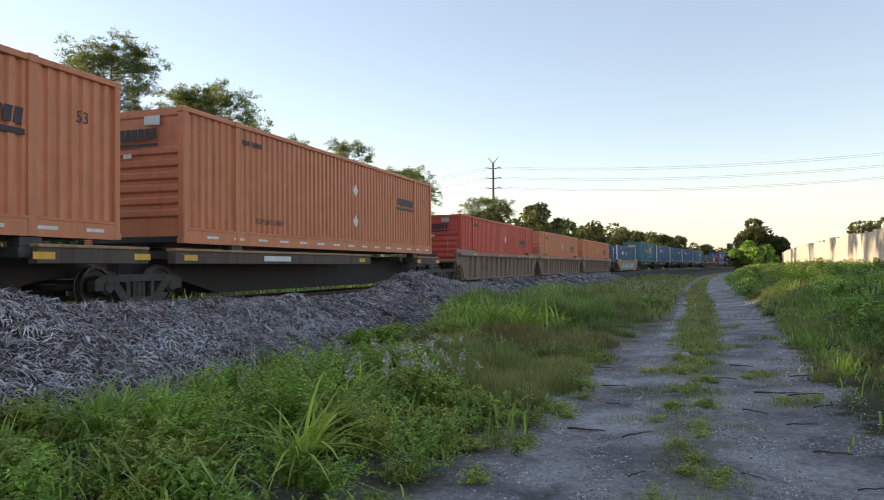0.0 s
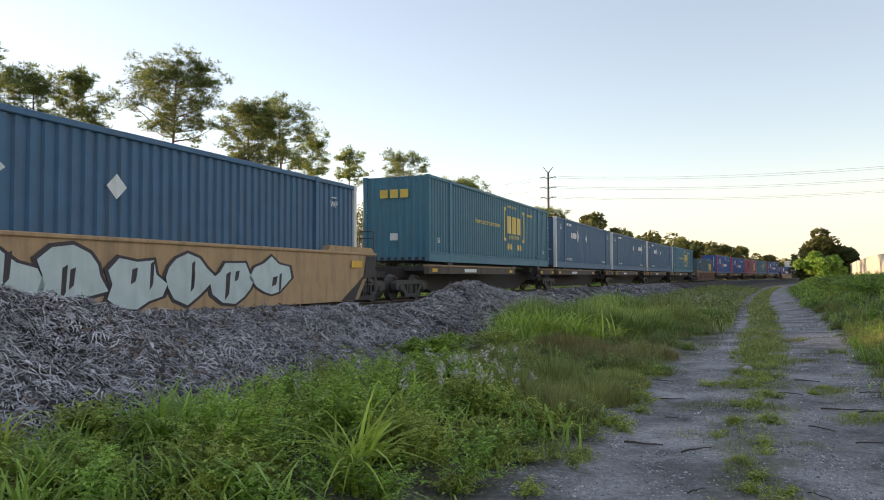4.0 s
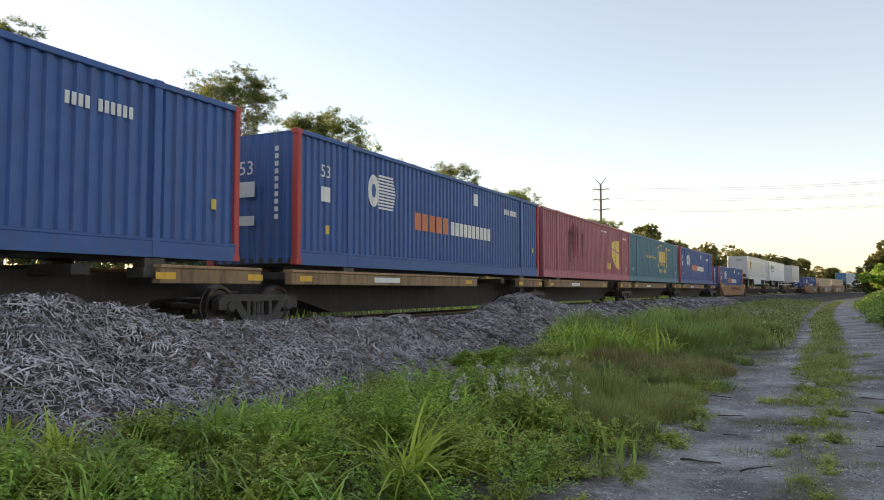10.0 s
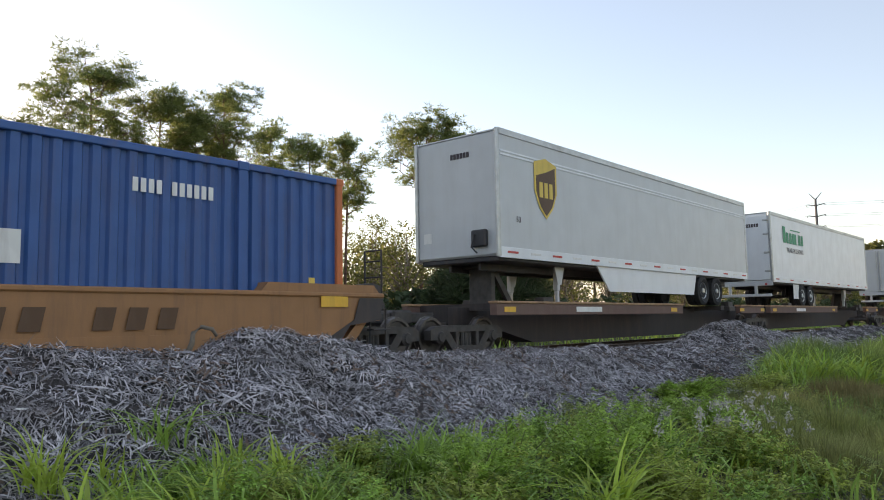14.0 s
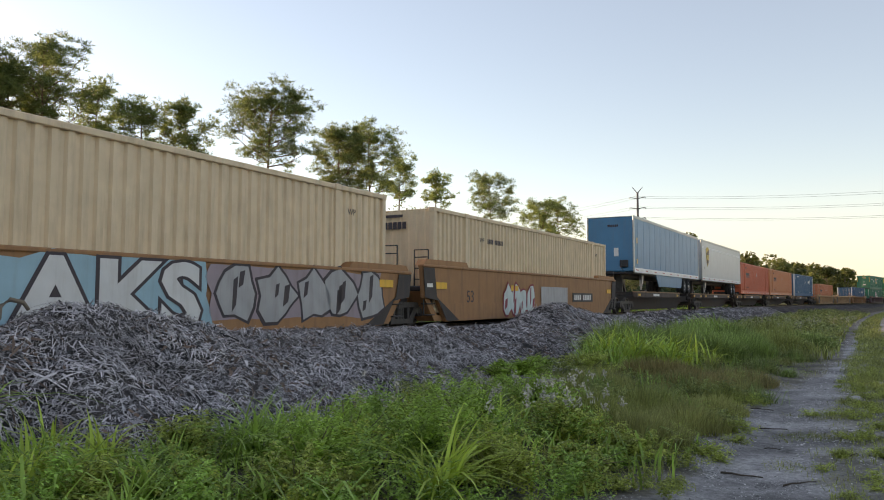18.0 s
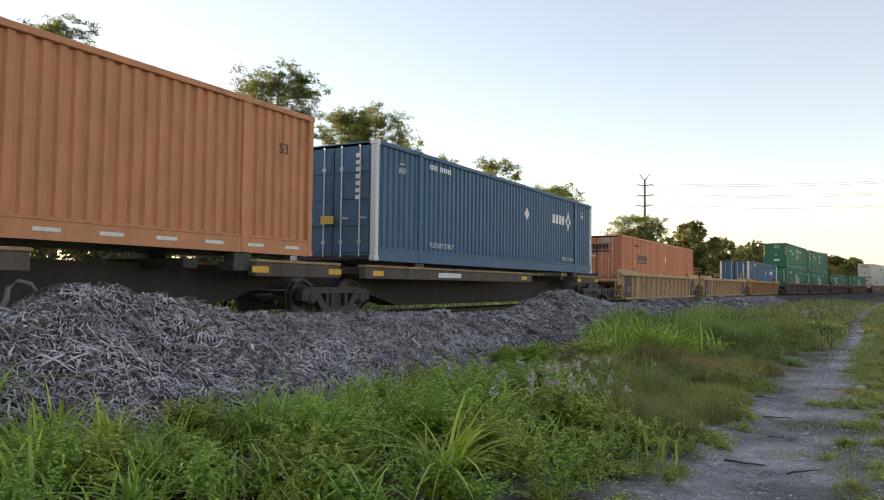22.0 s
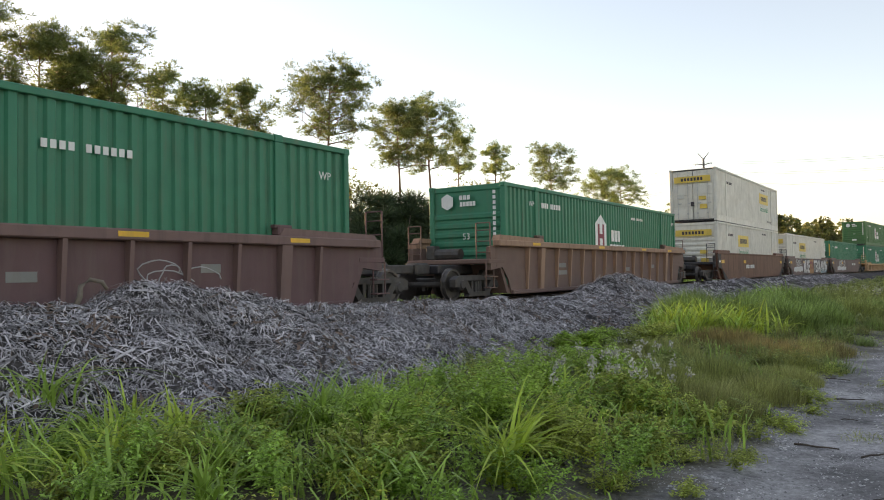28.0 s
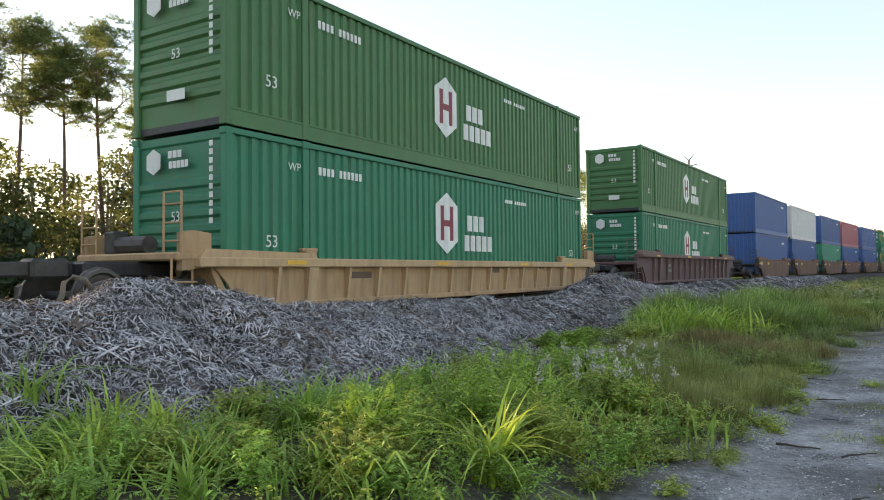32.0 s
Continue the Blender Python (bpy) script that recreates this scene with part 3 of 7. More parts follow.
def coupler(car, y, length):
    part("coupler", shared(f"coupler|{length:.1f}", lambda sh: (sh.box(-0.1, 0.1, -length / 2, length / 2, 0.72, 0.95, 0.03), sh.box(-0.2, 0.2, -0.3, 0.3, 0.68, 1.0, 0.05))), STEEL, car, (0, y, 0))


LIP = paint("worn_rusty_tread_paint", (0.38, 0.235, 0.13), rough=0.75, dirt=(0.09, 0.06, 0.05), amount=0.6)
SILVERY = paint("grey_stencil_paint", (0.2, 0.2, 0.19))
LOGO_DULL = paint("faded_brown_stencil_paint", (0.12, 0.075, 0.05))
RUSTY = paint("rusty_brown_car_paint", (0.16, 0.095, 0.078), rough=0.7, dirt=(0.2, 0.15, 0.12), amount=0.55)
PURPLE = paint("dark_brown_car_paint", (0.125, 0.068, 0.07), rough=0.65, dirt=(0.17, 0.13, 0.11), amount=0.45)
TAN = paint("faded_yellow_tan_car_paint", (0.45, 0.285, 0.155), rough=0.7, dirt=(0.17, 0.11, 0.08), amount=0.55)
TANGREY = paint("dirty_tan_car_paint", (0.26, 0.175, 0.125), rough=0.75, dirt=(0.13, 0.1, 0.09), amount=0.6)
ORANGETAN = paint("orange_tan_car_paint", (0.34, 0.17, 0.075), rough=0.6, dirt=(0.16, 0.1, 0.075), amount=0.5)
BROWN = paint("reddish_brown_car_paint", (0.165, 0.072, 0.045), rough=0.6, dirt=(0.075, 0.062, 0.06), amount=0.75)
DARKEND = paint("sooty_end_paint", (0.055, 0.047, 0.046), rough=0.7, dirt=(0.12, 0.09, 0.075), amount=0.5)
WALK_TAN = paint("worn_tan_walkway_paint", (0.30, 0.19, 0.105), rough=0.75, dirt=(0.055, 0.045, 0.04), amount=0.8)
WALK_DARK = paint("sooty_walkway_paint", (0.12, 0.088, 0.072), rough=0.75, dirt=(0.045, 0.038, 0.036), amount=0.7)
GREYBROWN = paint("greyish_brown_car_paint", (0.185, 0.125, 0.11), rough=0.65, dirt=(0.09, 0.07, 0.065), amount=0.6)
# Black-brown set darker still: shade beneath the loads is put into the colour.
SPINE = paint("black_brown_shaded_spine_paint", (0.038, 0.031, 0.03), rough=0.7, dirt=(0.12, 0.09, 0.075), amount=0.4)


# a paler tone of each car's paint for its chords and ribs
CHORD = {RUSTY: paint("pale_brown_chord_paint", (0.33, 0.2, 0.135), rough=0.7, dirt=(0.12, 0.08, 0.06), amount=0.5), PURPLE: paint("pale_purple_chord_paint", (0.18, 0.11, 0.1), rough=0.7, dirt=(0.09, 0.07, 0.06), amount=0.5),
         TAN: paint("pale_tan_chord_paint", (0.52, 0.35, 0.20), rough=0.7, dirt=(0.2, 0.13, 0.09), amount=0.5), TANGREY: paint("pale_grey_chord_paint", (0.30, 0.225, 0.18), rough=0.75, dirt=(0.15, 0.11, 0.09), amount=0.5),
         ORANGETAN: paint("pale_orange_chord_paint", (0.42, 0.23, 0.11), rough=0.65, dirt=(0.18, 0.11, 0.08), amount=0.5)}


def spine_car(s, half_front, half_back, last_truck, tone=None, number=True):
    """One platform of a skeleton flat car: a deep middle beam, arms and side walkways."""
    car = thing("spine_car", lie(s, 0, RAIL), "dark skeleton flat car platform with side walkways and yellow reflectors", "railway car", "cars of the train")
    a, b = -half_front + 0.25, half_back - 0.25
    part("centre_sill", shared(f"centre_sill|{a:.1f}|{b:.1f}", lambda sh: sh.prism(((a, 0.62), (a + 1.6, 0.58), (a + 3.4, 0.16), (b - 3.4, 0.16), (b - 1.6, 0.58), (b, 0.62), (b, 1.06), (a, 1.06)), -0.3, 0.3)), SPINE, car)
    for y in (a + 0.9, a + 4.2, 0.0, b - 4.2, b - 0.9):
        part("cross_arm", shared("cross_arm", lambda sh: sh.prism(((-1.3, 0.98), (1.3, 0.98), (1.3, 1.14), (0.4, 1.14), (-0.4, 1.14), (-1.3, 1.14)), -0.16, 0.16, "y")), SPINE, car, (0, y, 0))
    for y in (-6.1, 6.1):
        for x in (-1.15, 1.15):
            part("pedestal", shared("pedestal", lambda sh: (sh.box(-0.14, 0.14, -0.22, 0.22, 1.1, 1.29), sh.box(-0.2, 0.2, -0.3, 0.3, 0.95, 1.12))), STEEL, car, (x, y, 0))
    for x in (-1.36, 1.36):
        for y0, y1 in ((a + 0.3, a + 10.2), (b - 2.8, b - 0.2)):
            w = part("walkway", shared(f"walkway|{y1 - y0:.1f}", lambda sh: sh.box(-0.1, 0.1, -(y1 - y0) / 2, (y1 - y0) / 2, 0.86, 1.12)), tone or (WALK_TAN if 225 < s < 400 else WALK_DARK), car, (x, (y0 + y1) / 2, 0))
            part("tread", shared(f"tread|{y1 - y0:.1f}", lambda sh: sh.box(-0.14, 0.125, -(y1 - y0) / 2, (y1 - y0) / 2, 1.122, 1.18)), LIP, w)
            if x > 0:
                for k in (-0.45, 0.43):
                    bar_row("reflector", YELLOW, w, (y1 - y0) * k - 0.22, (y1 - y0) * k + 0.22, 0.93, 1.05, 0.105)
                if number and y1 - y0 > 5:
                    bar_row("painted_number", WHITE, w, -1.6, -0.3, 0.93, 1.06, 0.105)
    truck(car, -half_front)
    if last_truck:
        truck(car, half_back)
    return car


def end_gear(car, y, sign, tone):
    """Platform, steps and hand rails on a well car's end."""
    e = part("end_platform", shared("end_platform", lambda sh: sh.box(-1.38, 1.38, -0.45, 0.45, 0.96, 1.1, 0.03)), tone, car, (0, y - sign * 0.3, 0))
    part("draft_beam", shared("draft_beam", lambda sh: sh.box(-0.4, 0.4, -1.1, 1.1, 0.7, 0.955, 0.04)), BLACK, car, (0, y, 0))
    for x in (-1.3, 1.3):
        part("end_bracket", shared("end_bracket", lambda sh: sh.prism(((-0.3, 0.86), (0.28, 0.8), (0.28, 1.42), (0.05, 1.46), (-0.3, 1.42)), -0.07, 0.07)), tone, car, (x, y - sign * 0.25, 0)).rotation_euler = (0, 0, math.pi if sign < 0 else 0)
    for x in (-1.15, 1.15):
        part("hand_rail", shared("hand_rail", grab_stand), tone, e, (x, sign * 0.35, 1.08))
    part("step", shared("step", lambda sh: ([sh.tube(((-0.02, y0, 0.3), (-0.02, y0, 1.0)), 0.02) for y0 in (-0.2, 0.2)], [sh.box(-0.1, 0.1, -0.22, 0.22, z, z + 0.03) for z in (0.3, 0.6)])), tone, e, (1.34, sign * 0.3, 0))
    part("brake_gear", shared("brake_gear", lambda sh: (sh.tube(((-0.5, 0, 1.25), (0.3, 0, 1.25)), 0.16, 10), sh.box(-0.8, -0.5, -0.15, 0.15, 1.1, 1.5, 0.03))), STEEL, e, (0, sign * 0.15, 0))


def ribbed_well(s, tone, front, back, trucks, tall=1.45, loaded=True, name_bars=True):
    """A well car with outside ribs. front and back: how far its ends reach; trucks: where its bogies stand."""
    edge = CHORD[tone]
    car = thing("well_car", lie(s, 0, RAIL), "weathered well car with ribbed steel sides", "railway car", "cars of the train")
    for x in (-1, 1):
        wall = part("side_wall", shared(f"well_wall|{tall:.2f}", lambda sh: sh.prism(((-7.9, 0.14), (7.9, 0.14), (8.08, 0.55), (8.4, 0.86), (8.75, 0.88), (8.75, tall - 0.1), (-8.75, tall - 0.1), (-8.75, 0.88), (-8.4, 0.86), (-8.08, 0.55)), -0.02, 0.02)), tone, car, (x * 1.355, 0, 0))
        part("top_chord", shared(f"top_chord|{tall:.2f}", lambda sh: sh.box(-0.12, 0.12, -8.8, 8.8, tall - 0.17, tall, 0.02)), edge, car, (x * 1.42, 0, 0))
        part("bottom_chord", shared("bottom_chord", lambda sh: sh.box(-0.07, 0.07, -7.9, 7.9, 0.1, 0.22, 0.02)), tone, car, (x * 1.39, 0, 0))
        for k in range(15):
            y = -7.0 + k
            if abs(abs(y) - 6.0) < 0.1 or (tone is TAN and s < 600 and abs(y) > 6.5):
                continue
            part("rib", shared(f"rib|{tall:.2f}", lambda sh: sh.prism(((0.0, 0.18), (0.07, 0.2), (0.155, tall - 0.17), (0.0, tall - 0.17)), -0.035, 0.035, "y")), edge, car, (x * 1.365, y, 0)).rotation_euler = (0, 0, 0 if x > 0 else math.pi)
        for y in (-6.1, 6.1):
            part("wide_rib", shared(f"wide_rib|{tall:.2f}", lambda sh: sh.prism(((0.0, 0.16), (0.08, 0.18), (0.158, tall - 0.17), (0.0, tall - 0.17)), -0.13, 0.13, "y")), edge, car, (x * 1.365, y, 0)).rotation_euler = (0, 0, 0 if x > 0 else math.pi)
        for y in (-7.35, 7.35):
            part("cover_plate", shared("cover_plate", lambda sh: sh.prism(((-1.4, 0.0), (1.4, 0.0), (1.3, 0.1), (-1.3, 0.14)), -0.12, 0.12)), edge, car, (x * 1.36, y, tall))
            part("guide_block", shared("guide_block", lambda sh: (sh.box(-0.1, 0.1, -0.16, 0.16, 0, 0.2, 0.03), sh.box(-0.06, 0.06, -0.22, 0.22, 0.14, 0.2))), tone, car, (x * 1.36, y * 0.83, tall))
    part("well_floor", shared("well_floor", lambda sh: sh.prism(((-8.5, 0.95), (-8.1, 0.14), (8.1, 0.14), (8.5, 0.95), (8.4, 0.95), (8.0, 0.3), (-8.0, 0.3), (-8.4, 0.95)), -1.33, 1.33)), tone, car)
    for y, sign in ((-front + 1.0 if front < 9.6 else -9.0, -1), (back - 1.0 if back < 9.6 else 9.0, 1)):
        end_gear(car, y, sign, tone)
    for y in trucks:
        truck(car, y)
    for reach, sign in ((front, -1), (back, 1)):
        if reach > 10.2:
            coupler(car, sign * (reach + 9.6) / 2, reach - 9.5)
    for y in (-6.6, -1.5, 3.0, 6.4):
        bar_row("reflector", YELLOW, car, y - 0.25, y + 0.25, tall - 0.12, tall - 0.04, 1.542)
    if name_bars:
        for y, w, z in ((-4.5, 0.55, 0.85), (-4.5, 0.7, 0.62), (4.5, 0.4, 0.8), (1.5, 0.4, 0.7)):
            bar_row("painted_number", SILVERY if tone in (PURPLE, RUSTY) else LOGO_DULL, car, y - w / 2, y + w / 2, z, z + 0.14, 1.381)
    if tone is TANGREY or tone is ORANGETAN:
        lettering("53", 0.42, LOGO_DULL, car, (1.381, 6.7, 0.78))
    if tone is TAN and s < 600:
        for y in (-7.3, 7.3):
            panel = part("end_panel", shared("end_panel", lambda sh: sh.prism(((-0.6, 0.23), (0.5, 0.23), (0.5, 1.27), (-0.6, 1.27)), -0.012, 0.012)), BLACK, car, (1.388, y, 0))
            if y > 0:
                panel.scale = (1, -1, 1)
            for k in range(4):
                bar_row("painted_digit", SILVERY, panel, -0.33 + k * 0.18, -0.23 + k * 0.18, 0.5, 0.76, 0.015)
    return car


def smooth_well(s, tone, front, back, trucks, low=None, tall=1.42, short=0.0):
    """A well car with smooth deep sides, cut back at both ends below."""
    car = thing("well_car", lie(s, 0, RAIL), "smooth-sided well car with faded paint and sloped ends", "railway car", "cars of the train")
    p, q, r, e = 7.7 - short, 8.15 - short, 8.9 - short, 9.0 - short
    for x in (-1, 1):
        part("side_wall", shared(f"smooth_wall|{short}|{tall}", lambda sh: sh.prism(((-p, 0.12), (p, 0.12), (q, 0.72), (r, 0.78), (e, tall - 0.02), (-e, tall - 0.02), (-r, 0.78), (-q, 0.72)), -0.05, 0.05)), tone, car, (x * 1.42, 0, 0))
        part("lower_panel", shared(f"lower_panel|{short}", lambda sh: sh.prism(((-p + 0.05, 0.13), (p - 0.05, 0.13), (p + 0.3, 0.62), (-p - 0.3, 0.62)), -0.02, 0.02)), low or tone, car, (x * 1.475, 0, 0))
        part("top_chord", shared(f"smooth_chord|{short}|{tall}", lambda sh: sh.box(-0.09, 0.09, -e, e, tall - 0.06, tall + 0.02, 0.02)), tone, car, (x * 1.42, 0, 0))
        for y in (1.4 - e, e - 1.4):
            part("cover_plate", shared("smooth_cover", lambda sh: sh.prism(((-1.3, 0.0), (1.3, 0.0), (1.15, 0.16), (-1.15, 0.16)), -0.14, 0.14)), tone, car, (x * 1.34, y, tall))
    part("well_floor", shared(f"well_floor_s|{short}", lambda sh: sh.prism(((-q - 0.7, 0.95), (-q, 0.14), (q, 0.14), (q + 0.7, 0.95), (q + 0.5, 0.95), (q - 0.15, 0.3), (0.15 - q, 0.3), (-q - 0.5, 0.95)), -1.36, 1.36)), tone, car)
    for y, sign in ((-min(front, 9.9 - short) + 0.9, -1), (min(back, 9.9 - short) - 0.9, 1)):
        end_gear(car, y, sign, BLACK)
    for y in trucks:
        truck(car, y)
    for reach, sign in ((front, -1), (back, 1)):
        if reach > 10.2 - short:
            coupler(car, sign * (reach + 9.6 - short) / 2, reach - 9.5 + short)
    for k in (-1, 1):
        sheet = part("end_panel", shared(f"smooth_end|{short}|{tall}", lambda sh: sh.prism(((p - 0.75, 0.135), (p - 0.02, 0.135), (q, 0.7), (r - 0.03, 0.79), (e - 0.03, tall - 0.07), (e - 0.62, tall - 0.07), (e - 0.75, 0.8)), -0.004, 0.004)), DARKEND, car, (1.5, 0, 0))
        if k < 0:
            sheet.scale = (1, -1, 1)
    for y in (1.0 - e, -3.0, e - 1.2):
        bar_row("reflector", YELLOW, car, y - 0.3, y + 0.3, 1.02, 1.2, 1.508)
    bar_row("warning_plate", BLACK, car, 0.1 - e, 0.6 - e, 0.98, 1.25, 1.508)
    bar_row("stencil", WHITE, car, 0.2 - e, 0.5 - e, 1.06, 1.16, 1.514)
    return car


# ---- container and trailer paints ----
ORANGE = paint("orange_container_paint", (0.64, 0.225, 0.11))
PEACH = paint("faded_orange_container_paint", (0.62, 0.245, 0.115))
ORANGE_RED = paint("red_orange_container_paint", (0.57, 0.135, 0.07))
RED_BOX = paint("red_container_paint", (0.58, 0.085, 0.055))
TEAL = paint("deep_teal_container_paint", (0.045, 0.175, 0.245))
NAVY = paint("navy_container_paint", (0.05, 0.135, 0.235))
DARKNAVY = paint("dark_navy_container_paint", (0.05, 0.105, 0.145))
BLUE = paint("bright_blue_container_paint", (0.035, 0.105, 0.30))
MAROON = paint("maroon_container_paint", (0.42, 0.125, 0.155), dirt=(0.13, 0.05, 0.04), amount=0.5)
BEIGE = paint("beige_container_paint", (0.68, 0.53, 0.36))
GREEN = paint("green_container_paint", (0.02, 0.185, 0.105))
OLIVE = paint("leaf_green_container_paint", (0.055, 0.165, 0.06))
TEALGREEN = paint("sea_green_container_paint", (0.03, 0.26, 0.17))
OFFWHITE = paint("off_white_container_paint", (0.66, 0.64, 0.58), dirt=(0.25, 0.2, 0.15))
GREYWHITE = paint("pale_grey_container_paint", (0.62, 0.62, 0.62), dirt=(0.25, 0.2, 0.15))
POST_RED = paint("red_post_paint", (0.5, 0.06, 0.05))
POST_ORANGE = paint("orange_post_paint", (0.55, 0.15, 0.05))
TRAILER_GREY = material("pale_grey_trailer_skin", (0.52, 0.54, 0.555), rough=0.35, vary=0.04, scale=1.5, dirt=(0.36, 0.34, 0.31), dirt_amount=0.15, dirt_scale=1.4, streak=True)
TRAILER_WHITE = material("white_trailer_skin", (0.72, 0.745, 0.77), rough=0.35, vary=0.05, scale=1.5, dirt=(0.48, 0.46, 0.43), dirt_amount=0.15, streak=True)
TRAILER_BLUE = material("blue_trailer_skin", (0.055, 0.21, 0.38), rough=0.35, vary=0.06, scale=1.5, dirt=(0.12, 0.18, 0.22), dirt_amount=0.35, streak=True)
RUST = material("dark_rust_stain", (0.16, 0.045, 0.045), rough=0.8, vary=0.4, scale=3)
GOLD = paint("yellow_logo_paint", (0.70, 0.50, 0.10), amount=0.2)
INK = paint("dark_ink_paint", (0.045, 0.035, 0.045), amount=0.2)
LOGO_GREEN = paint("green_logo_paint", (0.02, 0.27, 0.14), amount=0.2)
LOGO_BROWN = paint("brown_shield_paint", (0.10, 0.05, 0.025), amount=0.2)
LOGO_ORANGE = paint("orange_logo_paint", (0.60, 0.17, 0.06), amount=0.2)
CRIMSON = paint("crimson_logo_paint", (0.25, 0.03, 0.05), amount=0.2)
AQUA = paint("pale_spray_paint", (0.50, 0.58, 0.58), amount=0.2)
SKYSPRAY = paint("pale_blue_spray_paint", (0.26, 0.42, 0.5), amount=0.2)
LILAC = paint("lilac_grey_spray_paint", (0.3, 0.24, 0.27), amount=0.4)
FADED_ORANGE = paint("faded_orange_panel_paint", (0.42, 0.2, 0.07), amount=0.4)
SILVER = paint("silver_spray_paint", (0.36, 0.36, 0.37), amount=0.3)
X0 = 1.272     # painted marks lie just proud of the corrugations


def word(mat, ob, y, z, w, h, n, end=None, slant=0.0):
    """A brand word as a plain row of n blocks, w wide and h high, centred at y, z."""
    for k in range(n):
        a = y - w / 2 + w * k / n
        b = a + w / n * 0.78
        pts = [(a - (a + b) / 2, -h / 2), (b - (a + b) / 2, -h / 2), (b - (a + b) / 2 + slant, h / 2), (a - (a + b) / 2 + slant, h / 2)]
        pts = [(round(p, 3), round(q, 3)) for p, q in pts]
        blob("logo_block", mat, ob, (a + b) / 2, z, 0, 0, X0 if end is None else end, pts=pts, end=end is not None)


def number_bars(mat, ob, y, z, w=1.1, h=0.13):
    def row(sh):
        for k in range(11):
            if k != 4:
                a = -w / 2 + w * k / 11
                sh.box(-0.004, 0.004, a, a + w / 11 * 0.68, -h / 2, h / 2, 0.002)
    part("painted_number", shared(f"painted_number|{w:.2f}|{h:.2f}", row), mat, ob, (X0, y, z))["kind"] = "stuff"


def diamond(ob, y, z, r=0.2, mat=None):
    blob("placard", mat or WHITE, ob, y, z, 0, 0, X0, pts=[(0, -r), (r, 0), (0, r), (-r, 0)])


def strips(ob, length, mat=None, z=0.15):
    n = int(length / 1.0)
    for k in range(n):
        y = -length / 2 + 0.5 + k * length / n
        bar_row("reflective_strip", mat or WHITE, ob, y, y + 0.42, z - 0.03, z + 0.03, 1.303)


def dress(ob, style, hl):
    """The painted marks of one container, by its livery."""
    fe = -hl - 0.012
    if style in ("orange", "orange_doors", "orange_front"):
        yl = hl - 3.0 if style == "orange" else -4.4
        word(INK, ob, yl, 1.9, 1.75, 0.26, 9, slant=0.04)
        bar_row("logo_bar", INK, ob, yl - 0.9, yl + 0.9, 1.6, 1.7, X0)
        word(INK, ob, -0.1, 2.36, 1.5, 0.24, 9, end=fe - 0.01)
        bar_row("logo_bar", INK, ob, -0.85, 0.65, 2.1, 2.16, fe - 0.01, end=True)
        bar_row("data_plate", GALV, ob, 0.3, 0.7, 2.55, 2.75, fe - 0.01, end=True)
        for y in (-0.6, -0.25):
            bar_row("label", WHITE, ob, y, y + 0.22, 1.86, 1.95, fe - 0.012, end=True)
        number_bars(INK, ob, -5.4, 2.5, 0.9, 0.12)
        diamond(ob, 0.6, 1.95, 0.2, GALV if style == "orange_front" else None)
        if style == "orange":
            diamond(ob, 0.6, 0.95)
        strips(ob, hl * 2 - 0.6)
        lettering("TOP LIFT ONLY", 0.2, INK, ob, (X0, -4.6, 0.62))
        lettering("53", 0.3, INK, ob, (X0, hl - 0.9, 2.1))
    elif style == "csx":
        yc = hl - 6.1
        word(GOLD, ob, yc, 1.85, 2.25, 0.8, 3)
        lettering("INTERMODAL", 0.26, GOLD, ob, (X0, yc, 1.28))
        for k in (-1, 1):
            y = yc + k * 1.55
            bar_row("logo_bracket", GOLD, ob, y - 0.06, y + 0.06, 1.1, 2.6, X0)
            for z in (1.1, 2.48):
                a, b = sorted((y, y - k * 0.26))
                bar_row("logo_bracket", GOLD, ob, a, b, z, z + 0.13, X0 + 0.001)
            for q in (0.55, 0.95):
                blob("logo_dot", GOLD, ob, yc + k * q, 0.84, 0.14, 0.15, X0)
        lettering("how tomorrow moves", 0.34, GOLD, ob, (X0, yc - 3.75, 1.75))
        lettering("WARNING HIGH CUBE", 0.14, GOLD, ob, (X0, yc - 0.4, 2.68))
        number_bars(GOLD, ob, hl - 3.5, 2.5, 0.9, 0.12)
        lettering("53", 0.26, WHITE, ob, (X0, hl - 0.9, 0.75)), lettering("53", 0.26, WHITE, ob, (X0, -hl + 0.9, 0.75))
        word(GOLD, ob, 0.0, 2.4, 1.2, 0.3, 3, end=fe - 0.012)
        bar_row("label", WHITE, ob, -0.2, 0.1, 0.75, 1.0, fe - 0.012, end=True)
    elif style == "csx_dark":
        yc = hl - 3.5
        word(GOLD, ob, yc, 1.8, 2.6, 1.0, 3)
        lettering("INTERMODAL", 0.36, GOLD, ob, (X0, yc, 1.0))
        lettering("53", 0.28, WHITE, ob, (X0, hl - 0.9, 1.35))
        word(WHITE, ob, 0.1, 1.3, 1.0, 0.32, 3, end=fe - 0.03)
        lettering("53", 0.22, WHITE, ob, (0.0, fe - 0.035, 2.3), "end")
        number_bars(WHITE, ob, -5.3, 2.5, 1.2, 0.14), number_bars(WHITE, ob, hl - 2.6, 2.6, 0.5, 0.1)
    elif style == "umax":
        y = hl - 3.95 if ob["flip"] else -5.6 + 1.8
        word(WHITE, ob, y, 2.0, 1.35, 0.34, 4, slant=0.05)
        blob("logo_star", WHITE, ob, y + 1.05, 2.0, 0, 0, X0, pts=[(0, -0.42), (0.12, -0.16), (0.33, 0), (0.12, 0.16), (0, 0.42), (-0.12, 0.16), (-0.33, 0), (-0.12, -0.16)])
        blob("logo_star", NAVY, ob, y + 1.05, 2.0, 0, 0, X0 + 0.005, pts=[(0, -0.16), (0.13, 0), (0, 0.16), (-0.13, 0)])
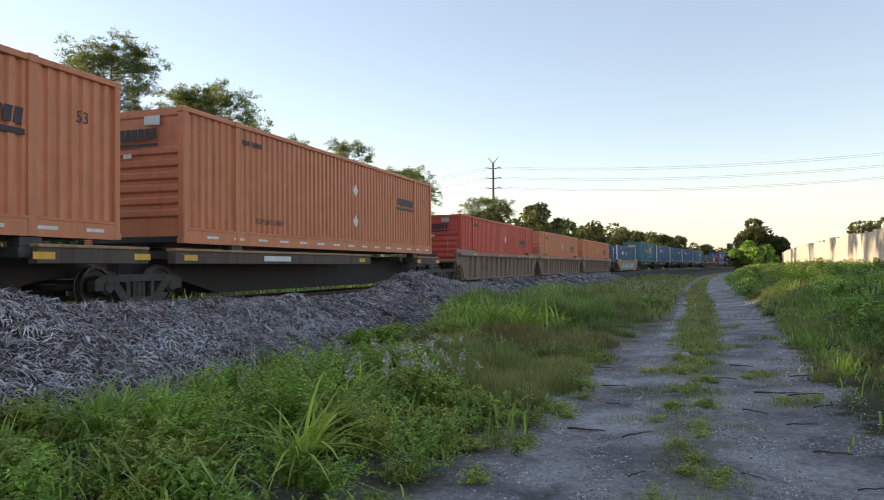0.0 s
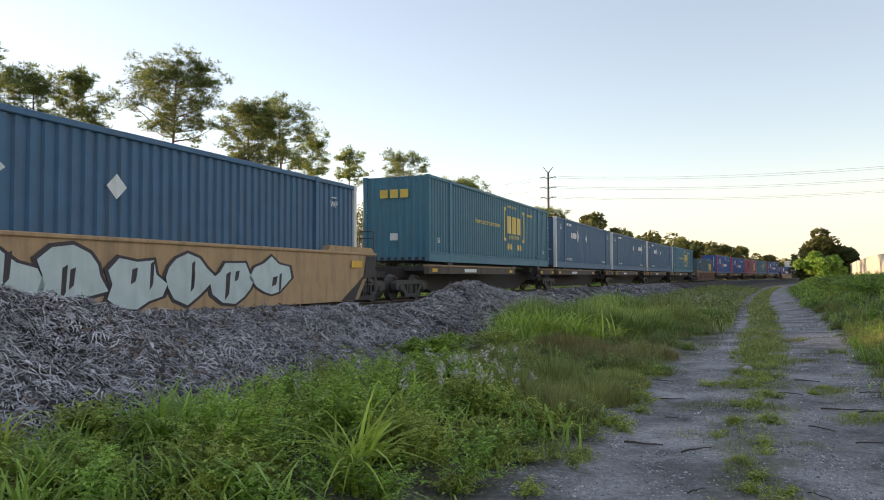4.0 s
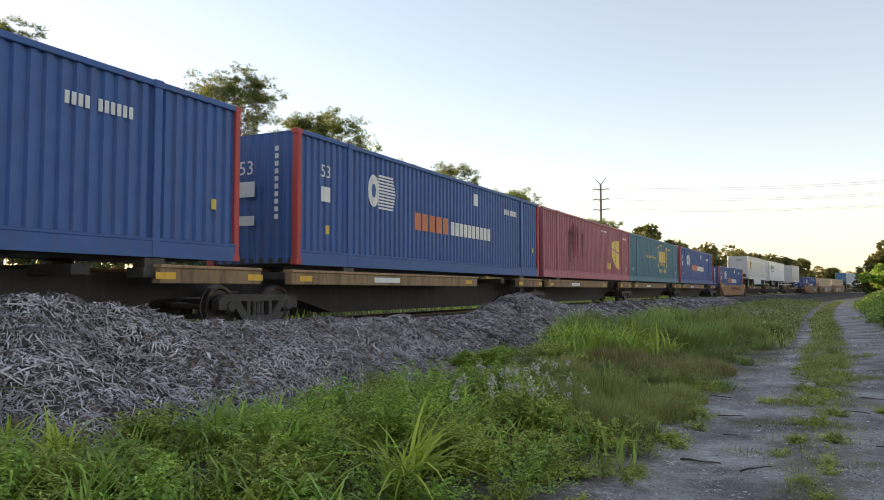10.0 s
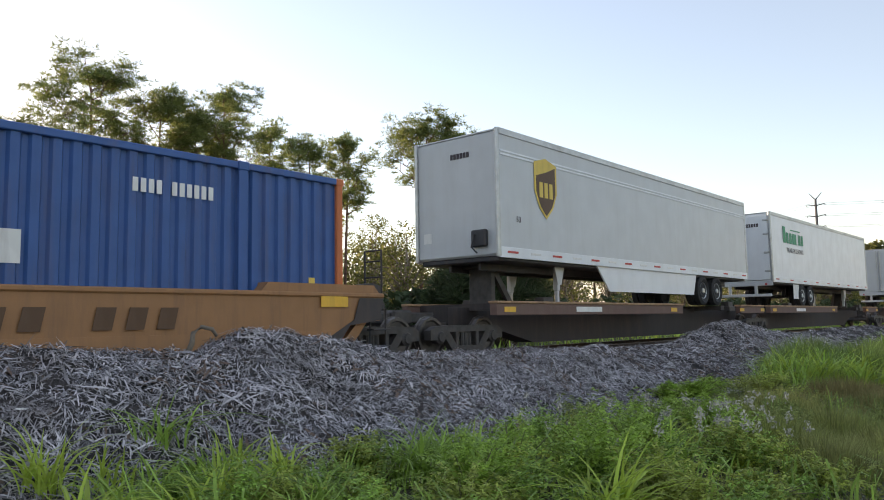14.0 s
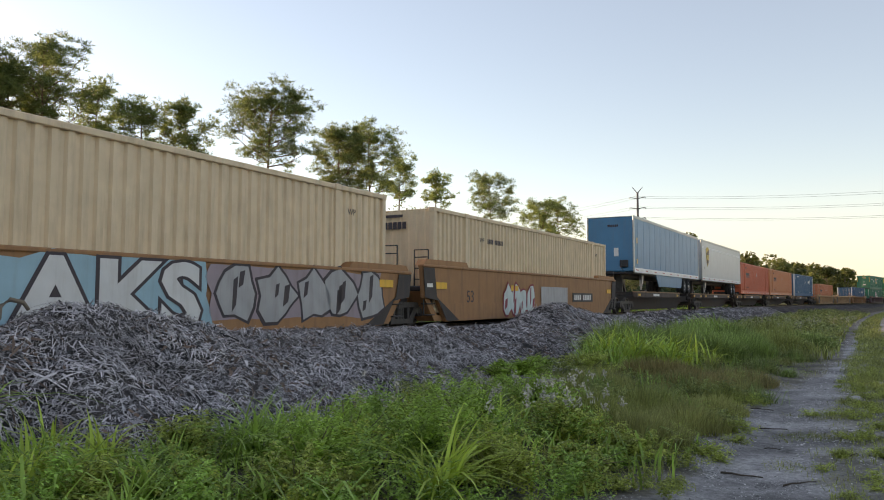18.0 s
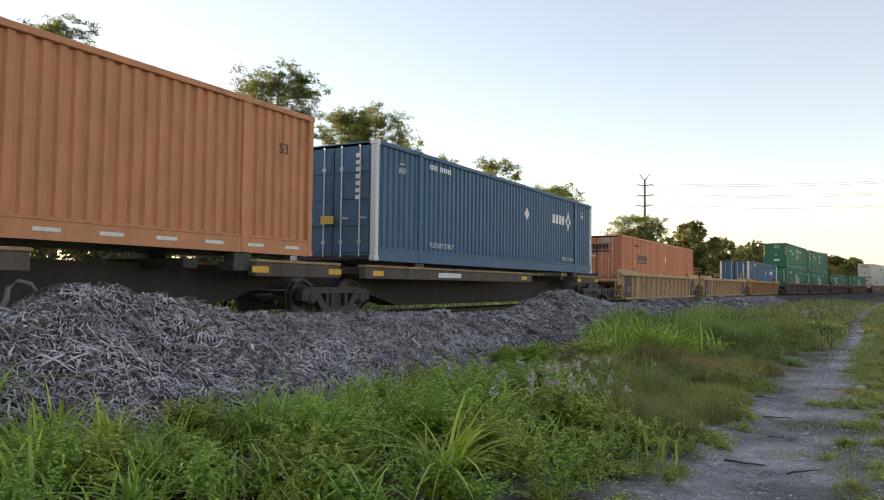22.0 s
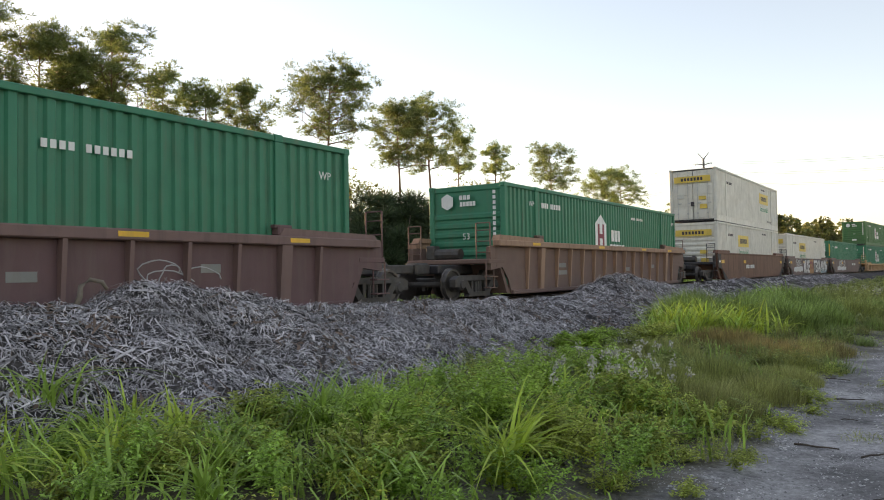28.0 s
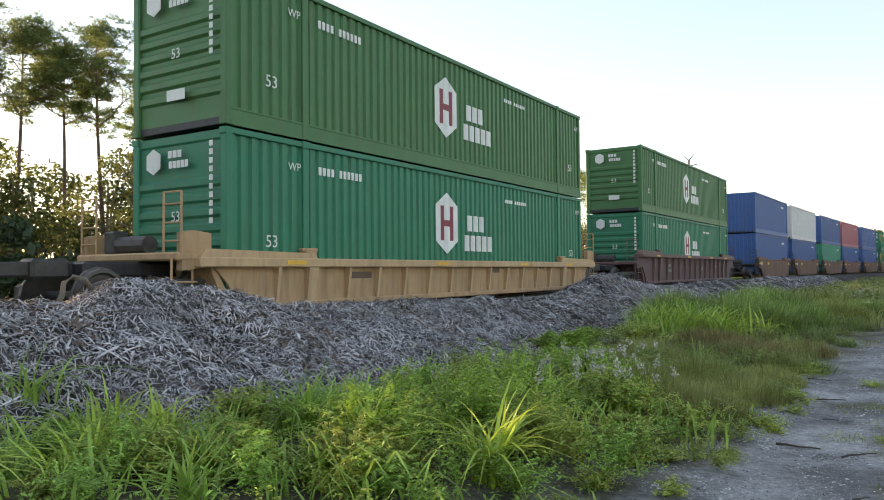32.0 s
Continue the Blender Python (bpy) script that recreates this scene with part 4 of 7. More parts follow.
        diamond(ob, -0.35 if not ob["flip"] else 1.1, 1.95, 0.22)
        number_bars(WHITE, ob, -5.0, 2.62, 1.2, 0.14)
        lettering("TOP LIFT ONLY", 0.2, WHITE, ob, (X0, -4.9, 0.5)), lettering("TOP LIFT ONLY", 0.2, WHITE, ob, (X0, hl - 2.9, 0.5))
        for y in (-hl + 1.2, hl - 1.2):
            lettering("WP", 0.24, WHITE, ob, (X0, y, 2.3))
            bar_row("stencil", WHITE, ob, y - 0.12, y + 0.12, 2.47, 2.5, X0)
        for k in range(7):
            bar_row("painted_number", WHITE, ob, 0.75, 0.87, 2.5 - k * 0.17, 2.6 - k * 0.17, fe - 0.06, end=True)
        bar_row("label", GOLD, ob, -0.3, 0.1, 0.9, 1.1, fe - 0.06, end=True)
    elif style == "pacer":
        yc = 0.2
        word(LOGO_ORANGE, ob, yc - 1.75, 1.42, 2.3, 0.5, 5)
        word(WHITE, ob, yc + 1.15, 1.38, 3.3, 0.42, 10)
        for k in range(11):
            z = 2.45 - k * 0.085
            a = -4.95 + abs(k - 5) * 0.05
            bar_row("logo_stripe", WHITE, ob, a, a + 1.15 - abs(k - 5) * 0.08, z - 0.025, z + 0.025, X0)
        blob("logo_disc", WHITE, ob, -4.95, 2.02, 0.27, 0.42, X0 + 0.001)
        blob("logo_disc", BLUE, ob, -4.95, 2.02, 0.1, 0.18, X0 + 0.006)
        for y in (-hl + 1.1,):
            lettering("53", 0.42, WHITE, ob, (X0, y, 2.2))
            bar_row("label", WHITE, ob, y - 0.18, y + 0.18, 1.5, 1.85, X0)
        lettering("53", 0.45, WHITE, ob, (-0.1, fe - 0.06, 2.2), "end")
        bar_row("label", WHITE, ob, -0.35, 0.15, 1.55, 1.9, fe - 0.06, end=True)
        bar_row("label", WHITE, ob, -0.35, 0.15, 0.9, 1.12, fe - 0.06, end=True)
        for k in range(10):
            bar_row("painted_number", WHITE, ob, 0.72, 0.82, 2.55 - k * 0.17, 2.66 - k * 0.17, fe - 0.06, end=True)
        bar_row("label", WHITE, ob, 1.5, 1.85, 2.3, 2.7, X0)
        number_bars(WHITE, ob, hl - 3.2, 2.35, 1.3, 0.2)
        bar_row("label", GOLD, ob, hl - 0.75, hl - 0.62, 0.95, 1.15, X0), bar_row("label", GOLD, ob, -hl + 1.1, -hl + 1.25, 0.75, 0.95, X0)
    elif style == "maroon":
        blob("logo_sail", GOLD, ob, hl - 3.4, 1.55, 0, 0, X0, pts=[(-1.0, -0.2), (-0.2, -0.75), (0.75, -0.95), (0.75, 0.75), (-0.4, 0.7), (-1.0, 0.55)])
        for z in (0.12,):
            blob("logo_gap", MAROON, ob, hl - 3.4, 1.55, 0, 0, X0 + 0.005, pts=[(-1.0, 0.28), (0.75, 0.06), (0.75, -0.02), (-1.0, 0.2)])
        blob("logo_gap", MAROON, ob, hl - 3.4, 1.55, 0, 0, X0 + 0.006, pts=[(-0.22, -0.75), (-0.14, -0.75), (-0.14, 0.72), (-0.22, 0.72)])
        word(GOLD, ob, hl - 5.0, 0.78, 0.75, 0.35, 3)
        rr = np.random.default_rng(8)
        for k in range(15):
            y, top, low, w = -4.5 + 2.6 * rr.random(), 2.2 + 0.5 * rr.random(), 0.7 + 1.1 * rr.random(), 0.03 + 0.07 * rr.random()
            pts = [(round(-w, 3), top - 1.6), (round(-w * 0.5, 3), low - 1.6), (round(w * 0.3, 3), low - 1.75), (round(w, 3), top - 1.7)]
            blob("rust_stain", RUST, ob, y, 1.6, 0, 0, X0, pts=[(a, round(b, 2)) for a, b in pts])
        lettering("53", 0.3, WHITE, ob, (X0, -hl + 2.0, 0.8)), lettering("53", 0.26, WHITE, ob, (X0, hl - 0.9, 0.7))
        number_bars(WHITE, ob, hl - 1.2, 2.5, 0.8, 0.12), number_bars(WHITE, ob, hl - 6.0, 2.65, 1.2, 0.08)
        blob("logo_sail", GOLD, ob, -0.15, 2.0, 0, 0, fe - 0.06, end=True, pts=[(-0.5, -0.3), (0.5, -0.4), (0.5, 0.45), (-0.5, 0.3)])
        bar_row("label", WHITE, ob, -0.5, -0.1, 0.55, 0.85, fe - 0.06, end=True)
        for k in range(10):
            bar_row("painted_number", WHITE, ob, 0.72, 0.82, 2.55 - k * 0.17, 2.66 - k * 0.17, fe - 0.06, end=True)
    elif style == "beige":
        word(INK, ob, -0.1, 2.45, 1.1, 0.2, 7, end=fe - 0.03)
        bar_row("vent", INK, ob, -0.35, 0.3, 2.68, 2.76, fe - 0.03, end=True)
        lettering("WP", 0.2, INK, ob, (X0, -5.0, 2.2)), lettering("WP", 0.2, INK, ob, (X0, hl - 1.4, 2.35))
        number_bars(INK, ob, -4.0, 2.2, 1.2, 0.15)
    elif style == "hub":
        yc = -0.9
        blob("logo_hexagon", WHITE, ob, yc, 1.6, 0, 0, X0, pts=[(0, -0.78), (0.52, -0.45), (0.52, 0.45), (0, 0.78), (-0.52, 0.45), (-0.52, -0.45)])
        for y in (-0.22, 0.22):
            bar_row("logo_bar", CRIMSON, ob, yc + y - 0.08, yc + y + 0.08, 1.16, 2.04, X0 + 0.005)
        bar_row("logo_bar", CRIMSON, ob, yc - 0.15, yc + 0.15, 1.52, 1.68, X0 + 0.006)
        word(WHITE, ob, yc + 1.5, 1.65, 0.95, 0.42, 3), word(WHITE, ob, yc + 1.65, 1.12, 1.55, 0.42, 5)
        for y in (-hl + 1.1, hl - 0.9):
            lettering("WP", 0.22, WHITE, ob, (X0, y + 0.6, 2.4)), lettering("53", 0.32, WHITE, ob, (X0, y, 0.95))
        number_bars(WHITE, ob, -5.0, 2.4, 1.4, 0.16), number_bars(WHITE, ob, 3.0, 2.4, 1.4, 0.1)
        blob("logo_hexagon", WHITE, ob, -0.62, 2.45, 0, 0, fe - 0.03, end=True, pts=[(0, -0.24), (0.2, -0.13), (0.2, 0.13), (0, 0.24), (-0.2, 0.13), (-0.2, -0.13)])
        word(WHITE, ob, 0.0, 2.55, 0.4, 0.13, 3, end=fe - 0.03), word(WHITE, ob, 0.1, 2.36, 0.55, 0.13, 5, end=fe - 0.03)
        lettering("53", 0.26, WHITE, ob, (0.05, fe - 0.06, 1.4), "end")
        bar_row("label", WHITE, ob, -0.2, 0.3, 0.55, 0.75, fe - 0.06, end=True)
        for k in range(10):
            bar_row("painted_number", WHITE, ob, 0.95, 1.04, 2.6 - k * 0.15, 2.7 - k * 0.15, fe - 0.06, end=True)
    elif style == "emp":
        yc = -3.0 if ob["flip"] else 0.1
        bar_row("logo_panel", GOLD, ob, yc - 0.7, yc + 0.7, 1.25, 2.4, X0)
        for k in range(3):
            bar_row("logo_block", NAVY, ob, yc - 0.58 + k * 0.4, yc - 0.28 + k * 0.4, 1.5, 2.15, X0 + 0.006)
        diamond(ob, -4.4 if ob["flip"] else -3.4, 1.75, 0.3)
        bar_row("reflective_strip", GOLD, ob, 1.14, 1.24, 1.5, 2.6, fe - 0.03, end=True), bar_row("reflective_strip", GOLD, ob, -1.24, -1.14, 1.5, 2.6, fe - 0.03, end=True)
        bar_row("logo_panel", GOLD, ob, -0.1, 0.5, 2.3, 2.65, fe - 0.03, end=True)
        for k in range(3):
            bar_row("logo_block", NAVY, ob, -0.03 + k * 0.17, 0.1 + k * 0.17, 2.38, 2.58, fe - 0.04, end=True)
        for y in (-hl + 1.2, hl - 1.2):
            lettering("53", 0.34, WHITE, ob, (X0, y, 1.0))
            lettering("WP", 0.22, WHITE, ob, (X0, y + 0.5, 2.3))
        number_bars(WHITE, ob, -5.2, 2.1, 1.4, 0.2), number_bars(WHITE, ob, 2.5, 2.2, 1.4, 0.12)
        lettering("53", 0.3, WHITE, ob, (0.1, fe - 0.06, 1.5), "end")
        bar_row("label", WHITE, ob, -0.1, 0.5, 0.75, 1.0, fe - 0.06, end=True)
    elif style == "hunt":
        yc = hl - 4.4 if ob["flip"] else -2.2
        bar_row("logo_panel", GOLD, ob, yc - 1.3, yc + 1.3, 1.65, 2.35, X0)
        for k in range(7):
            bar_row("logo_block", INK, ob, yc - 0.85 + k * 0.25, yc - 0.68 + k * 0.25, 1.85, 2.15, X0 + 0.006)
        lettering("Intermodal", 0.52, LOGO_GREEN, ob, (X0, yc + 0.05, 1.3))
        lettering("TOP LIFT ONLY", 0.2, INK, ob, (X0, hl - 2.9, 0.5))
        number_bars(INK, ob, -5.3, 2.3, 1.2, 0.14), number_bars(INK, ob, hl - 4.6, 2.6, 1.1, 0.1)
        bar_row("logo_panel", GOLD, ob, -1.0, 1.0, 2.2, 2.55, fe - 0.06, end=True)
        for k in range(7):
            bar_row("logo_block", INK, ob, -0.62 + k * 0.18, -0.5 + k * 0.18, 2.29, 2.46, fe - 0.068, end=True)
        bar_row("label", GOLD, ob, 0.35, 0.75, 1.2, 1.4, fe - 0.06, end=True), bar_row("label", GOLD, ob, 0.4, 0.8, 0.7, 0.95, fe - 0.06, end=True)
        bar_row("label", GALV, ob, -0.85, -0.45, 1.3, 1.55, fe - 0.06, end=True), bar_row("label", INK, ob, -0.1, 0.1, 0.85, 1.1, fe - 0.06, end=True)
    elif style == "emp2":
        for k in (0, 1, 2, 3, 6):
            bar_row("painted_number", WHITE, ob, 0.72, 0.86, 2.5 - k * 0.2, 2.63 - k * 0.2, fe - 0.06, end=True)
        for x in (-1.2, 1.2):
            bar_row("reflective_strip", GOLD, ob, x - 0.05, x + 0.05, 1.4, 2.6, fe - 0.03, end=True)
        blob("placard", WHITE, ob, -0.5, 1.35, 0, 0, fe - 0.06, end=True, pts=[(0, -0.3), (0.2, 0), (0, 0.3), (-0.2, 0)])
        lettering("WP", 0.2, WHITE, ob, (X0, -hl + 1.4, 2.35)), lettering("53", 0.32, WHITE, ob, (X0, -hl + 1.1, 1.2))
        number_bars(WHITE, ob, -4.9, 2.3, 1.5, 0.18), number_bars(WHITE, ob, 1.5, 2.3, 1.4, 0.12)
    else:
        number_bars(WHITE, ob, hl - 2.0, 2.4, 1.0, 0.14)


def load_box(s, z, paint_name, style, label, front="ribs", length=16.15, posts=None, flip=False, height=2.92):
    ob = container("container", paint_name, lie(s, 0, RAIL + z), label, length=length, height=height, front=front, posts=posts)
    ob["flip"] = flip
    dress(ob, style, length / 2)
    return ob


def semi_trailer(s, skin, label, length=16.15, nose_first=True, skirt=False, wheel_at=None):
    """A box trailer standing on its wheels and a hitch."""
    ob = thing("semi_trailer", lie(s, 0, RAIL + 1.15), label, "trailer", "trailers on the train")
    hl, z0, z1 = length / 2, 1.08, 4.05
    f = -1 if nose_first else 1
    part("body", shared(f"body|{length:.1f}", lambda sh: sh.box(-1.28, 1.28, -hl + 0.03, hl - 0.03, z0, z1 - 0.04, 0.05)), skin, ob)
    part("roof", shared(f"trailer_roof|{length:.1f}", lambda sh: sh.box(-1.27, 1.27, -hl + 0.04, hl - 0.04, z1 - 0.05, z1, 0.02)), GALV, ob)
    for x in (-1.285, 1.285):
        part("bottom_rail", shared(f"trailer_rail|{length:.1f}", lambda sh: sh.box(-0.018, 0.018, -hl + 0.02, hl - 0.02, z0 - 0.05, z0 + 0.2, 0.006)), TRAILER_WHITE, ob, (x, 0, 0))
        part("top_rail", shared(f"trailer_top|{length:.1f}", lambda sh: sh.box(-0.015, 0.02, -hl + 0.02, hl - 0.02, z1 - 0.14, z1 + 0.01, 0.006)), GALV, ob, (x, 0, 0))
        if skin is TRAILER_GREY and length > 10:
            for z in (z1 - 0.52, z1 - 0.6):
                part("trim_strip", shared(f"trim_strip|{length:.1f}", lambda sh: sh.box(-0.012, 0.012, -hl + 0.1, hl - 0.1, -0.025, 0.025, 0.004)), TRAILER_WHITE, ob, (x, 0, z))
        for y in (-hl + 0.02, hl - 0.02):
            part("corner_post", shared("trailer_post", lambda sh: sh.box(-0.07, 0.02, -0.06, 0.06, z0 - 0.04, z1, 0.02)), GALV, ob, (x if x > 0 else x + 0.05, y, 0))
    for k in range(int(length / 1.22) if skin is TRAILER_BLUE else 0):
        y = -hl + 0.7 + k * 1.22
        part("seam_post", shared("seam_post", lambda sh: sh.box(0, 0.008, -0.02, 0.02, z0 + 0.16, z1 - 0.16, 0.003)), skin, ob, (1.28, y, 0))
    n = int(length / 0.95)
    for k in range(n):
        y = -hl + 0.3 + k * 0.95
        bar_row("reflective_strip", WHITE if k % 2 else RED, ob, y, y + 0.42, z0 + 0.06, z0 + 0.11, 1.307)
    part("underframe", shared(f"underframe|{length:.1f}", lambda sh: (sh.box(-1.2, 1.2, -hl + 0.1, hl - 0.1, z0 - 0.12, z0, 0.02), sh.box(-0.5, -0.42, -hl + 0.3, hl - 0.3, z0 - 0.3, z0 - 0.1), sh.box(0.42, 0.5, -hl + 0.3, hl - 0.3, z0 - 0.3, z0 - 0.1))), BLACK, ob)
    wy = -f * (hl - 3.7) if wheel_at is None else wheel_at
    for k in (-0.62, 0.62) if length > 10 else (0.0,):
        for x in (-1.0, 1.0):
            w = part("wheel", shared("trailer_tyre", lambda sh: sh.wheel(-0.27, 0.27, 0, 0, ((0, 0.4), (0.08, 0.5), (0.42, 0.51), (0.5, 0.45), (0.58, 0.51), (0.92, 0.5), (1.0, 0.4), (0.9, 0.29)), 24)), RUBBER, ob, (x, wy + k, 0.51))
            part("rim", shared("trailer_rim", lambda sh: sh.wheel(0.16, 0.25, 0, 0, ((0, 0.29), (0.8, 0.28), (0.2, 0.2), (0.5, 0.1), (1.0, 0.08)), 18)), WHITE if skin is TRAILER_WHITE else GALV, w, (0, 0, 0)).rotation_euler = (0, 0, 0 if x > 0 else math.pi)
        part("axle", shared("trailer_axle", lambda sh: (sh.wheel(-1.0, 1.0, 0, 0, ((0, 0.06), (1, 0.06)), 8), sh.box(-0.6, -0.4, -0.3, 0.3, 0, 0.4), sh.box(0.4, 0.6, -0.3, 0.3, 0, 0.4))), BLACK, ob, (0, wy + k, 0.51))
    ly = f * (hl - 3.2)
    for x in (-0.75, 0.75):
        part("landing_leg", shared("landing_leg", lambda sh: (sh.box(-0.07, 0.07, -0.07, 0.07, 0.35, 1.0), sh.box(-0.05, 0.05, -0.05, 0.05, 0.05, 0.4), sh.prism(((-0.25, 1.0), (0.25, 1.0), (0.08, 0.5), (-0.08, 0.5)), 0.07, 0.1))), TRAILER_GREY, ob, (x, ly, 0))
    part("hitch_stand", shared("hitch_stand", lambda sh: (sh.prism(((-0.9, -0.02), (-0.7, -0.02), (0.1, 0.96), (-0.1, 0.96)), -0.3, -0.2), sh.prism(((-0.9, -0.02), (-0.7, -0.02), (0.1, 0.96), (-0.1, 0.96)), 0.2, 0.3), sh.box(-0.35, 0.35, -0.05, 0.1, 0.0, 0.96), sh.box(-0.45, 0.45, -0.3, 0.3, 0.88, 0.97))), STEEL, ob, (0, f * (hl - 1.0), 0), turn=0 if f > 0 else 180)
    if skirt:
        part("side_skirt", shared("side_skirt", lambda sh: sh.prism(((-3.6, 1.05), (3.2, 1.05), (2.9, 0.35), (-2.9, 0.35)), 1.2, 1.24)), TRAILER_WHITE if skin is TRAILER_GREY else skin, ob)
    # nose or doors on the leading end
    if nose_first:
        part("connector_box", shared("connector_box", lambda sh: (sh.box(-0.22, 0.22, -0.1, 0.02, 1.3, 1.7, 0.03), sh.tube(((-0.1, -0.12, 1.6), (-0.15, -0.16, 1.3), (0.0, -0.14, 1.15)), 0.02))), BLACK, ob, (0.75, -hl, 0))
        word(INK, ob, 0.15, 3.55, 0.6, 0.13, 6, end=-hl + 0.02)
        bar_row("label", WHITE, ob, -1.05, -0.8, 1.5, 1.75, -hl + 0.02, end=True)
    else:
        for k in (-1, 1):
            d = part("door", shared("trailer_door", lambda sh: sh.box(-0.58, 0.58, -0.03, 0.03, z0 + 0.05, z1 - 0.15, 0.012)), skin, ob, (k * 0.6, -hl - 0.01, 0))
            part("lock_rod", shared("trailer_rod", lambda sh: sh.tube(((0, 0, z0), (0, 0, z1 - 0.12)), 0.022)), GALV, d, (-k * 0.5, -0.05, 0))
            for z in (1.5, 2.3, 3.1, 3.7):
                part("hinge", shared("hinge", lambda sh: sh.box(-0.12, 0.12, -0.02, 0.02, -0.04, 0.04)), GALV, d, (k * 0.5, -0.04, z))
            part("tail_lamp", shared("tail_lamp", lambda sh: sh.wheel(-0.02, 0.02, 0, 0, ((0, 0.05), (1, 0.05)), 12)), RED, ob, (k * 1.0, -hl - 0.05, 0.95), turn=90)
        part("bumper", shared("bumper", lambda sh: (sh.box(-1.2, 1.2, -0.05, 0.05, 0.42, 0.54, 0.02), sh.box(-0.62, -0.5, -0.05, 0.05, 0.5, 1.0), sh.box(0.5, 0.62, -0.05, 0.05, 0.5, 1.0), sh.box(-1.27, 1.27, -0.04, 0.04, 0.88, 1.1, 0.02))), TRAILER_GREY, ob, (0, -hl, 0))
    return ob


# ---- make up the train ----
C40 = 12.19
ORANGE_L, RED_L = "orange corrugated steel container with dark logo bars", "red corrugated steel container on the train"
CSX_L, UMAX_L = "deep teal container with a large yellow logo", "navy blue container with white logo and pale corner posts"
PACER_L, HUB_L = "bright blue container with red corner posts and white markings", "green ribbed-end container with white hexagon logo"
EMP_L, HUNT_L = "green container with a square yellow logo", "off-white container with yellow logo panel and green word"
O, U, P, H, M, J = ("orange", ORANGE, ORANGE_L), ("umax", NAVY, UMAX_L), ("pacer", BLUE, PACER_L), ("hub", GREEN, HUB_L), ("emp", GREEN, EMP_L), ("hunt", OFFWHITE, HUNT_L)
X, B = ("csx", TEAL, CSX_L), ("beige", BEIGE, "beige corrugated container with dark stencils")
PLAIN = "plain"
TRAIN = (
    (-31.0, "spine", SPINE, (O,)), (-14.0, "spine", SPINE, (O,)), (3.2, "spine", SPINE, (O,)), (21.3, "spine", SPINE, (O,)),
    (41.9, "ribbed", TANGREY, (("orange", RED_BOX, RED_L),)), (60.3, "ribbed", TANGREY, (O,)), (79.1, "ribbed", TANGREY, (O,)),
    (102.05, "smooth", TAN, (U,)), (123.6, "spine", SPINE, (X,)), (141.7, "spine", SPINE, (U,)), (158.55, "spine", SPINE, (U,)),
    (175.3, "spine", SPINE, (U,)), (192.1, "spine", SPINE, (X,)), (212.5, "ribbed", RUSTY, (("csx_dark", DARKNAVY, "dark navy container with yellow logo in a rusty well car"),)),
    (233.3, "spine", SPINE, (P,)), (251.6, "spine", SPINE, (P,)), (268.6, "spine", SPINE, (("maroon", MAROON, "faded maroon container with rust stains and yellow sail logo"),)),
    (284.85, "spine", SPINE, (("csx", TEAL, CSX_L),)), (302.1, "spine", SPINE, (P,)), (323.1, "smooth", ORANGETAN, (P,)), (344.15, "spine", RUSTY, ("parcel",)),
    (363.5, "spine", RUSTY, ("leasing",)), (384.7, "spine", SPINE, ("pup",)), (403.1, "smooth", ORANGETAN, (P,)), (422.9, "smooth", ORANGETAN, (B,)),
    (441.6, "smooth", ORANGETAN, (B,)), (463.1, "spine", SPINE, ("blue",)), (480.8, "spine", SPINE, ("parcel",)),
    (497.2, "spine", SPINE, (("orange_front", ORANGE_RED, "red-orange container with dark logo bars"),)), (514.2, "spine", SPINE, (("orange_front", PEACH, "faded orange container with dark logo bars"),)), (532.9, "spine", SPINE, (U,)),
    (553.9, "ribbed", TAN, (("orange_doors", ORANGE, "orange container with double doors and dark logo bars"),)), (573.2, "ribbed", TAN, ()), (592.5, "ribbed", ORANGETAN, (U,)), (615.9, "ribbed", PURPLE, (H, M)), (635.5, "ribbed", PURPLE, (H, M)),
    (655.9, "ribbed", PURPLE, (M,)), (678.85, "ribbed", RUSTY, (H,)), (702.9, "smooth", BROWN, (J, J)), (722.5, "smooth", GREYBROWN, (J,)), (741.95, "smooth", GREYBROWN, (("emp2", GREEN, "plain green container with faint white numbers"),)),
    (764.7, "ribbed", TAN, (H, ("hub", OLIVE, "leaf green ribbed-end container with white hexagon logo"))), (788.0, "ribbed", PURPLE, (H, ("hub", OLIVE, "leaf green ribbed-end container with white hexagon logo"))),
    (810.5, "short", BROWN, ((PLAIN, BLUE, "plain blue forty-foot container"), (PLAIN, BLUE, "plain blue forty-foot container"))),
    (824.8, "short", BROWN, ((PLAIN, BLUE, "plain blue forty-foot container"), (PLAIN, GREYWHITE, "pale grey forty-foot container stacked on a blue one"))),
    (840.3, "short", BROWN, ((PLAIN, TEALGREEN, "sea green forty-foot container"), (PLAIN, BLUE, "plain blue forty-foot container"))),
    (853.8, "short", BROWN, ((PLAIN, BLUE, "plain blue forty-foot container"), (PLAIN, MAROON, "dull red forty-foot container stacked on a blue one"))),
    (869.3, "short", BROWN, ((PLAIN, BLUE, "plain blue forty-foot container"), (PLAIN, BLUE, "plain blue forty-foot container"))),
    (888.0, "ribbed", TANGREY, (("emp2", GREEN, "plain green container with faint white numbers"), ("emp2", GREEN, "plain green container with faint white numbers"))),
    (908.0, "ribbed", TANGREY, (("emp2", GREEN, "plain green container with faint white numbers"),)), (928.0, "ribbed", TANGREY, (O,)), (948.0, "ribbed", TANGREY, (O,)))

MOVING = []   # (thing, metres along the track at the start, height)


def ride(ob, s, z=RAIL):
    MOVING.append((ob, s, z))
    return ob


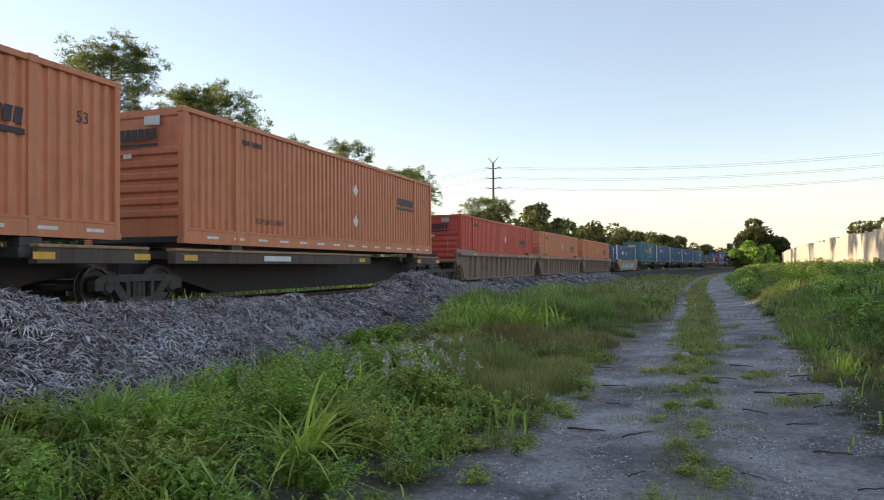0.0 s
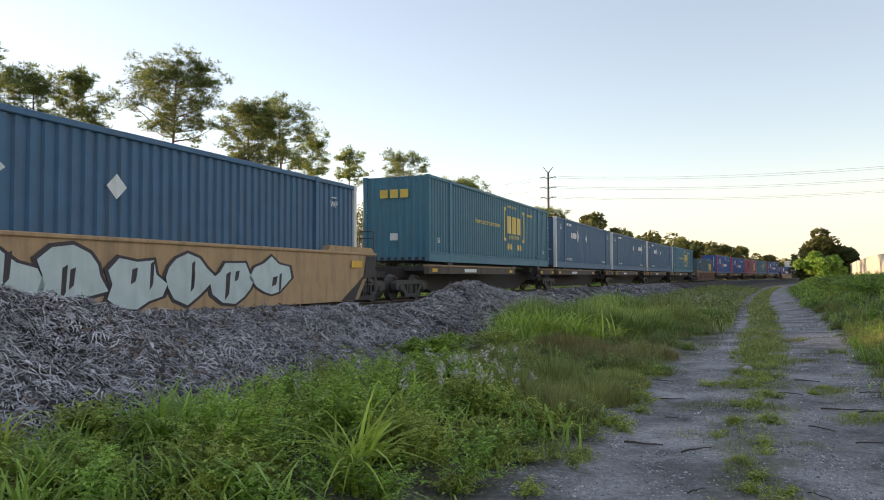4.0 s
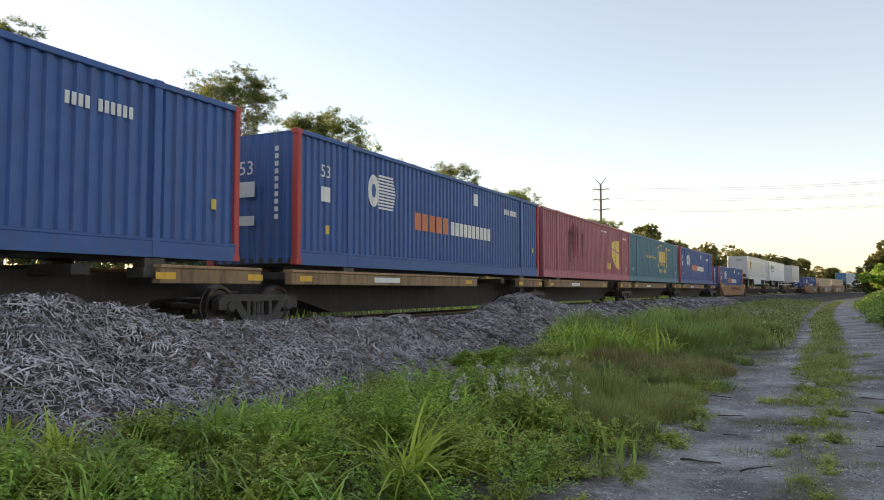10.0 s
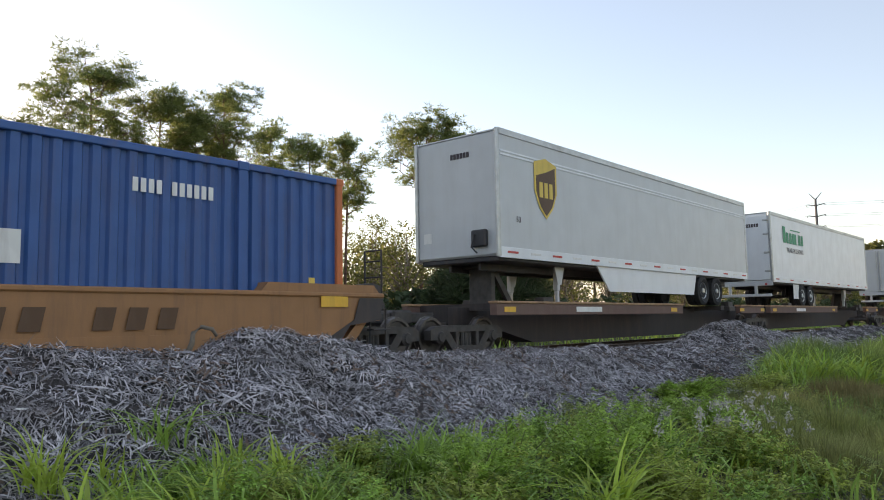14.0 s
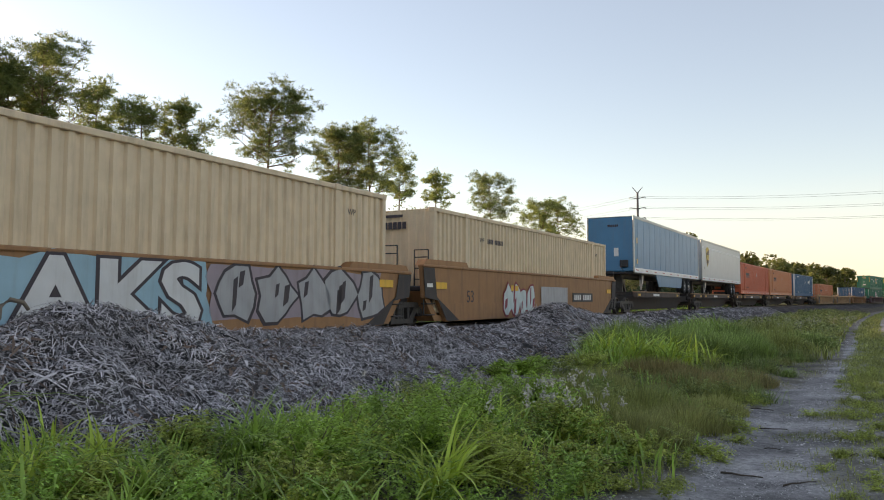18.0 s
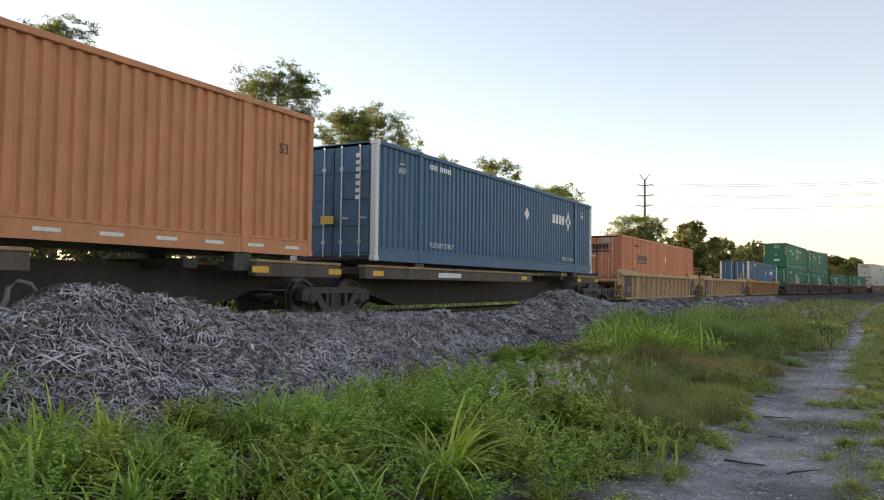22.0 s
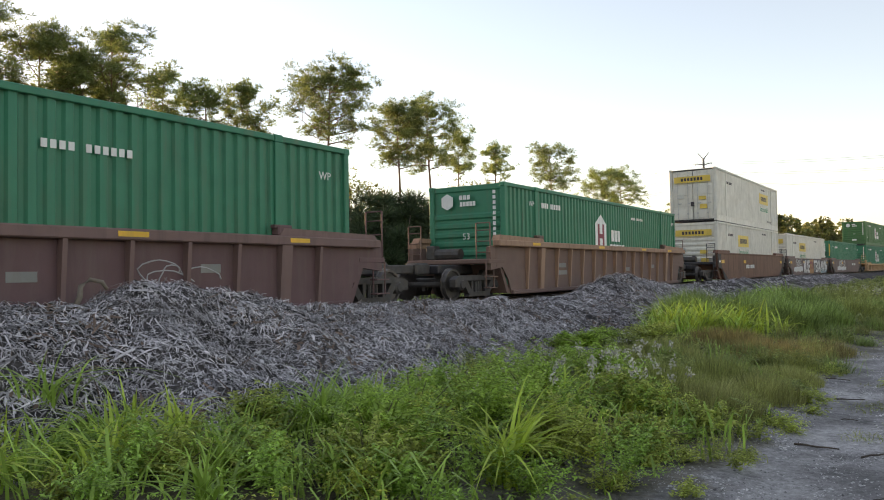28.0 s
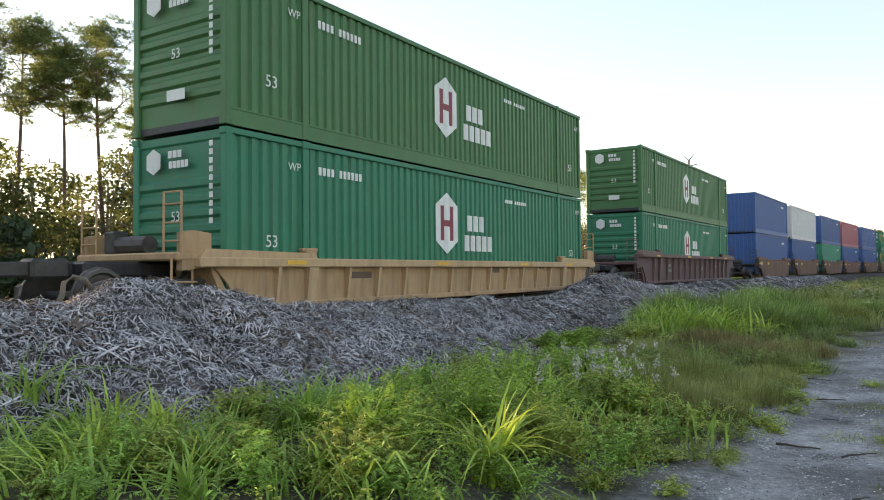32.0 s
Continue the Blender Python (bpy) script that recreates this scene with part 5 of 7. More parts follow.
CAR_TALL = {441.6: 1.65, 702.9: 1.58, 323.1: 1.25, 764.7: 1.02, 678.85: 1.62}   # tops of single cars' sides over the rail


def build_train():
    count = {}
    for i, (s, kind, tone, loads) in enumerate(TRAIN):
        front = (s - TRAIN[i - 1][0]) / 2 if i else 8.4
        back = (TRAIN[i + 1][0] - s) / 2 if i + 1 < len(TRAIN) else 9.5
        before = TRAIN[i - 1][1] if i else "spine"
        after = TRAIN[i + 1][1] if i + 1 < len(TRAIN) else "end"
        if kind == "spine":
            hf = min(front, 9.75) if before == "spine" else 9.0
            hb = min(back, 9.75) if after == "spine" else 9.0
            car = spine_car(s, round(hf, 1), round(hb, 1), after != "spine", tone if tone is not SPINE else None)
            if after != "spine":
                coupler(car, 10.1, 2.2)
            if before != "spine":
                coupler(car, -10.1, 2.2)
            deck = 1.30
        else:
            big = kind != "short"
            lim = 10.6 if big else 8.0
            stand = 9.15 if big else 6.3
            trucks = []
            if before == kind and front < lim:
                trucks.append(-front)
            else:
                trucks.append(-stand)
            if not (after == kind and back < lim):
                trucks.append(stand)
            if kind == "ribbed":
                car = ribbed_well(s, tone, front, back, trucks, tall=CAR_TALL.get(s, 1.45))
            else:
                car = smooth_well(s, tone, front, back, trucks, tall=CAR_TALL.get(s, 1.42), short=0.0 if big else 2.75)
            deck = 0.37
        ride(car, s)
        mark_car(car, s)
        for k, item in enumerate(loads):
            if isinstance(item, str):
                ob = trailer_load(s, item)
                ride(ob, s, RAIL + 1.15)
                continue
            style, colour, label = item
            z = deck + (3.02 if style == "hunt" else 2.965) * k
            count[style] = count.get(style, 0) + 1
            n = count[style]
            fronts = {"orange": "ribs", "orange_doors": "doors", "orange_front": "ribs", "csx": "flutes", "umax": "doors", "pacer": "flutes", "hub": "ribs", "emp": "flutes", "hunt": "doors" if n == 2 else "ribs", "beige": "flutes", "maroon": "flutes", "csx_dark": "ribs"}
            posts = {"umax": WHITE, "pacer": POST_ORANGE if kind == "smooth" else POST_RED}.get(style)
            ob = load_box(s, z, colour, style, label, height=3.03 if kind == "spine" and style in ("csx", "pacer", "maroon") else 2.98 if style == "hunt" else 2.92, front=fronts.get(style, "flutes"), length=C40 if kind == "short" else 16.35 if style in ("umax", "pacer", "hunt") else 16.15, posts=posts, flip=(style == "umax" and n in (3, 5, 6)) or (style == "emp" and n == 3) or (style == "hunt" and n == 2))
            ride(ob, s, RAIL + z)


def graffiti(car, y0, y1, z0, z1, n, fill, line, seed, cloud=None):
    """Sprayed bubble shapes in a row on a car's side; no real letters."""
    r = np.random.default_rng(seed)
    x = 1.5
    if cloud:
        pts = [(-(y1 - y0) / 2, -0.2), ((y1 - y0) / 2, -0.2)]
        for k in range(13):
            a = (y1 - y0) / 2 - (y1 - y0) * k / 12
            pts.append((round(a, 2), round(0.05 + 0.14 * r.random(), 2)))
        blob("spray_cloud", cloud, car, (y0 + y1) / 2, z0 + 0.25, 0, 0, x - 0.006, pts=pts)
    w = (y1 - y0) / n
    for k in range(n):
        y, z = y0 + w * (k + 0.5) + r.normal(0, 0.04), (z0 + z1) / 2 + r.normal(0, 0.03)
        m = 12
        rad = [0.72 + 0.42 * r.random() for _ in range(m)]
        shape = [(math.cos(2 * math.pi * i / m) * w * 0.56 * rad[i], math.sin(2 * math.pi * i / m) * (z1 - z0) * 0.5 * rad[i]) for i in range(m)]
        blob("spray_outline", line, car, y, z, 0, 0, x, pts=[(round(a * 1.12, 3), round(b * 1.1, 3)) for a, b in shape])
        blob("spray_fill", fill, car, y, z, 0, 0, x + 0.005, pts=[(round(a * 0.98, 3), round(b * 0.97, 3)) for a, b in shape])
        for q in range(2):
            a, b = r.normal(0, 0.12) * w * 2, (r.random() - 0.5) * (z1 - z0) * 0.5
            h, t = (0.12 + 0.2 * r.random()) * (z1 - z0), 0.03 + 0.05 * r.random()
            blob("spray_stroke", line, car, y + a, z + b, 0, 0, x + 0.01, pts=[(-t, -h), (t, -h * 0.6), (t * 1.8, h), (-t * 0.4, h * 0.8)])


def spray_word(car, text, y0, y1, z0, z1, fill, line, x=1.508):
    """Large sprayed letters with a dark outline, stretched to fill their field."""
    for name, bold, mat, out in (("spray_outline", 0.07, line, 0.0), ("spray_letters", 0.035, fill, 0.006)):
        cu = bpy.data.curves.new("words", "FONT")
        cu.body, cu.size, cu.offset, cu.extrude, cu.resolution_u = text, 1.0, bold, 0.002, 3
        holder = bpy.data.objects.new("words", cu)
        scene.collection.objects.link(holder)
        bpy.context.view_layer.update()
        me = bpy.data.meshes.new_from_object(holder)
        bpy.data.objects.remove(holder)
        bpy.data.curves.remove(cu)
        me.materials.clear()
        co = np.empty(len(me.vertices) * 3, np.float32)
        me.vertices.foreach_get("co", co)
        co = co.reshape(-1, 3)
        if bold > 0.05:
            lo, hi = co.min(0), co.max(0)
        flat = np.stack([x + out + co[:, 2], y0 + (co[:, 0] - lo[0]) / (hi[0] - lo[0]) * (y1 - y0), z0 + (co[:, 1] - lo[1]) / (hi[1] - lo[1]) * (z1 - z0)], 1)
        me.vertices.foreach_set("co", flat.astype(np.float32).ravel())
        part(name, me, mat, car)


def spray_field(car, y0, y1, z0, z1, mat, seed, x=1.499):
    """A sprayed ground with an uneven border."""
    r = np.random.default_rng(seed)
    w, h = (y1 - y0) / 2, (z1 - z0) / 2
    rim = [(a, -h) for a in np.linspace(-w, w, 8)] + [(w, b) for b in np.linspace(-h, h, 5)[1:-1]] + [(a, h) for a in np.linspace(w, -w, 8)] + [(-w, b) for b in np.linspace(h, -h, 5)[1:-1]]
    blob("spray_cloud", mat, car, (y0 + y1) / 2, (z0 + z1) / 2, 0, 0, x, pts=[(round(a + r.normal(0, 0.06), 3), round(b + r.normal(0, 0.03), 3)) for a, b in rim])


def loops(car, y0, y1, z0, z1, n, mat, seed, x=1.498):
    """Thin sprayed outline rings."""
    r = np.random.default_rng(seed)
    for k in range(n):
        y, z, a, b = y0 + (y1 - y0) * r.random(), z0 + (z1 - z0) * r.random(), 0.2 + 0.25 * r.random(), 0.15 + 0.2 * r.random()
        pts = [(x, y + a * math.cos(t) * (1 + 0.2 * math.sin(3 * t + k)), z + b * math.sin(t)) for t in np.linspace(0, 5.6, 15)]
        part("spray_line", Shape().tube(pts, 0.012, 4).mesh("spray_line"), mat, car)


def number_plate(car, y, z, mat, plate=None):
    if plate:
        bar_row("number_panel", plate, car, y - 1.3, y + 1.3, z - 0.18, z + 0.18, 1.499)
    for k in range(10):
        if k != 4:
            a = y - 1.1 + k * 0.22
            bar_row("painted_number", mat, car, a, a + 0.15, z - 0.11, z + 0.11, 1.506)


def mark_car(car, s):
    """Graffiti and number panels on single cars."""
    if s == 102.05:
        graffiti(car, -6.0, 4.5, 0.25, 1.2, 8, AQUA, INK, 61)
    elif s == 323.1:
        for k in range(16):
            if k not in (7, 12):
                blob("logo_block", LOGO_BROWN, car, -1.85 + k * 0.44, 0.85, 0, 0, 1.502, pts=[(-0.15, -0.15), (0.11, -0.15), (0.17, 0.15), (-0.09, 0.15)])
    elif s == 403.1:
        graffiti(car, 2.5, 6.0, 0.3, 1.1, 4, AQUA, INK, 62)
        lettering("53", 0.45, INK, car, (1.478, -7.2, 0.95))
    elif s == 422.9:
        graffiti(car, -5.6, -2.6, 0.25, 1.0, 4, LOGO_BROWN, INK, 63)
        spray_field(car, -1.8, 2.15, 0.22, 1.36, SKYSPRAY, 640)
        spray_word(car, "AKS", -1.45, 2.05, 0.16, 1.4, GREYWHITE, INK)
        spray_field(car, 2.2, 7.5, 0.35, 1.36, LILAC, 641)
        graffiti(car, 2.3, 7.6, 0.3, 1.36, 5, SILVER, INK, 65)
        lettering("53", 0.45, INK, car, (1.478, -7.2, 0.95))
    elif s == 441.6:
        graffiti(car, -3.9, -1.2, 0.2, 1.25, 4, AQUA, CRIMSON, 66)
        bar_row("spray_panel", SILVER, car, -0.6, 2.2, 0.3, 1.2, 1.5)
        lettering("53", 0.5, INK, car, (1.478, -6.2, 0.8))
        number_plate(car, 4.1, 0.82, WHITE, BLACK)
    elif s == 702.9:
        number_plate(car, -1.6, 0.82, WHITE)
    elif s == 722.5:
        loops(car, -5.9, -3.9, 0.95, 1.25, 8, WHITE, 67)
        graffiti(car, -6.9, -3.5, 0.35, 0.75, 8, GREYWHITE, GREYWHITE, 672, cloud=GREYWHITE)
        spray_field(car, -3.3, -0.6, 0.2, 1.38, INK, 680)
        spray_word(car, "MUSE", -3.2, -0.65, 0.17, 1.36, GREYWHITE, BLACK)
        spray_field(car, -0.6, 1.1, 0.2, 1.36, FADED_ORANGE, 681)
        bar_row("logo_bar", CRIMSON, car, -0.5, 0.35, 1.0, 1.18, 1.506), bar_row("logo_bar", CRIMSON, car, -0.2, 0.05, 0.5, 1.0, 1.507)
        blob("logo_arrow", CRIMSON, car, 0.62, 0.85, 0, 0, 1.507, pts=[(-0.3, -0.32), (-0.08, -0.32), (0.3, 0.3), (0.08, 0.3)])
        spray_field(car, 1.1, 4.7, 0.2, 1.38, INK, 682)
        spray_word(car, "TEXA", 1.2, 4.6, 0.2, 1.34, GREYWHITE, BLACK)
        spray_field(car, 4.7, 7.7, 0.2, 0.75, SKYSPRAY, 683)
        graffiti(car, 4.75, 7.7, 0.25, 1.34, 5, GREYWHITE, INK, 70)
    elif s == 741.95:
        loops(car, -5.3, -1.6, 0.85, 1.2, 12, WHITE, 71)
        graffiti(car, -5.8, -0.9, 0.35, 0.62, 9, GREYWHITE, GREYWHITE, 72, cloud=GREYWHITE)
        number_plate(car, 4.0, 0.95, WHITE)
    elif s in (592.5, 615.9, 655.9, 212.5):
        loops(car, -3.6, -2.6, 0.5, 1.0, 5, SILVER, int(s), 1.378)
        loops(car, 3.4, 4.4, 0.4, 0.9, 4, SILVER, int(s) + 1, 1.378)


def trailer_load(s, item):
    if item == "parcel":
        ob = semi_trailer(s, TRAILER_GREY, "pale grey box trailer with a brown shield logo", skirt=s < 400)
        y = -6.1
        blob("shield", GOLD, ob, y, 2.85, 0, 0, 1.298, pts=[(-0.5, 0.62), (0, 0.75), (0.5, 0.62), (0.5, -0.1), (0.3, -0.5), (0, -0.78), (-0.3, -0.5), (-0.5, -0.1)])
        blob("shield", LOGO_BROWN, ob, y, 2.83, 0, 0, 1.304, pts=[(-0.42, 0.3), (0, 0.42), (0.42, 0.58), (0.42, -0.1), (0.25, -0.45), (0, -0.68), (-0.25, -0.45), (-0.42, -0.1)])
        for k in range(3):
            bar_row("logo_block", GOLD, ob, y - 0.3 + k * 0.22, y - 0.15 + k * 0.22, 2.6, 2.98, 1.31)
        lettering("53", 0.2, INK, ob, (1.302, -7.3, 1.95))
    elif item == "leasing":
        ob = semi_trailer(s, TRAILER_WHITE, "white box trailer with green lettering, doors leading", nose_first=False, wheel_at=-3.4)
        y = -5.2
        for k, w in enumerate((0.3, 0.26, 0.3, 0.42, 0.12, 0.3, 0.26)):
            a = y - 1.3 + k * 0.42
            bar_row("logo_block", LOGO_GREEN, ob, a, a + w * 1.1, 2.82, 3.3 if k else 3.55, 1.298)
        bar_row("mud_flap", WHITE, ob, -5.2, -4.4, 0.35, 1.0, 1.2)
        lettering("TRAILER LEASING", 0.3, INK, ob, (1.298, y + 0.3, 2.5))
        bar_row("logo_bar", LOGO_GREEN, ob, y - 0.3, y + 1.1, 3.42, 3.47, 1.298)
        word(INK, ob, 0.45, 3.5, 0.75, 0.15, 7, end=-8.115), word(LOGO_GREEN, ob, -0.75, 3.3, 0.6, 0.16, 6, end=-8.115)
    elif item == "pup":
        ob = semi_trailer(s, TRAILER_GREY, "short pale grey box trailer with a rear roll door", length=8.5, nose_first=False, wheel_at=-2.6)
    else:
        ob = semi_trailer(s, TRAILER_BLUE, "blue box trailer with white corner posts and side skirt", length=16.5, skirt=True)
        bar_row("label", GOLD, ob, -7.85, -7.7, 2.6, 2.9, 1.315), bar_row("label", GOLD, ob, -7.85, -7.7, 1.5, 1.75, 1.315)
        bar_row("document_box", WHITE, ob, 0.2, 0.45, 1.9, 2.35, -8.27, end=True)
    return ob


build_train()
# ---- plants ----


def needles(clumps, radius, count, length, width, r):
    """Tufts of needles round each clump's middle: thin triangles pointing outwards and up."""
    c = np.repeat(np.asarray(clumps, np.float32), count, axis=0)
    n = len(c)
    way = r.normal(size=(n, 3)).astype(np.float32)
    way[:, 2] = np.abs(way[:, 2]) * 0.8 - 0.15
    way /= np.linalg.norm(way, axis=1, keepdims=True)
    start = c + way * (r.random((n, 1)) ** 0.5 * radius).astype(np.float32)
    side = np.cross(way, r.normal(size=(n, 3)))
    side /= np.linalg.norm(side, axis=1, keepdims=True) + 1e-6
    ln = length * (0.6 + 0.8 * r.random((n, 1)))
    a, b, tip = start - side * width, start + side * width, start + way * ln
    v = np.stack([a, b, tip], 1).reshape(-1, 3)
    return v, np.arange(n * 3).reshape(n, 3)


def leaves(centres, size, r, tilt=0.7):
    """Small leaf quads, folded at random, one at each centre."""
    n = len(centres)
    d = r.normal(size=(n, 3))
    d[:, 2] *= tilt
    d /= np.linalg.norm(d, axis=1, keepdims=True)
    e = np.cross(d, r.normal(size=(n, 3)))
    e /= np.linalg.norm(e, axis=1, keepdims=True) + 1e-6
    s = size * (0.5 + r.random((n, 1)))
    v = np.stack([centres - d * s, centres + e * s * 0.5, centres + d * s, centres - e * s * 0.5], 1).reshape(-1, 3)
    return v, np.arange(n * 4).reshape(n, 4)


def pine(at, height, seed, crown_r=2.8, depth=5.5, limbs=20, dense=1.0, label="tall slash pine with a bare trunk and open tufted crown"):
    """A pine: bare trunk, rising limbs, and separate rounded pads of needles with sky between them."""
    r = np.random.default_rng(seed)
    ob = thing("pine_tree", pose(at[0], at[1], at[2] - 0.1, 0, 0, 0), label, "tree", "pines behind the track")
    sh, pads = Shape(), []
    trunk_h = height - 0.85
    bend = r.normal(0, 0.025, 2) * height
    spine = [Vector((bend[0] * t ** 1.6 + 0.12 * math.sin(5 * t + seed), bend[1] * t ** 1.6 + 0.1 * math.sin(4 * t + 2 * seed), trunk_h * t)) for t in np.linspace(0, 1, 11)]
    base = 0.0105 * height
    sh.tube(spine, [base * (1 - 0.82 * k / 10) for k in range(11)], 8)

    def on_spine(t):
        j = min(9, int(t * 10))
        return spine[j].lerp(spine[j + 1], t * 10 - j)

    low = 1 - 0.82 * depth / height
    for k in range(limbs):
        f = (k + r.random()) / limbs
        t = low - 0.03 + (0.99 - low) * f
        p = on_spine(min(0.985, t))
        reach = crown_r * math.sqrt(max(0.1, 1 - ((f - 0.42) / 0.68) ** 2)) * (0.6 + 0.5 * r.random())
        ang = k * 2.4 + r.normal(0, 0.35)
        up = 0.1 + 0.55 * r.random() + 0.3 * f
        out = Vector((math.cos(ang), math.sin(ang), 0))
        mid = p + out * reach * 0.55 + Vector((0, 0, up * reach * 0.3))
        tip = p + out * reach + Vector((0, 0, up * reach * 0.85))
        thick = base * (0.36 - 0.2 * f)
        sh.tube((p, mid, tip), (thick, thick * 0.6, thick * 0.22), 5)
        for q in range(6):
            g = 0.45 + 0.6 * (q + 0.6) / 6
            start = mid.lerp(tip, max(0.0, 2 * g - 1.2))
            c = p.lerp(tip, g) + Vector((r.normal(0, 0.24), r.normal(0, 0.24), r.normal(0.1, 0.26))) * reach
            sh.tube((start, c), (thick * 0.35, thick * 0.12), 4)
            c.z = min(c.z, height - 0.3 - 0.3 * abs(c.x - spine[10].x + c.y - spine[10].y) / crown_r)
            if r.random() < dense:
                pads.append((c, (0.30 + 0.26 * r.random()) * (0.55 + 0.16 * crown_r)))
    for q in range(5):
        c = spine[10] + Vector((r.normal(0, 0.16) * crown_r, r.normal(0, 0.16) * crown_r, -0.05 - 0.5 * r.random()))
        pads.append((c, 0.28 + 0.1 * crown_r))
        sh.tube((on_spine(0.93), c), (base * 0.1, base * 0.04), 4)
    for q in range(7):
        t = 0.45 * low + (0.55 * low - 0.05) * r.random()
        a = r.random() * 6.28
        p = on_spine(t)
        sh.tube((p, p + Vector((math.cos(a), math.sin(a), 0.35 * r.random())) * (0.4 + 0.8 * r.random())), (base * 0.12, base * 0.03), 4)
    part("trunk", sh.mesh("trunk", True), BARK, ob)
    vs, fs, n0 = [], [], 0
    for c, rad in pads:
        heart = np.array(c) + r.normal(size=(9, 3)) * np.array((rad, rad, rad * 0.85)) * 0.55
        v, f = needles(heart, rad * 0.42, 17 + int(12 * rad), 0.22, 0.023, r)
        vs.append(v)
        fs.append(f + n0)
        n0 += len(v)
    part("crown", mesh_of("crown", np.concatenate(vs), np.concatenate(fs)), NEEDLE, ob)
    return ob


def bush_points(r, lobes, per):
    out = []
    for c, rad in lobes:
        d = r.normal(size=(per, 3))
        d /= np.linalg.norm(d, axis=1, keepdims=True)
        d *= (0.55 + 0.45 * r.random((per, 1)) ** 0.5)
        out.append(np.asarray(c) + d * np.asarray(rad))
    return np.concatenate(out)


def broadleaf(at, height, width, seed, leaf=0.22, per=150, n_lobes=16, trunk=True, mat=None, label="broad-crowned leafy tree", name="tree", group="", low=0.3):
    r = np.random.default_rng(seed)
    ob = thing(name, pose(at[0], at[1], at[2] - 0.1), label, "tree" if trunk else "bush", group)
    sh = Shape()
    lobes = []
    for k in range(n_lobes):
        a, t = r.random() * 2 * math.pi, r.random()
        z = height * (low + (0.92 - low) * t)
        reach = width / 2 * math.sqrt(max(0.05, 1 - ((t - 0.4) / 0.68) ** 2)) * (0.35 + 0.6 * r.random())
        c = Vector((math.cos(a) * reach, math.sin(a) * reach, z))
        rad = width * (0.13 + 0.1 * r.random())
        lobes.append((c, (rad, rad, rad * 0.75)))
        start = Vector((0, 0, height * (0.2 + 0.25 * r.random()))) if trunk else Vector((c.x * 0.3, c.y * 0.3, 0))
        sh.tube((start, start.lerp(c, 0.5) + Vector((0, 0, 0.05 * height)), c), (0.0065 * height, 0.0045 * height, 0.002 * height), 5)
    if trunk:
        sh.tube(((0, 0, 0), (0.02 * height, 0, height * 0.3), (0, 0.02 * height, height * 0.75)), (0.017 * height, 0.013 * height, 0.005 * height), 8)
    part("trunk" if trunk else "stem", sh.mesh("trunk", True), BARK_GREY, ob)
    v, f = leaves(bush_points(r, lobes, per), leaf, r)
    part("crown", mesh_of("crown", v, f), mat or LEAF, ob)
    return ob


def bearing(turn, distance, z=0.0):
    a = radians(turn)
    return (-math.sin(a) * distance, math.cos(a) * distance, z)


# degrees left of the track's line, distance, height of the top above the eye in degrees, crown radius and depth, limbs, density
PINES = ((77, 42, 15.0, 2.8, 6, 20, 1.0), (71.5, 42, 14.5, 2.6, 6, 18, 1.0), (65.8, 43, 18.4, 3.0, 6, 20, 1.0), (61.9, 44, 17.4, 2.6, 5.5, 18, 1.0), (59.2, 46, 16.2, 1.9, 5, 14, 1.0), (56.5, 46, 17.6, 3.1, 6.5, 20, 0.8), (53.9, 49, 15.6, 1.8, 6.5, 16, 0.6), (50.5, 47, 14.8, 1.9, 6.5, 18, 0.75), (47.8, 48, 14.9, 1.7, 6.0, 16, 0.8),
         (41.9, 52, 16.3, 3.0, 6.2, 24, 1.0), (36.1, 59, 13.5, 2.6, 6.0, 20, 1.0), (33.4, 62, 13.4, 2.8, 6.2, 20, 1.0), (31.2, 65, 11.2, 1.7, 4.0, 10, 0.8), (28.5, 72, 10.4, 1.5, 4.5, 11, 0.6), (24.1, 84, 9.8, 3.0, 6.2, 18, 0.9), (20.4, 100, 7.7, 2.9, 6.0, 18, 1.0), (18.9, 104, 7.7, 3.0, 6.5, 18, 1.0), (14.2, 136, 5.35, 3.8, 8.0, 22, 1.0), (12.7, 142, 5.2, 4.0, 8.0, 22, 1.0))
for k, (turn, d, rise, wide, deep, limbs, dense) in enumerate(PINES):
    pine(bearing(turn, d, 0.1), d * math.tan(radians(rise)) + EYE[2], 40 + k, wide, deep, limbs, dense)

# thin understory and thickets under the pines
# Rows start out of view: unseen trees added to block low sun.
ur = np.random.default_rng(11)
for k in range(46):
    s, u = -22 + k * 3.4 + ur.normal(0, 1.2), -20 - ur.random() * 10
    p = place(s, u, 0.1)
    broadleaf(p, 7.0 + 3.6 * ur.random(), 4.5 + 2 * ur.random(), 200 + k, leaf=0.11, per=92, n_lobes=22, label="thin scrubby tree with sparse leaves", name="scrub_tree", group="scrub under the pines", low=0.12)
for k in range(34):
    p = place(-25 + k * 5.0 + ur.normal(0, 1.5), -33 - ur.random() * 9, 0.1)
    broadleaf(p, 7.5 + 3.0 * ur.random(), 7 + 2 * ur.random(), 260 + k, leaf=0.18, per=90, n_lobes=19, label="scrubby tree deeper in the pine wood", name="scrub_tree", group="scrub under the pines", low=0.08)
for k, (turn, tall) in enumerate(((37.5, 8.6), (39.6, 9.4), (43.6, 9.6), (45.6, 10.6), (49.0, 11.0), (52.2, 10.4), (30.4, 8.0), (27.0, 8.4))):
    broadleaf(bearing(turn, 57 if turn > 35 else 72, 0.1), tall, 4.8, 280 + k, leaf=0.085, per=130, n_lobes=20, label="tall thin tree with small sparse leaves between the pines", name="scrub_tree", group="scrub under the pines", low=0.2)
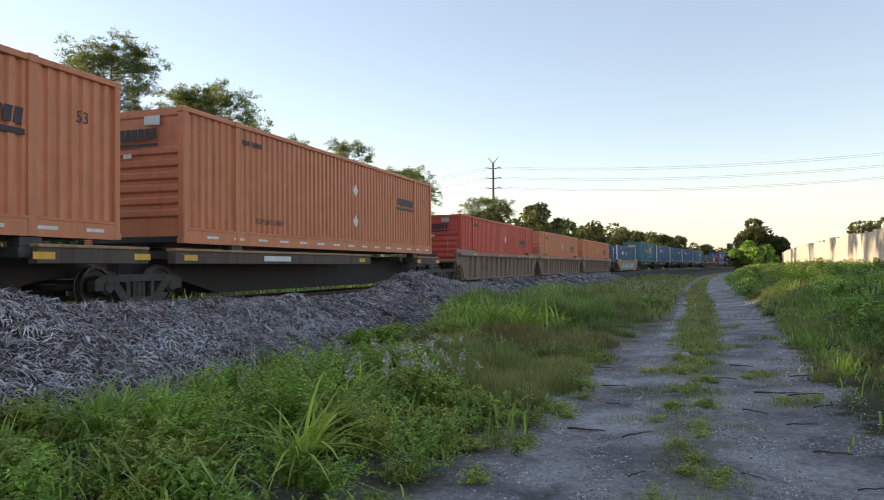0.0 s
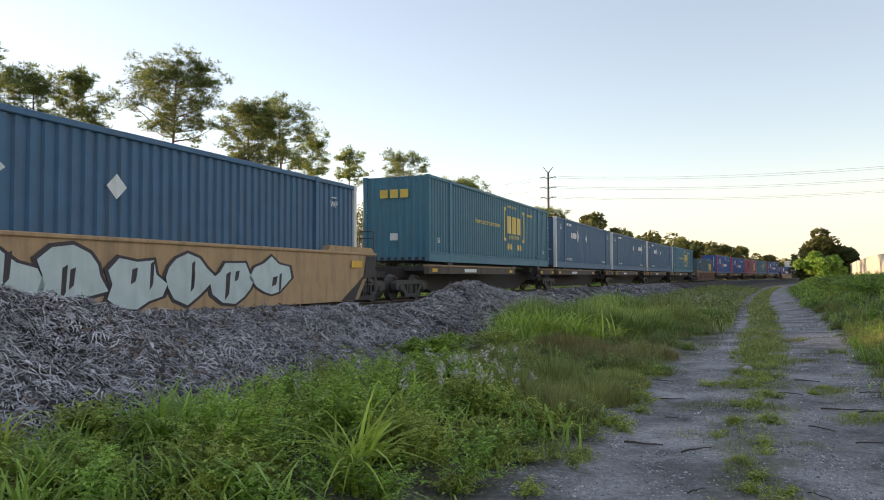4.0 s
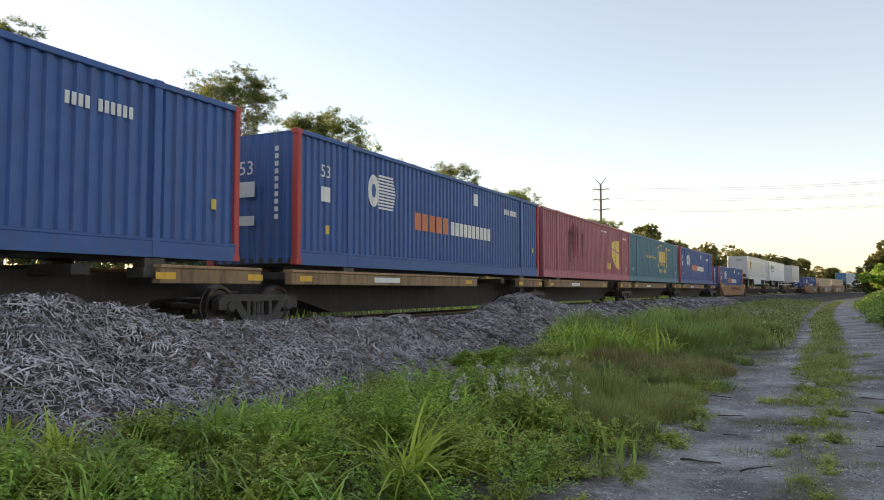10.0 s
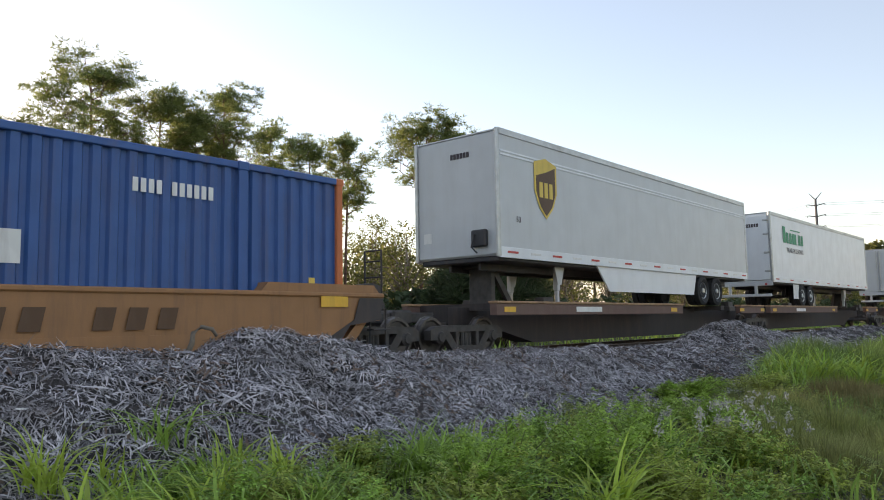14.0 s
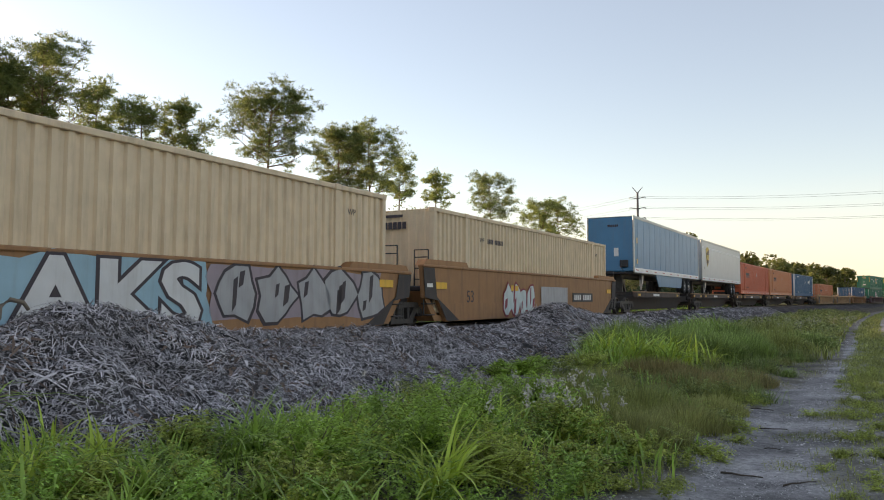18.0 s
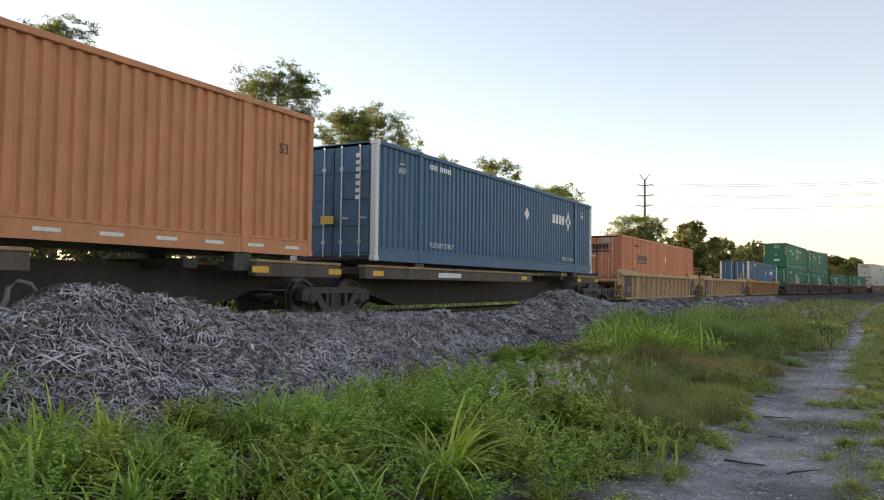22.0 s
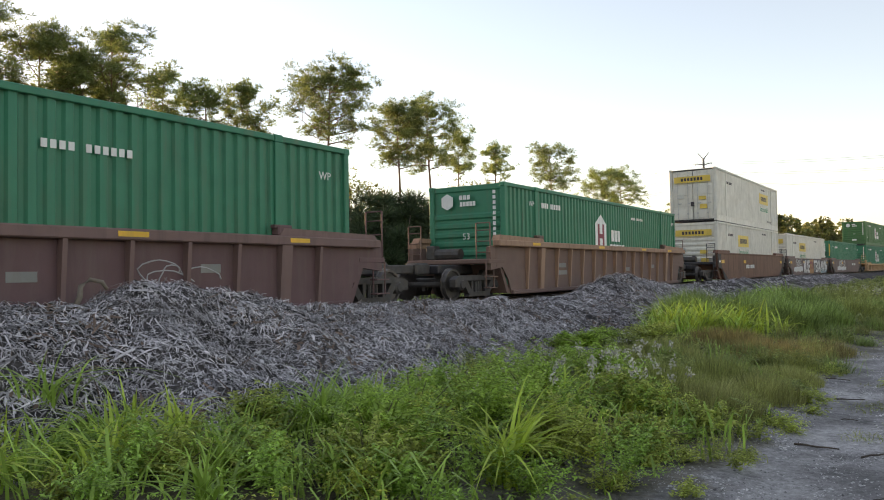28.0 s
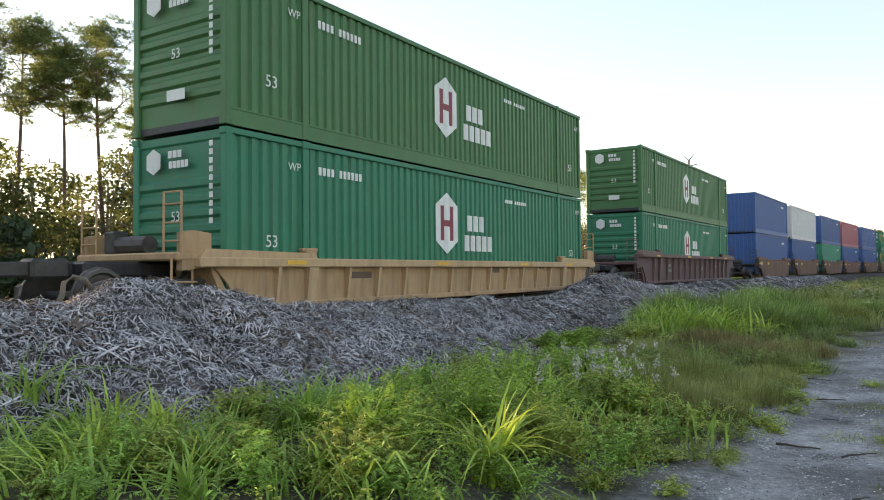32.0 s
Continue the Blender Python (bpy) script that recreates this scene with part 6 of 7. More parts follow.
# Extra understory trees added in the sun's path to keep flecks off the verge.
dr = np.random.default_rng(12)
for k in range(8):
    p = place(6 + 3.6 * k + dr.normal(0, 0.5), -26 - 3 * dr.random(), 0.1)
    broadleaf(p, 7.6 + 1.6 * dr.random(), 6.0, 290 + k, leaf=0.13, per=190, n_lobes=20, label="dense leafy tree under the pines, added to block low sun", name="scrub_tree", group="scrub under the pines", low=0.08)
for k in range(40):
    s, u = -14 + k * 5.0 + ur.normal(0, 1), -17 - ur.random() * 5
    p = place(s, u, 0.1)
    broadleaf(p, (2.2 + 1.5 * ur.random()) * (1.15 if s < 35 else 1.0), 5.5, 300 + k, leaf=0.26, per=95, n_lobes=9, trunk=False, mat=LEAF_DARK, label="dense dark green thicket", name="thicket", group="thickets behind the track", low=0.15)
shrub_r = np.random.default_rng(777)
shrub = thing("shrub", pose(*bearing(36.6, 38, 0.05)), "large dark bushy shrub with long narrow leaves", "bush")
tips = []
for k in range(300):
    a, b, c = shrub_r.random() * 2 * math.pi, shrub_r.random() ** 0.5, shrub_r.random()
    tall = 6.6 * (1 - 0.55 * b ** 2.2) * (0.86 + 0.14 * math.sin(3 * a + 1) * b)
    tips.append((3.3 * b * math.cos(a), 3.3 * b * math.sin(a), tall * (0.25 + 0.72 * c ** 0.6)))
stalks = Shape()
for k in range(0, 300, 6):
    stalks.tube(((tips[k][0] * 0.3, tips[k][1] * 0.3, 0), (tips[k][0] * 0.7, tips[k][1] * 0.7, tips[k][2] * 0.6), tips[k]), (0.05, 0.035, 0.015), 5)
part("stem", stalks.mesh("stem", True), BARK_GREY, shrub)
v, f = needles(tips, 0.4, 150, 0.5, 0.02, shrub_r)
part("foliage", mesh_of("foliage", v, f), LEAF_DARK, shrub)

# woods that follow the bend
for k in range(36):
    s = 128 + k * 7.0 + ur.normal(0, 2)
    h = float(np.interp(s, (128, 200, 270, 330, 400), (13, 14.5, 11.5, 8.5, 7.5))) * (0.8 + 0.35 * ur.random())
    broadleaf(place(s, -23 - 6 * ur.random(), 0.1), h, 8 + 3 * ur.random(), 400 + k, leaf=0.52, per=85, n_lobes=16, label="leafy tree in the woods along the bend", name="woodland_tree", group="woods along the bend", low=0.12)
broadleaf(place(131, 17.2, 0.6), 8.3, 8.4, 801, leaf=0.26, per=330, n_lobes=26, label="large round-crowned tree at the end of the fence", low=0.12)
broadleaf(place(122, 16.6, 1.0), 3.9, 6.5, 802, leaf=0.28, per=300, n_lobes=12, trunk=False, mat=WEED, label="bright green bush in front of the round tree", name="bush", low=0.1)
for k in range(9):
    broadleaf(place(150 + 9 * k, 15 + 5 * ur.random(), 0.8), 6 + 2 * ur.random(), 9, 820 + k, leaf=0.42, per=140, n_lobes=14, label="leafy tree beyond the fence", name="woodland_tree", group="woods beyond the fence", low=0.1)
for k in range(7):
    broadleaf(place(60 + 12 * k, 33 + 6 * ur.random(), 1.4), 6.5 + 2.5 * ur.random(), 8, 840 + k, leaf=0.34, per=140, n_lobes=14, label="leafy tree behind the white fence", name="woodland_tree", group="woods beyond the fence", low=0.15)

# ---- white panel fence on the bank ----
FENCE = material("white_fence_sheet", (0.52, 0.475, 0.40), rough=0.5, vary=0.06, scale=1.2, dirt=(0.35, 0.28, 0.2), dirt_amount=0.4, dirt_scale=1.0, streak=True, per_object=0.16)
fence = thing("panel_fence", lie(40, 21.0, 1.3), "long white sheet-metal fence with uneven panel tops", "fence")
fr = np.random.default_rng(5)
fence_inverse = fence.matrix_basis.inverted()
for k in range(46):
    s = 30 + k * 2.45
    h = 2.1 + 0.2 * fr.random()
    me = shared(f"fence_panel|{int(h * 10)}", lambda sh: sh.prism([(x, y + d) for y in np.arange(-1.2, 1.1, 0.3) for x, d in ((-0.02, 0), (0.03, 0.05), (0.03, 0.2), (-0.02, 0.25))] + [(-0.02, 1.2), (-0.035, 1.2), (-0.035, -1.2)], 0, h, "z"))
    p = part("panel", me, FENCE, fence)
    p.matrix_parent_inverse = fence_inverse
    p.matrix_basis = lie(s, 21.0 + fr.normal(0, 0.03), 1.15 + fr.normal(0, 0.06), 180)
    q = part("post", shared("fence_post", lambda sh: sh.box(-0.08, 0.08, -0.07, 0.07, 0, 2.3)), FENCE, fence)
    q.matrix_parent_inverse = fence_inverse
    q.matrix_basis = lie(s + 1.22, 21.12, 1.1)

# ---- power line ----
POLE = material("weathered_pole_steel", (0.16, 0.14, 0.13), rough=0.7, vary=0.15, metal=0.2)
WIRE = material("bare_wire", (0.25, 0.25, 0.26), rough=0.5, metal=0.6)


def power_pole(at, turn, height):
    ob = thing("power_pole", pose(at[0], at[1], 0, 0, 0, turn), "tall steel power pole with three pairs of arms", "power pole", "poles of the power line")
    part("mast", shared("mast", lambda sh: sh.tube(((0, 0, 0), (0, 0, height - 1.4)), (0.45, 0.24), 10), True), POLE, ob)
    for k in (-1, 1):
        part("top_horn", shared(f"top_horn|{k}", lambda sh: sh.tube(((0, 0, height - 1.6), (k * 1.3, 0, height)), (0.14, 0.07), 6)), POLE, ob)
        for z in (2.6, 5.2, 7.8):
            arm = part("arm", shared(f"arm|{k}", lambda sh: sh.tube(((0, 0, 0), (k * 1.9, 0, 0.35)), (0.14, 0.07), 6)), POLE, ob, (0, 0, height - z - 0.35))
            part("insulator", shared("insulator", lambda sh: sh.wheel(-0.12, 0.12, 0, 0, ((0, 0.12), (0.5, 0.2), (1, 0.12)), 8)), GALV, arm, (k * 1.9, 0, 0.1))
    return ob


POLES = ((-190.0, 262.0), (-43.0, 186.0), (72.0, 180.0), (190.0, 174.0))
for k, p in enumerate(POLES):
    power_pole(p, 5 if k else 30, 29.9)
for a, b in zip(POLES, POLES[1:]):
    for k in (-1.9, 1.9):
        for z in (2.6, 5.2, 7.8):
            pts = []
            for t in np.linspace(0, 1, 15):
                pts.append((a[0] + (b[0] - a[0]) * t, a[1] + (b[1] - a[1]) * t + k, 29.9 - z - 2.6 * 4 * t * (1 - t)))
            sh = Shape().tube(pts, 0.022, 4)
            alone("power_wire", sh.mesh("power_wire"), WIRE, Matrix(), "thin overhead power wire", "wire", "wires of the power line")
# ---- sampling helpers for scattered things ----


def places(s, u, z):
    """place() for arrays."""
    q = (s - BEND_FROM) / 10
    w = 10 * np.logaddexp(0, q)
    th = w / BEND_R
    return np.stack([TRACK_X + BEND_R * (1 - np.cos(th)) + u * np.cos(th), s - w + BEND_R * np.sin(th) - u * np.sin(th), z], 1)


def sampler(fn, s_range, u_range, ds, du):
    """fn tabulated on a grid over the ranges, read off between the grid's points for arrays s, u."""
    ss, uu = np.arange(s_range[0], s_range[1] + ds, ds), np.arange(u_range[0], u_range[1] + du, du)
    table = np.array([[fn(a, b) for b in uu] for a in ss])

    def read(s, u):
        i, j = (s - ss[0]) / ds, (u - uu[0]) / du
        i0, j0 = np.clip(i.astype(int), 0, len(ss) - 2), np.clip(j.astype(int), 0, len(uu) - 2)
        a, b = np.clip(i - i0, 0, 1), np.clip(j - j0, 0, 1)
        return table[i0, j0] * (1 - a) * (1 - b) + table[i0 + 1, j0] * a * (1 - b) + table[i0, j0 + 1] * (1 - a) * b + table[i0 + 1, j0 + 1] * a * b
    return read


def scatter(n, r, s_range, u_range, keep):
    """n places where keep(s, u) allows, with the ground's height and the allowance there."""
    ds, du = max(0.12, (s_range[1] - s_range[0]) / 110), max(0.1, (u_range[1] - u_range[0]) / 60)
    allow, height = sampler(keep, s_range, u_range, ds, du), sampler(ground_z, s_range, u_range, ds, du)
    s, u = np.empty(0), np.empty(0)
    while len(s) < n:
        a = s_range[0] + (s_range[1] - s_range[0]) * r.random(2 * n)
        b = u_range[0] + (u_range[1] - u_range[0]) * r.random(2 * n)
        ok = r.random(2 * n) < allow(a, b)
        s, u = np.concatenate([s, a[ok]]), np.concatenate([u, b[ok]])
    s, u = s[:n], u[:n]
    return s, u, height(s, u), allow(s, u)


MOUND = sampler(lambda s, u: max(0.0, 0.5 + lumps(s * 1.3, u * 1.3, 17)), (-6, 132), (-17, 22), 0.4, 0.25)

# ---- heaps of wood chips along the track ----


def chip_field(n, r, s_range, u_range, size, wide=1.0, flat=0.22, keep=lambda a, b: 1.0):
    """Splinters of wood, thin and pointed, lying along the slope of the heap, neighbours mostly the same way."""
    s, u, z, _ = scatter(n, r, s_range, u_range, keep)
    height = sampler(ground_z, (s_range[0] - 0.3, s_range[1] + 0.3), (u_range[0] - 0.2, u_range[1] + 0.2), 0.16, 0.1)
    up_s, up_u = (height(s + 0.1, u) - height(s - 0.1, u)) / 0.2, (height(s, u + 0.1) - height(s, u - 0.1)) / 0.2
    c = places(s, u, z + 0.005 + 0.05 * r.random(n) ** 1.5)
    a = 2.6 * np.sin(1.9 * s + 1.3 * np.sin(2.3 * u)) * np.sin(2.1 * u + 0.7 * s) + r.normal(0, 1.2, n)
    tilt = r.normal(0, flat, n)
    d = np.stack([np.cos(a), np.sin(a), np.cos(a) * up_u + np.sin(a) * up_s + tilt], 1)
    d /= np.linalg.norm(d, axis=1, keepdims=True)
    normal = np.stack([-up_u + r.normal(0, 0.3, n), -up_s + r.normal(0, 0.3, n), np.ones(n)], 1)
    w = np.cross(d, normal)
    w /= np.linalg.norm(w, axis=1, keepdims=True)
    h = np.cross(w, d)
    l = (size * (0.3 + 1.3 * r.random(n) ** 1.8))[:, None]
    b = (0.005 + 0.011 * r.random(n) ** 2)[:, None] * (size / 0.1) * wide
    t = (0.004 + 0.007 * r.random(n))[:, None] * (size / 0.1)
    bow = h * (r.normal(0, 0.13, n)[:, None] * l)
    v = np.stack([c - d * l - w * b * 0.6 + bow, c - d * l + w * b * 0.6 + bow, c + d * l + bow, c - d * l * 0.2 - w * b + h * t * 2, c - d * l * 0.2 + w * b + h * t * 2], 1).reshape(-1, 3)
    k = np.arange(n)[:, None] * 5
    return v, np.concatenate([k + [0, 1, 4], k + [0, 4, 3], k + [3, 4, 2]])


cr = np.random.default_rng(21)
for n, sr, ur_, size, wide, flat in ((46000, (-3, 14), (2.3, 5.9), 0.078, 1.0, 0.34), (40000, (-2, 13), (2.4, 5.9), 0.05, 1.1, 0.36), (3000, (-2, 13), (2.4, 5.7), 0.14, 0.75, 0.2), (150, (-2, 15), (2.5, 5.4), 0.18, 1.0, 0.12), (9000, (8.5, 16), (5.4, 7.1), 0.07, 1.0, 0.2), (24000, (13, 30), (2.3, 5.6), 0.105, 1.1, 0.24), (10000, (30, 75), (2.2, 5.2), 0.17, 1.2, 0.25)):
    v, f = chip_field(n, cr, sr, ur_, size, wide, flat)
    alone("wood_chips", mesh_of("wood_chips", v, f), CHIP, Matrix(), "heaped grey weathered wood chips beside the track", "wood chips", kind="stuff")
for n, size, tint in ((1800, 0.07, material("pale_wood_chips", (0.5, 0.48, 0.47), rough=0.8, vary=0.2, per_island=0.3)), (6000, 0.09, material("brown_bark_chips", (0.16, 0.11, 0.085), rough=0.9, vary=0.3, per_island=0.4))):
    v, f = chip_field(n, cr, (-2, 26), (2.4, 5.8), size, 1.5, 0.25, lambda a, b: max(0.08, min(1.0, 0.3 + 2.5 * lumps(a * 0.8, b * 0.8, 51))))
    alone("wood_chips", mesh_of("wood_chips", v, f), tint, Matrix(), "paler and browner splinters among the grey wood chips", "wood chips", kind="stuff")

# ---- grass and weeds ----


def blades(n, r, s_range, u_range, height, width, keep, droop=0.5, ground_lift=0.0):
    """Curved grass blades of three joints, where keep(s, u) allows."""
    s, u, z, allowed = scatter(n, r, s_range, u_range, keep)
    p = places(s, u, z + ground_lift)
    h = height * (0.35 + 0.7 * r.random(n)) * (0.5 + 0.5 * allowed) * (0.55 + 0.9 * MOUND(s, u))
    a = r.random(n) * 2 * math.pi
    out = np.stack([np.cos(a), np.sin(a), 0 * a], 1)
    side = np.stack([-np.sin(a), np.cos(a), 0 * a], 1) * (width * (0.6 + 0.8 * r.random(n)))[:, None]
    lean = (droop * (0.2 + r.random(n)))[:, None]
    up = np.array((0, 0, 1.0))
    hh = h[:, None]
    b = p[:, :3]
    m1 = b + up * hh * 0.45 + out * hh * lean * 0.15
    m2 = b + up * hh * 0.8 + out * hh * lean * 0.5
    tip = b + up * hh * (1.0 - 0.35 * lean) + out * hh * lean * 1.0
    v = np.stack([b - side, b + side, m1 + side, m1 - side, m2 + side * 0.7, m2 - side * 0.7, tip], 1).reshape(-1, 3)
    k = np.arange(n)[:, None] * 7
    f = np.concatenate([k + [0, 1, 2], k + [0, 2, 3], k + [3, 2, 4], k + [3, 4, 5], k + [5, 4, 6]])
    return v, f


def patch(s, u, seed, scale, cut):
    return max(0.0, min(1.0, (lumps(s * scale, u * scale, seed) - cut) * 4))


def left_verge(s, u):
    edge = lane_lines(s)[0] - 0.1 + 0.5 * lumps(s * 0.7, 1.7, 8) + 0.3 * lumps(s * 2.1, 4.4, 8)
    inner = 5.5 + 0.35 * (step(4, 7, s) - step(14, 20, s)) + 0.75 * (step(9, 11, s) - step(14.5, 17, s)) + 0.45 * lumps(s * 0.6, 3.1, 9) + 0.9 * (step(8.5, 10, s) - step(12.5, 14.5, s)) * lumps(s * 1.5, 0, 44)
    return step(inner, inner + 0.5, u) * (1 - step(edge - 0.6, edge + 0.22, u)) * (0.3 + 0.7 * patch(s, u, 10, 0.9, -0.2))


def wisps(s, u):
    return left_verge(s, u) * (0.15 + 0.85 * patch(s, u, 41, 0.7, -0.05))


def lane_middle(s, u):
    a, b, c, d = lane_lines(s)
    b, c = b + 0.12 * lumps(s * 1.4, 0, 12), c + 0.15 * lumps(s * 1.2, 5, 12)
    return step(b - 0.1, b + 0.12, u) * (1 - step(c - 0.12, c + 0.1, u)) * (0.08 + 0.92 * patch(s, u, 13, 1.6, -0.12 - 0.15 * step(10, 15, s)))


def lane_stray(s, u):
    a, b, c, d = lane_lines(s)
    return patch(s, u, 19, 1.1, 0.28) if a < u < d else 0.0


def lane_edge(s, u):
    return patch(s, u, 27, 1.2, -0.25) if -0.75 < u - lane_lines(s)[0] < 0.35 else 0.0


def right_bank(s, u):
    return step(-0.5, 0.9, u - lane_lines(s)[3] + 0.4 * lumps(s * 0.9, 0, 14)) * (0.45 + 0.55 * patch(s, u, 15, 0.7, -0.3))


def far_side(s, u):
    return 0.4 + 0.6 * patch(s, u, 16, 0.5, -0.2)


def far_clump(s, u):
    d = ((s - 16.5) / 3.2) ** 2 + ((u - 7.0) / 1.0) ** 2
    e = ((s - 24) / 5.0) ** 2 + ((u - 7.2) / 1.3) ** 2
    return max(0.0, 1 - min(d, e))


gr = np.random.default_rng(31)
OLIVEGRASS = material("olive_low_grass", (0.32, 0.35, 0.105), rough=0.6, vary=0.35, scale=0.9, per_island=0.4, see_through=0.35)
WISP = material("wispy_grass", (0.34, 0.345, 0.12), rough=0.7, vary=0.25, scale=0.9, per_island=0.35, see_through=0.35)
for name, mat, n, sr, ur_, h, w, keep, droop, label in (
        ("grass", BLADE, 900, (1.5, 8.5), (5.4, 9.8), 0.40, 0.010, left_verge, 1.2, "lush green grass at the edge of the lane"),
        ("grass", BLADE_DULL, 2600, (7, 24), (5.2, 9.8), 0.22, 0.006, left_verge, 1.0, "dull green grass beside the lane"),
        ("wispy_grass", WISP, 7000, (6, 26), (5.6, 10.8), 0.18, 0.003, wisps, 1.0, "soft wispy brownish grass beside the lane"),
        ("grass", BLADE, 2200, (13, 32), (5.2, 9), 0.9, 0.012, far_clump, 1.2, "tall green grass clumps beside the wood chips"),
        ("grass", OLIVEGRASS, 9000, (22, 90), (5.0, 11), 0.40, 0.016, left_verge, 0.9, "dull green grass along the lane"),
        ("grass", OLIVEGRASS, 3200, (3, 30), (10.6, 12.4), 0.08, 0.004, lane_middle, 1.0, "low grass on the hump of the lane"),
        ("grass", OLIVEGRASS, 1800, (3, 22), (9.0, 13.2), 0.06, 0.003, lane_stray, 1.0, "stray grass in the gravel lane"),
        ("grass", OLIVEGRASS, 6500, (26, 110), (10.6, 13.2), 0.16, 0.014, lane_middle, 0.9, "low grass on the hump of the lane"),
        ("grass", BLADE, 9000, (5, 40), (12.4, 20), 0.34, 0.009, right_bank, 1.0, "tall green grass on the bank"),
        ("grass", BLADE, 6000, (40, 130), (12.6, 21), 0.45, 0.034, right_bank, 0.8, "tall green grass on the bank"),
        ("grass", BLADE, 4000, (5, 120), (-16, -3.4), 0.5, 0.035, far_side, 0.7, "sunlit grass behind the track")):
    v, f = blades(n, gr, sr, ur_, h, w, keep, droop)
    alone(name, mesh_of("grass", v, f), mat, Matrix(), label, "grass", kind="stuff")


def sky_leaves(centres, size, r, droop=0.35):
    """Pointed leaves spread roughly level round their stalks, so that tops catch the sky and the inside stays dark."""
    n = len(centres)
    a = r.random(n) * 2 * math.pi
    d = np.stack([np.cos(a), np.sin(a), r.normal(0.05, droop, n)], 1)
    d /= np.linalg.norm(d, axis=1, keepdims=True)
    e = np.cross(d, np.stack([r.normal(0, droop, n), r.normal(0, droop, n), np.ones(n)], 1))
    e /= np.linalg.norm(e, axis=1, keepdims=True)
    s = size * (0.55 + 0.9 * r.random((n, 1)))
    mid = centres + d * s * 0.9
    v = np.stack([centres, mid + e * s * 0.42 + np.array((0, 0, 0.12)) * s, centres + d * s * 2 - np.array((0, 0, 0.25)) * s, mid - e * s * 0.42 + np.array((0, 0, 0.12)) * s], 1).reshape(-1, 3)
    return v, np.arange(n * 4).reshape(n, 4)


def sprays(roots, r, height, radius, stems, whorls, per, leaf):
    """Leafy plants: arching stems from each root, with whorls of leaves along their upper part."""
    n = len(roots)
    root = np.repeat(roots, stems, axis=0)
    size = np.repeat(0.6 + 0.7 * r.random(n), stems)
    m = n * stems
    a, lean = r.random(m) * 2 * math.pi, r.random(m) ** 0.6
    tall = height * size * (0.6 + 0.5 * r.random(m)) * (1 - 0.5 * lean ** 2)
    reach = radius * size * lean * (0.7 + 0.5 * r.random(m))
    t = np.tile(np.linspace(0.4, 1.0, whorls), m)
    k = np.repeat(np.arange(m), whorls)
    c = root[k] + np.stack([np.cos(a[k]) * reach[k] * t ** 1.3, np.sin(a[k]) * reach[k] * t ** 1.3, tall[k] * (1.25 * t - 0.25 * t * t)], 1) + r.normal(0, 0.012, (m * whorls, 3))
    c = np.repeat(c, per, axis=0) + r.normal(0, leaf * 0.5, (m * whorls * per, 3))
    return sky_leaves(c, leaf, r)


def fuzz(x, y, radius, height, count, width, mat, r, label):
    """A soft mound of fine grass, tallest in the middle, its blades leaning outwards."""
    a, q = r.random(count) * 2 * math.pi, r.random(count) ** 0.5
    px, py = x + np.cos(a) * q * radius, y + np.sin(a) * q * radius
    gz = ground_z(y, x - along(y)[0])
    b = np.stack([px, py, np.full(count, gz - 0.03)], 1)
    h = (height * (1 - 0.55 * q ** 2) * (0.45 + 0.65 * r.random(count)))[:, None]
    wander = a + r.normal(0, 0.9, count)
    out = np.stack([np.cos(wander), np.sin(wander), 0 * a], 1)
    side = np.stack([-np.sin(wander), np.cos(wander), 0 * a], 1) * width
    lean = (0.15 + 0.75 * q * r.random(count))[:, None]
    up = np.array((0, 0, 1.0))
    m1 = b + up * h * 0.55 + out * h * lean * 0.3
    tip = b + up * h * (1 - 0.3 * lean) + out * h * lean * 1.1
    v = np.stack([b - side, b + side, m1 + side, m1 - side, tip], 1).reshape(-1, 3)
    k = np.arange(count)[:, None] * 5
    alone("grass_mound", mesh_of("grass_mound", v, np.concatenate([k + [0, 1, 2], k + [0, 2, 3], k + [3, 2, 4]])), mat, Matrix(), label, "grass", "soft grass mounds beside the lane")


def tuft(x, y, count, height, width, r, spread_by=0.06, mat=None):
    """A clump of long arching blades from one root."""
    v, f = [], []
    zs = ground_z(y, x - TRACK_X)
    for k in range(count):
        a = r.random() * 2 * math.pi
        h = height * (0.55 + 0.6 * r.random())
        out = Vector((math.cos(a), math.sin(a), 0))
        side = Vector((-math.sin(a), math.cos(a), 0))
        lean = 0.3 + 1.0 * r.random()
        root = Vector((r.normal(0, spread_by), r.normal(0, spread_by), -0.02))
        i = len(v)
        for j in range(7):
            t = j / 6
            w = width * (0.7 + 0.6 * t if t < 0.35 else 0.91 * (1 - t) / 0.65 + 0.02) * (0.7 + 0.6 * ((k * 7) % 5) / 5)
            p = root + out * (h * lean * t ** 1.7) + Vector((0, 0, h * (t - 0.62 * lean * t ** 2.6)))
            v += [p - side * w + Vector((0, 0, w * 0.5)), p, p + side * w + Vector((0, 0, w * 0.5))]
        for j in range(6):
            q = i + j * 3
            f += [(q, q + 1, q + 4, q + 3), (q + 1, q + 2, q + 5, q + 4)]
    me = mesh_of("grass_tuft", np.array([tuple(p) for p in v]), np.array(f))
    return alone("grass_tuft", me, mat or BLADE, pose(x, y, zs), "arching tuft of long bright green grass blades", "grass", "grass tufts beside the lane")


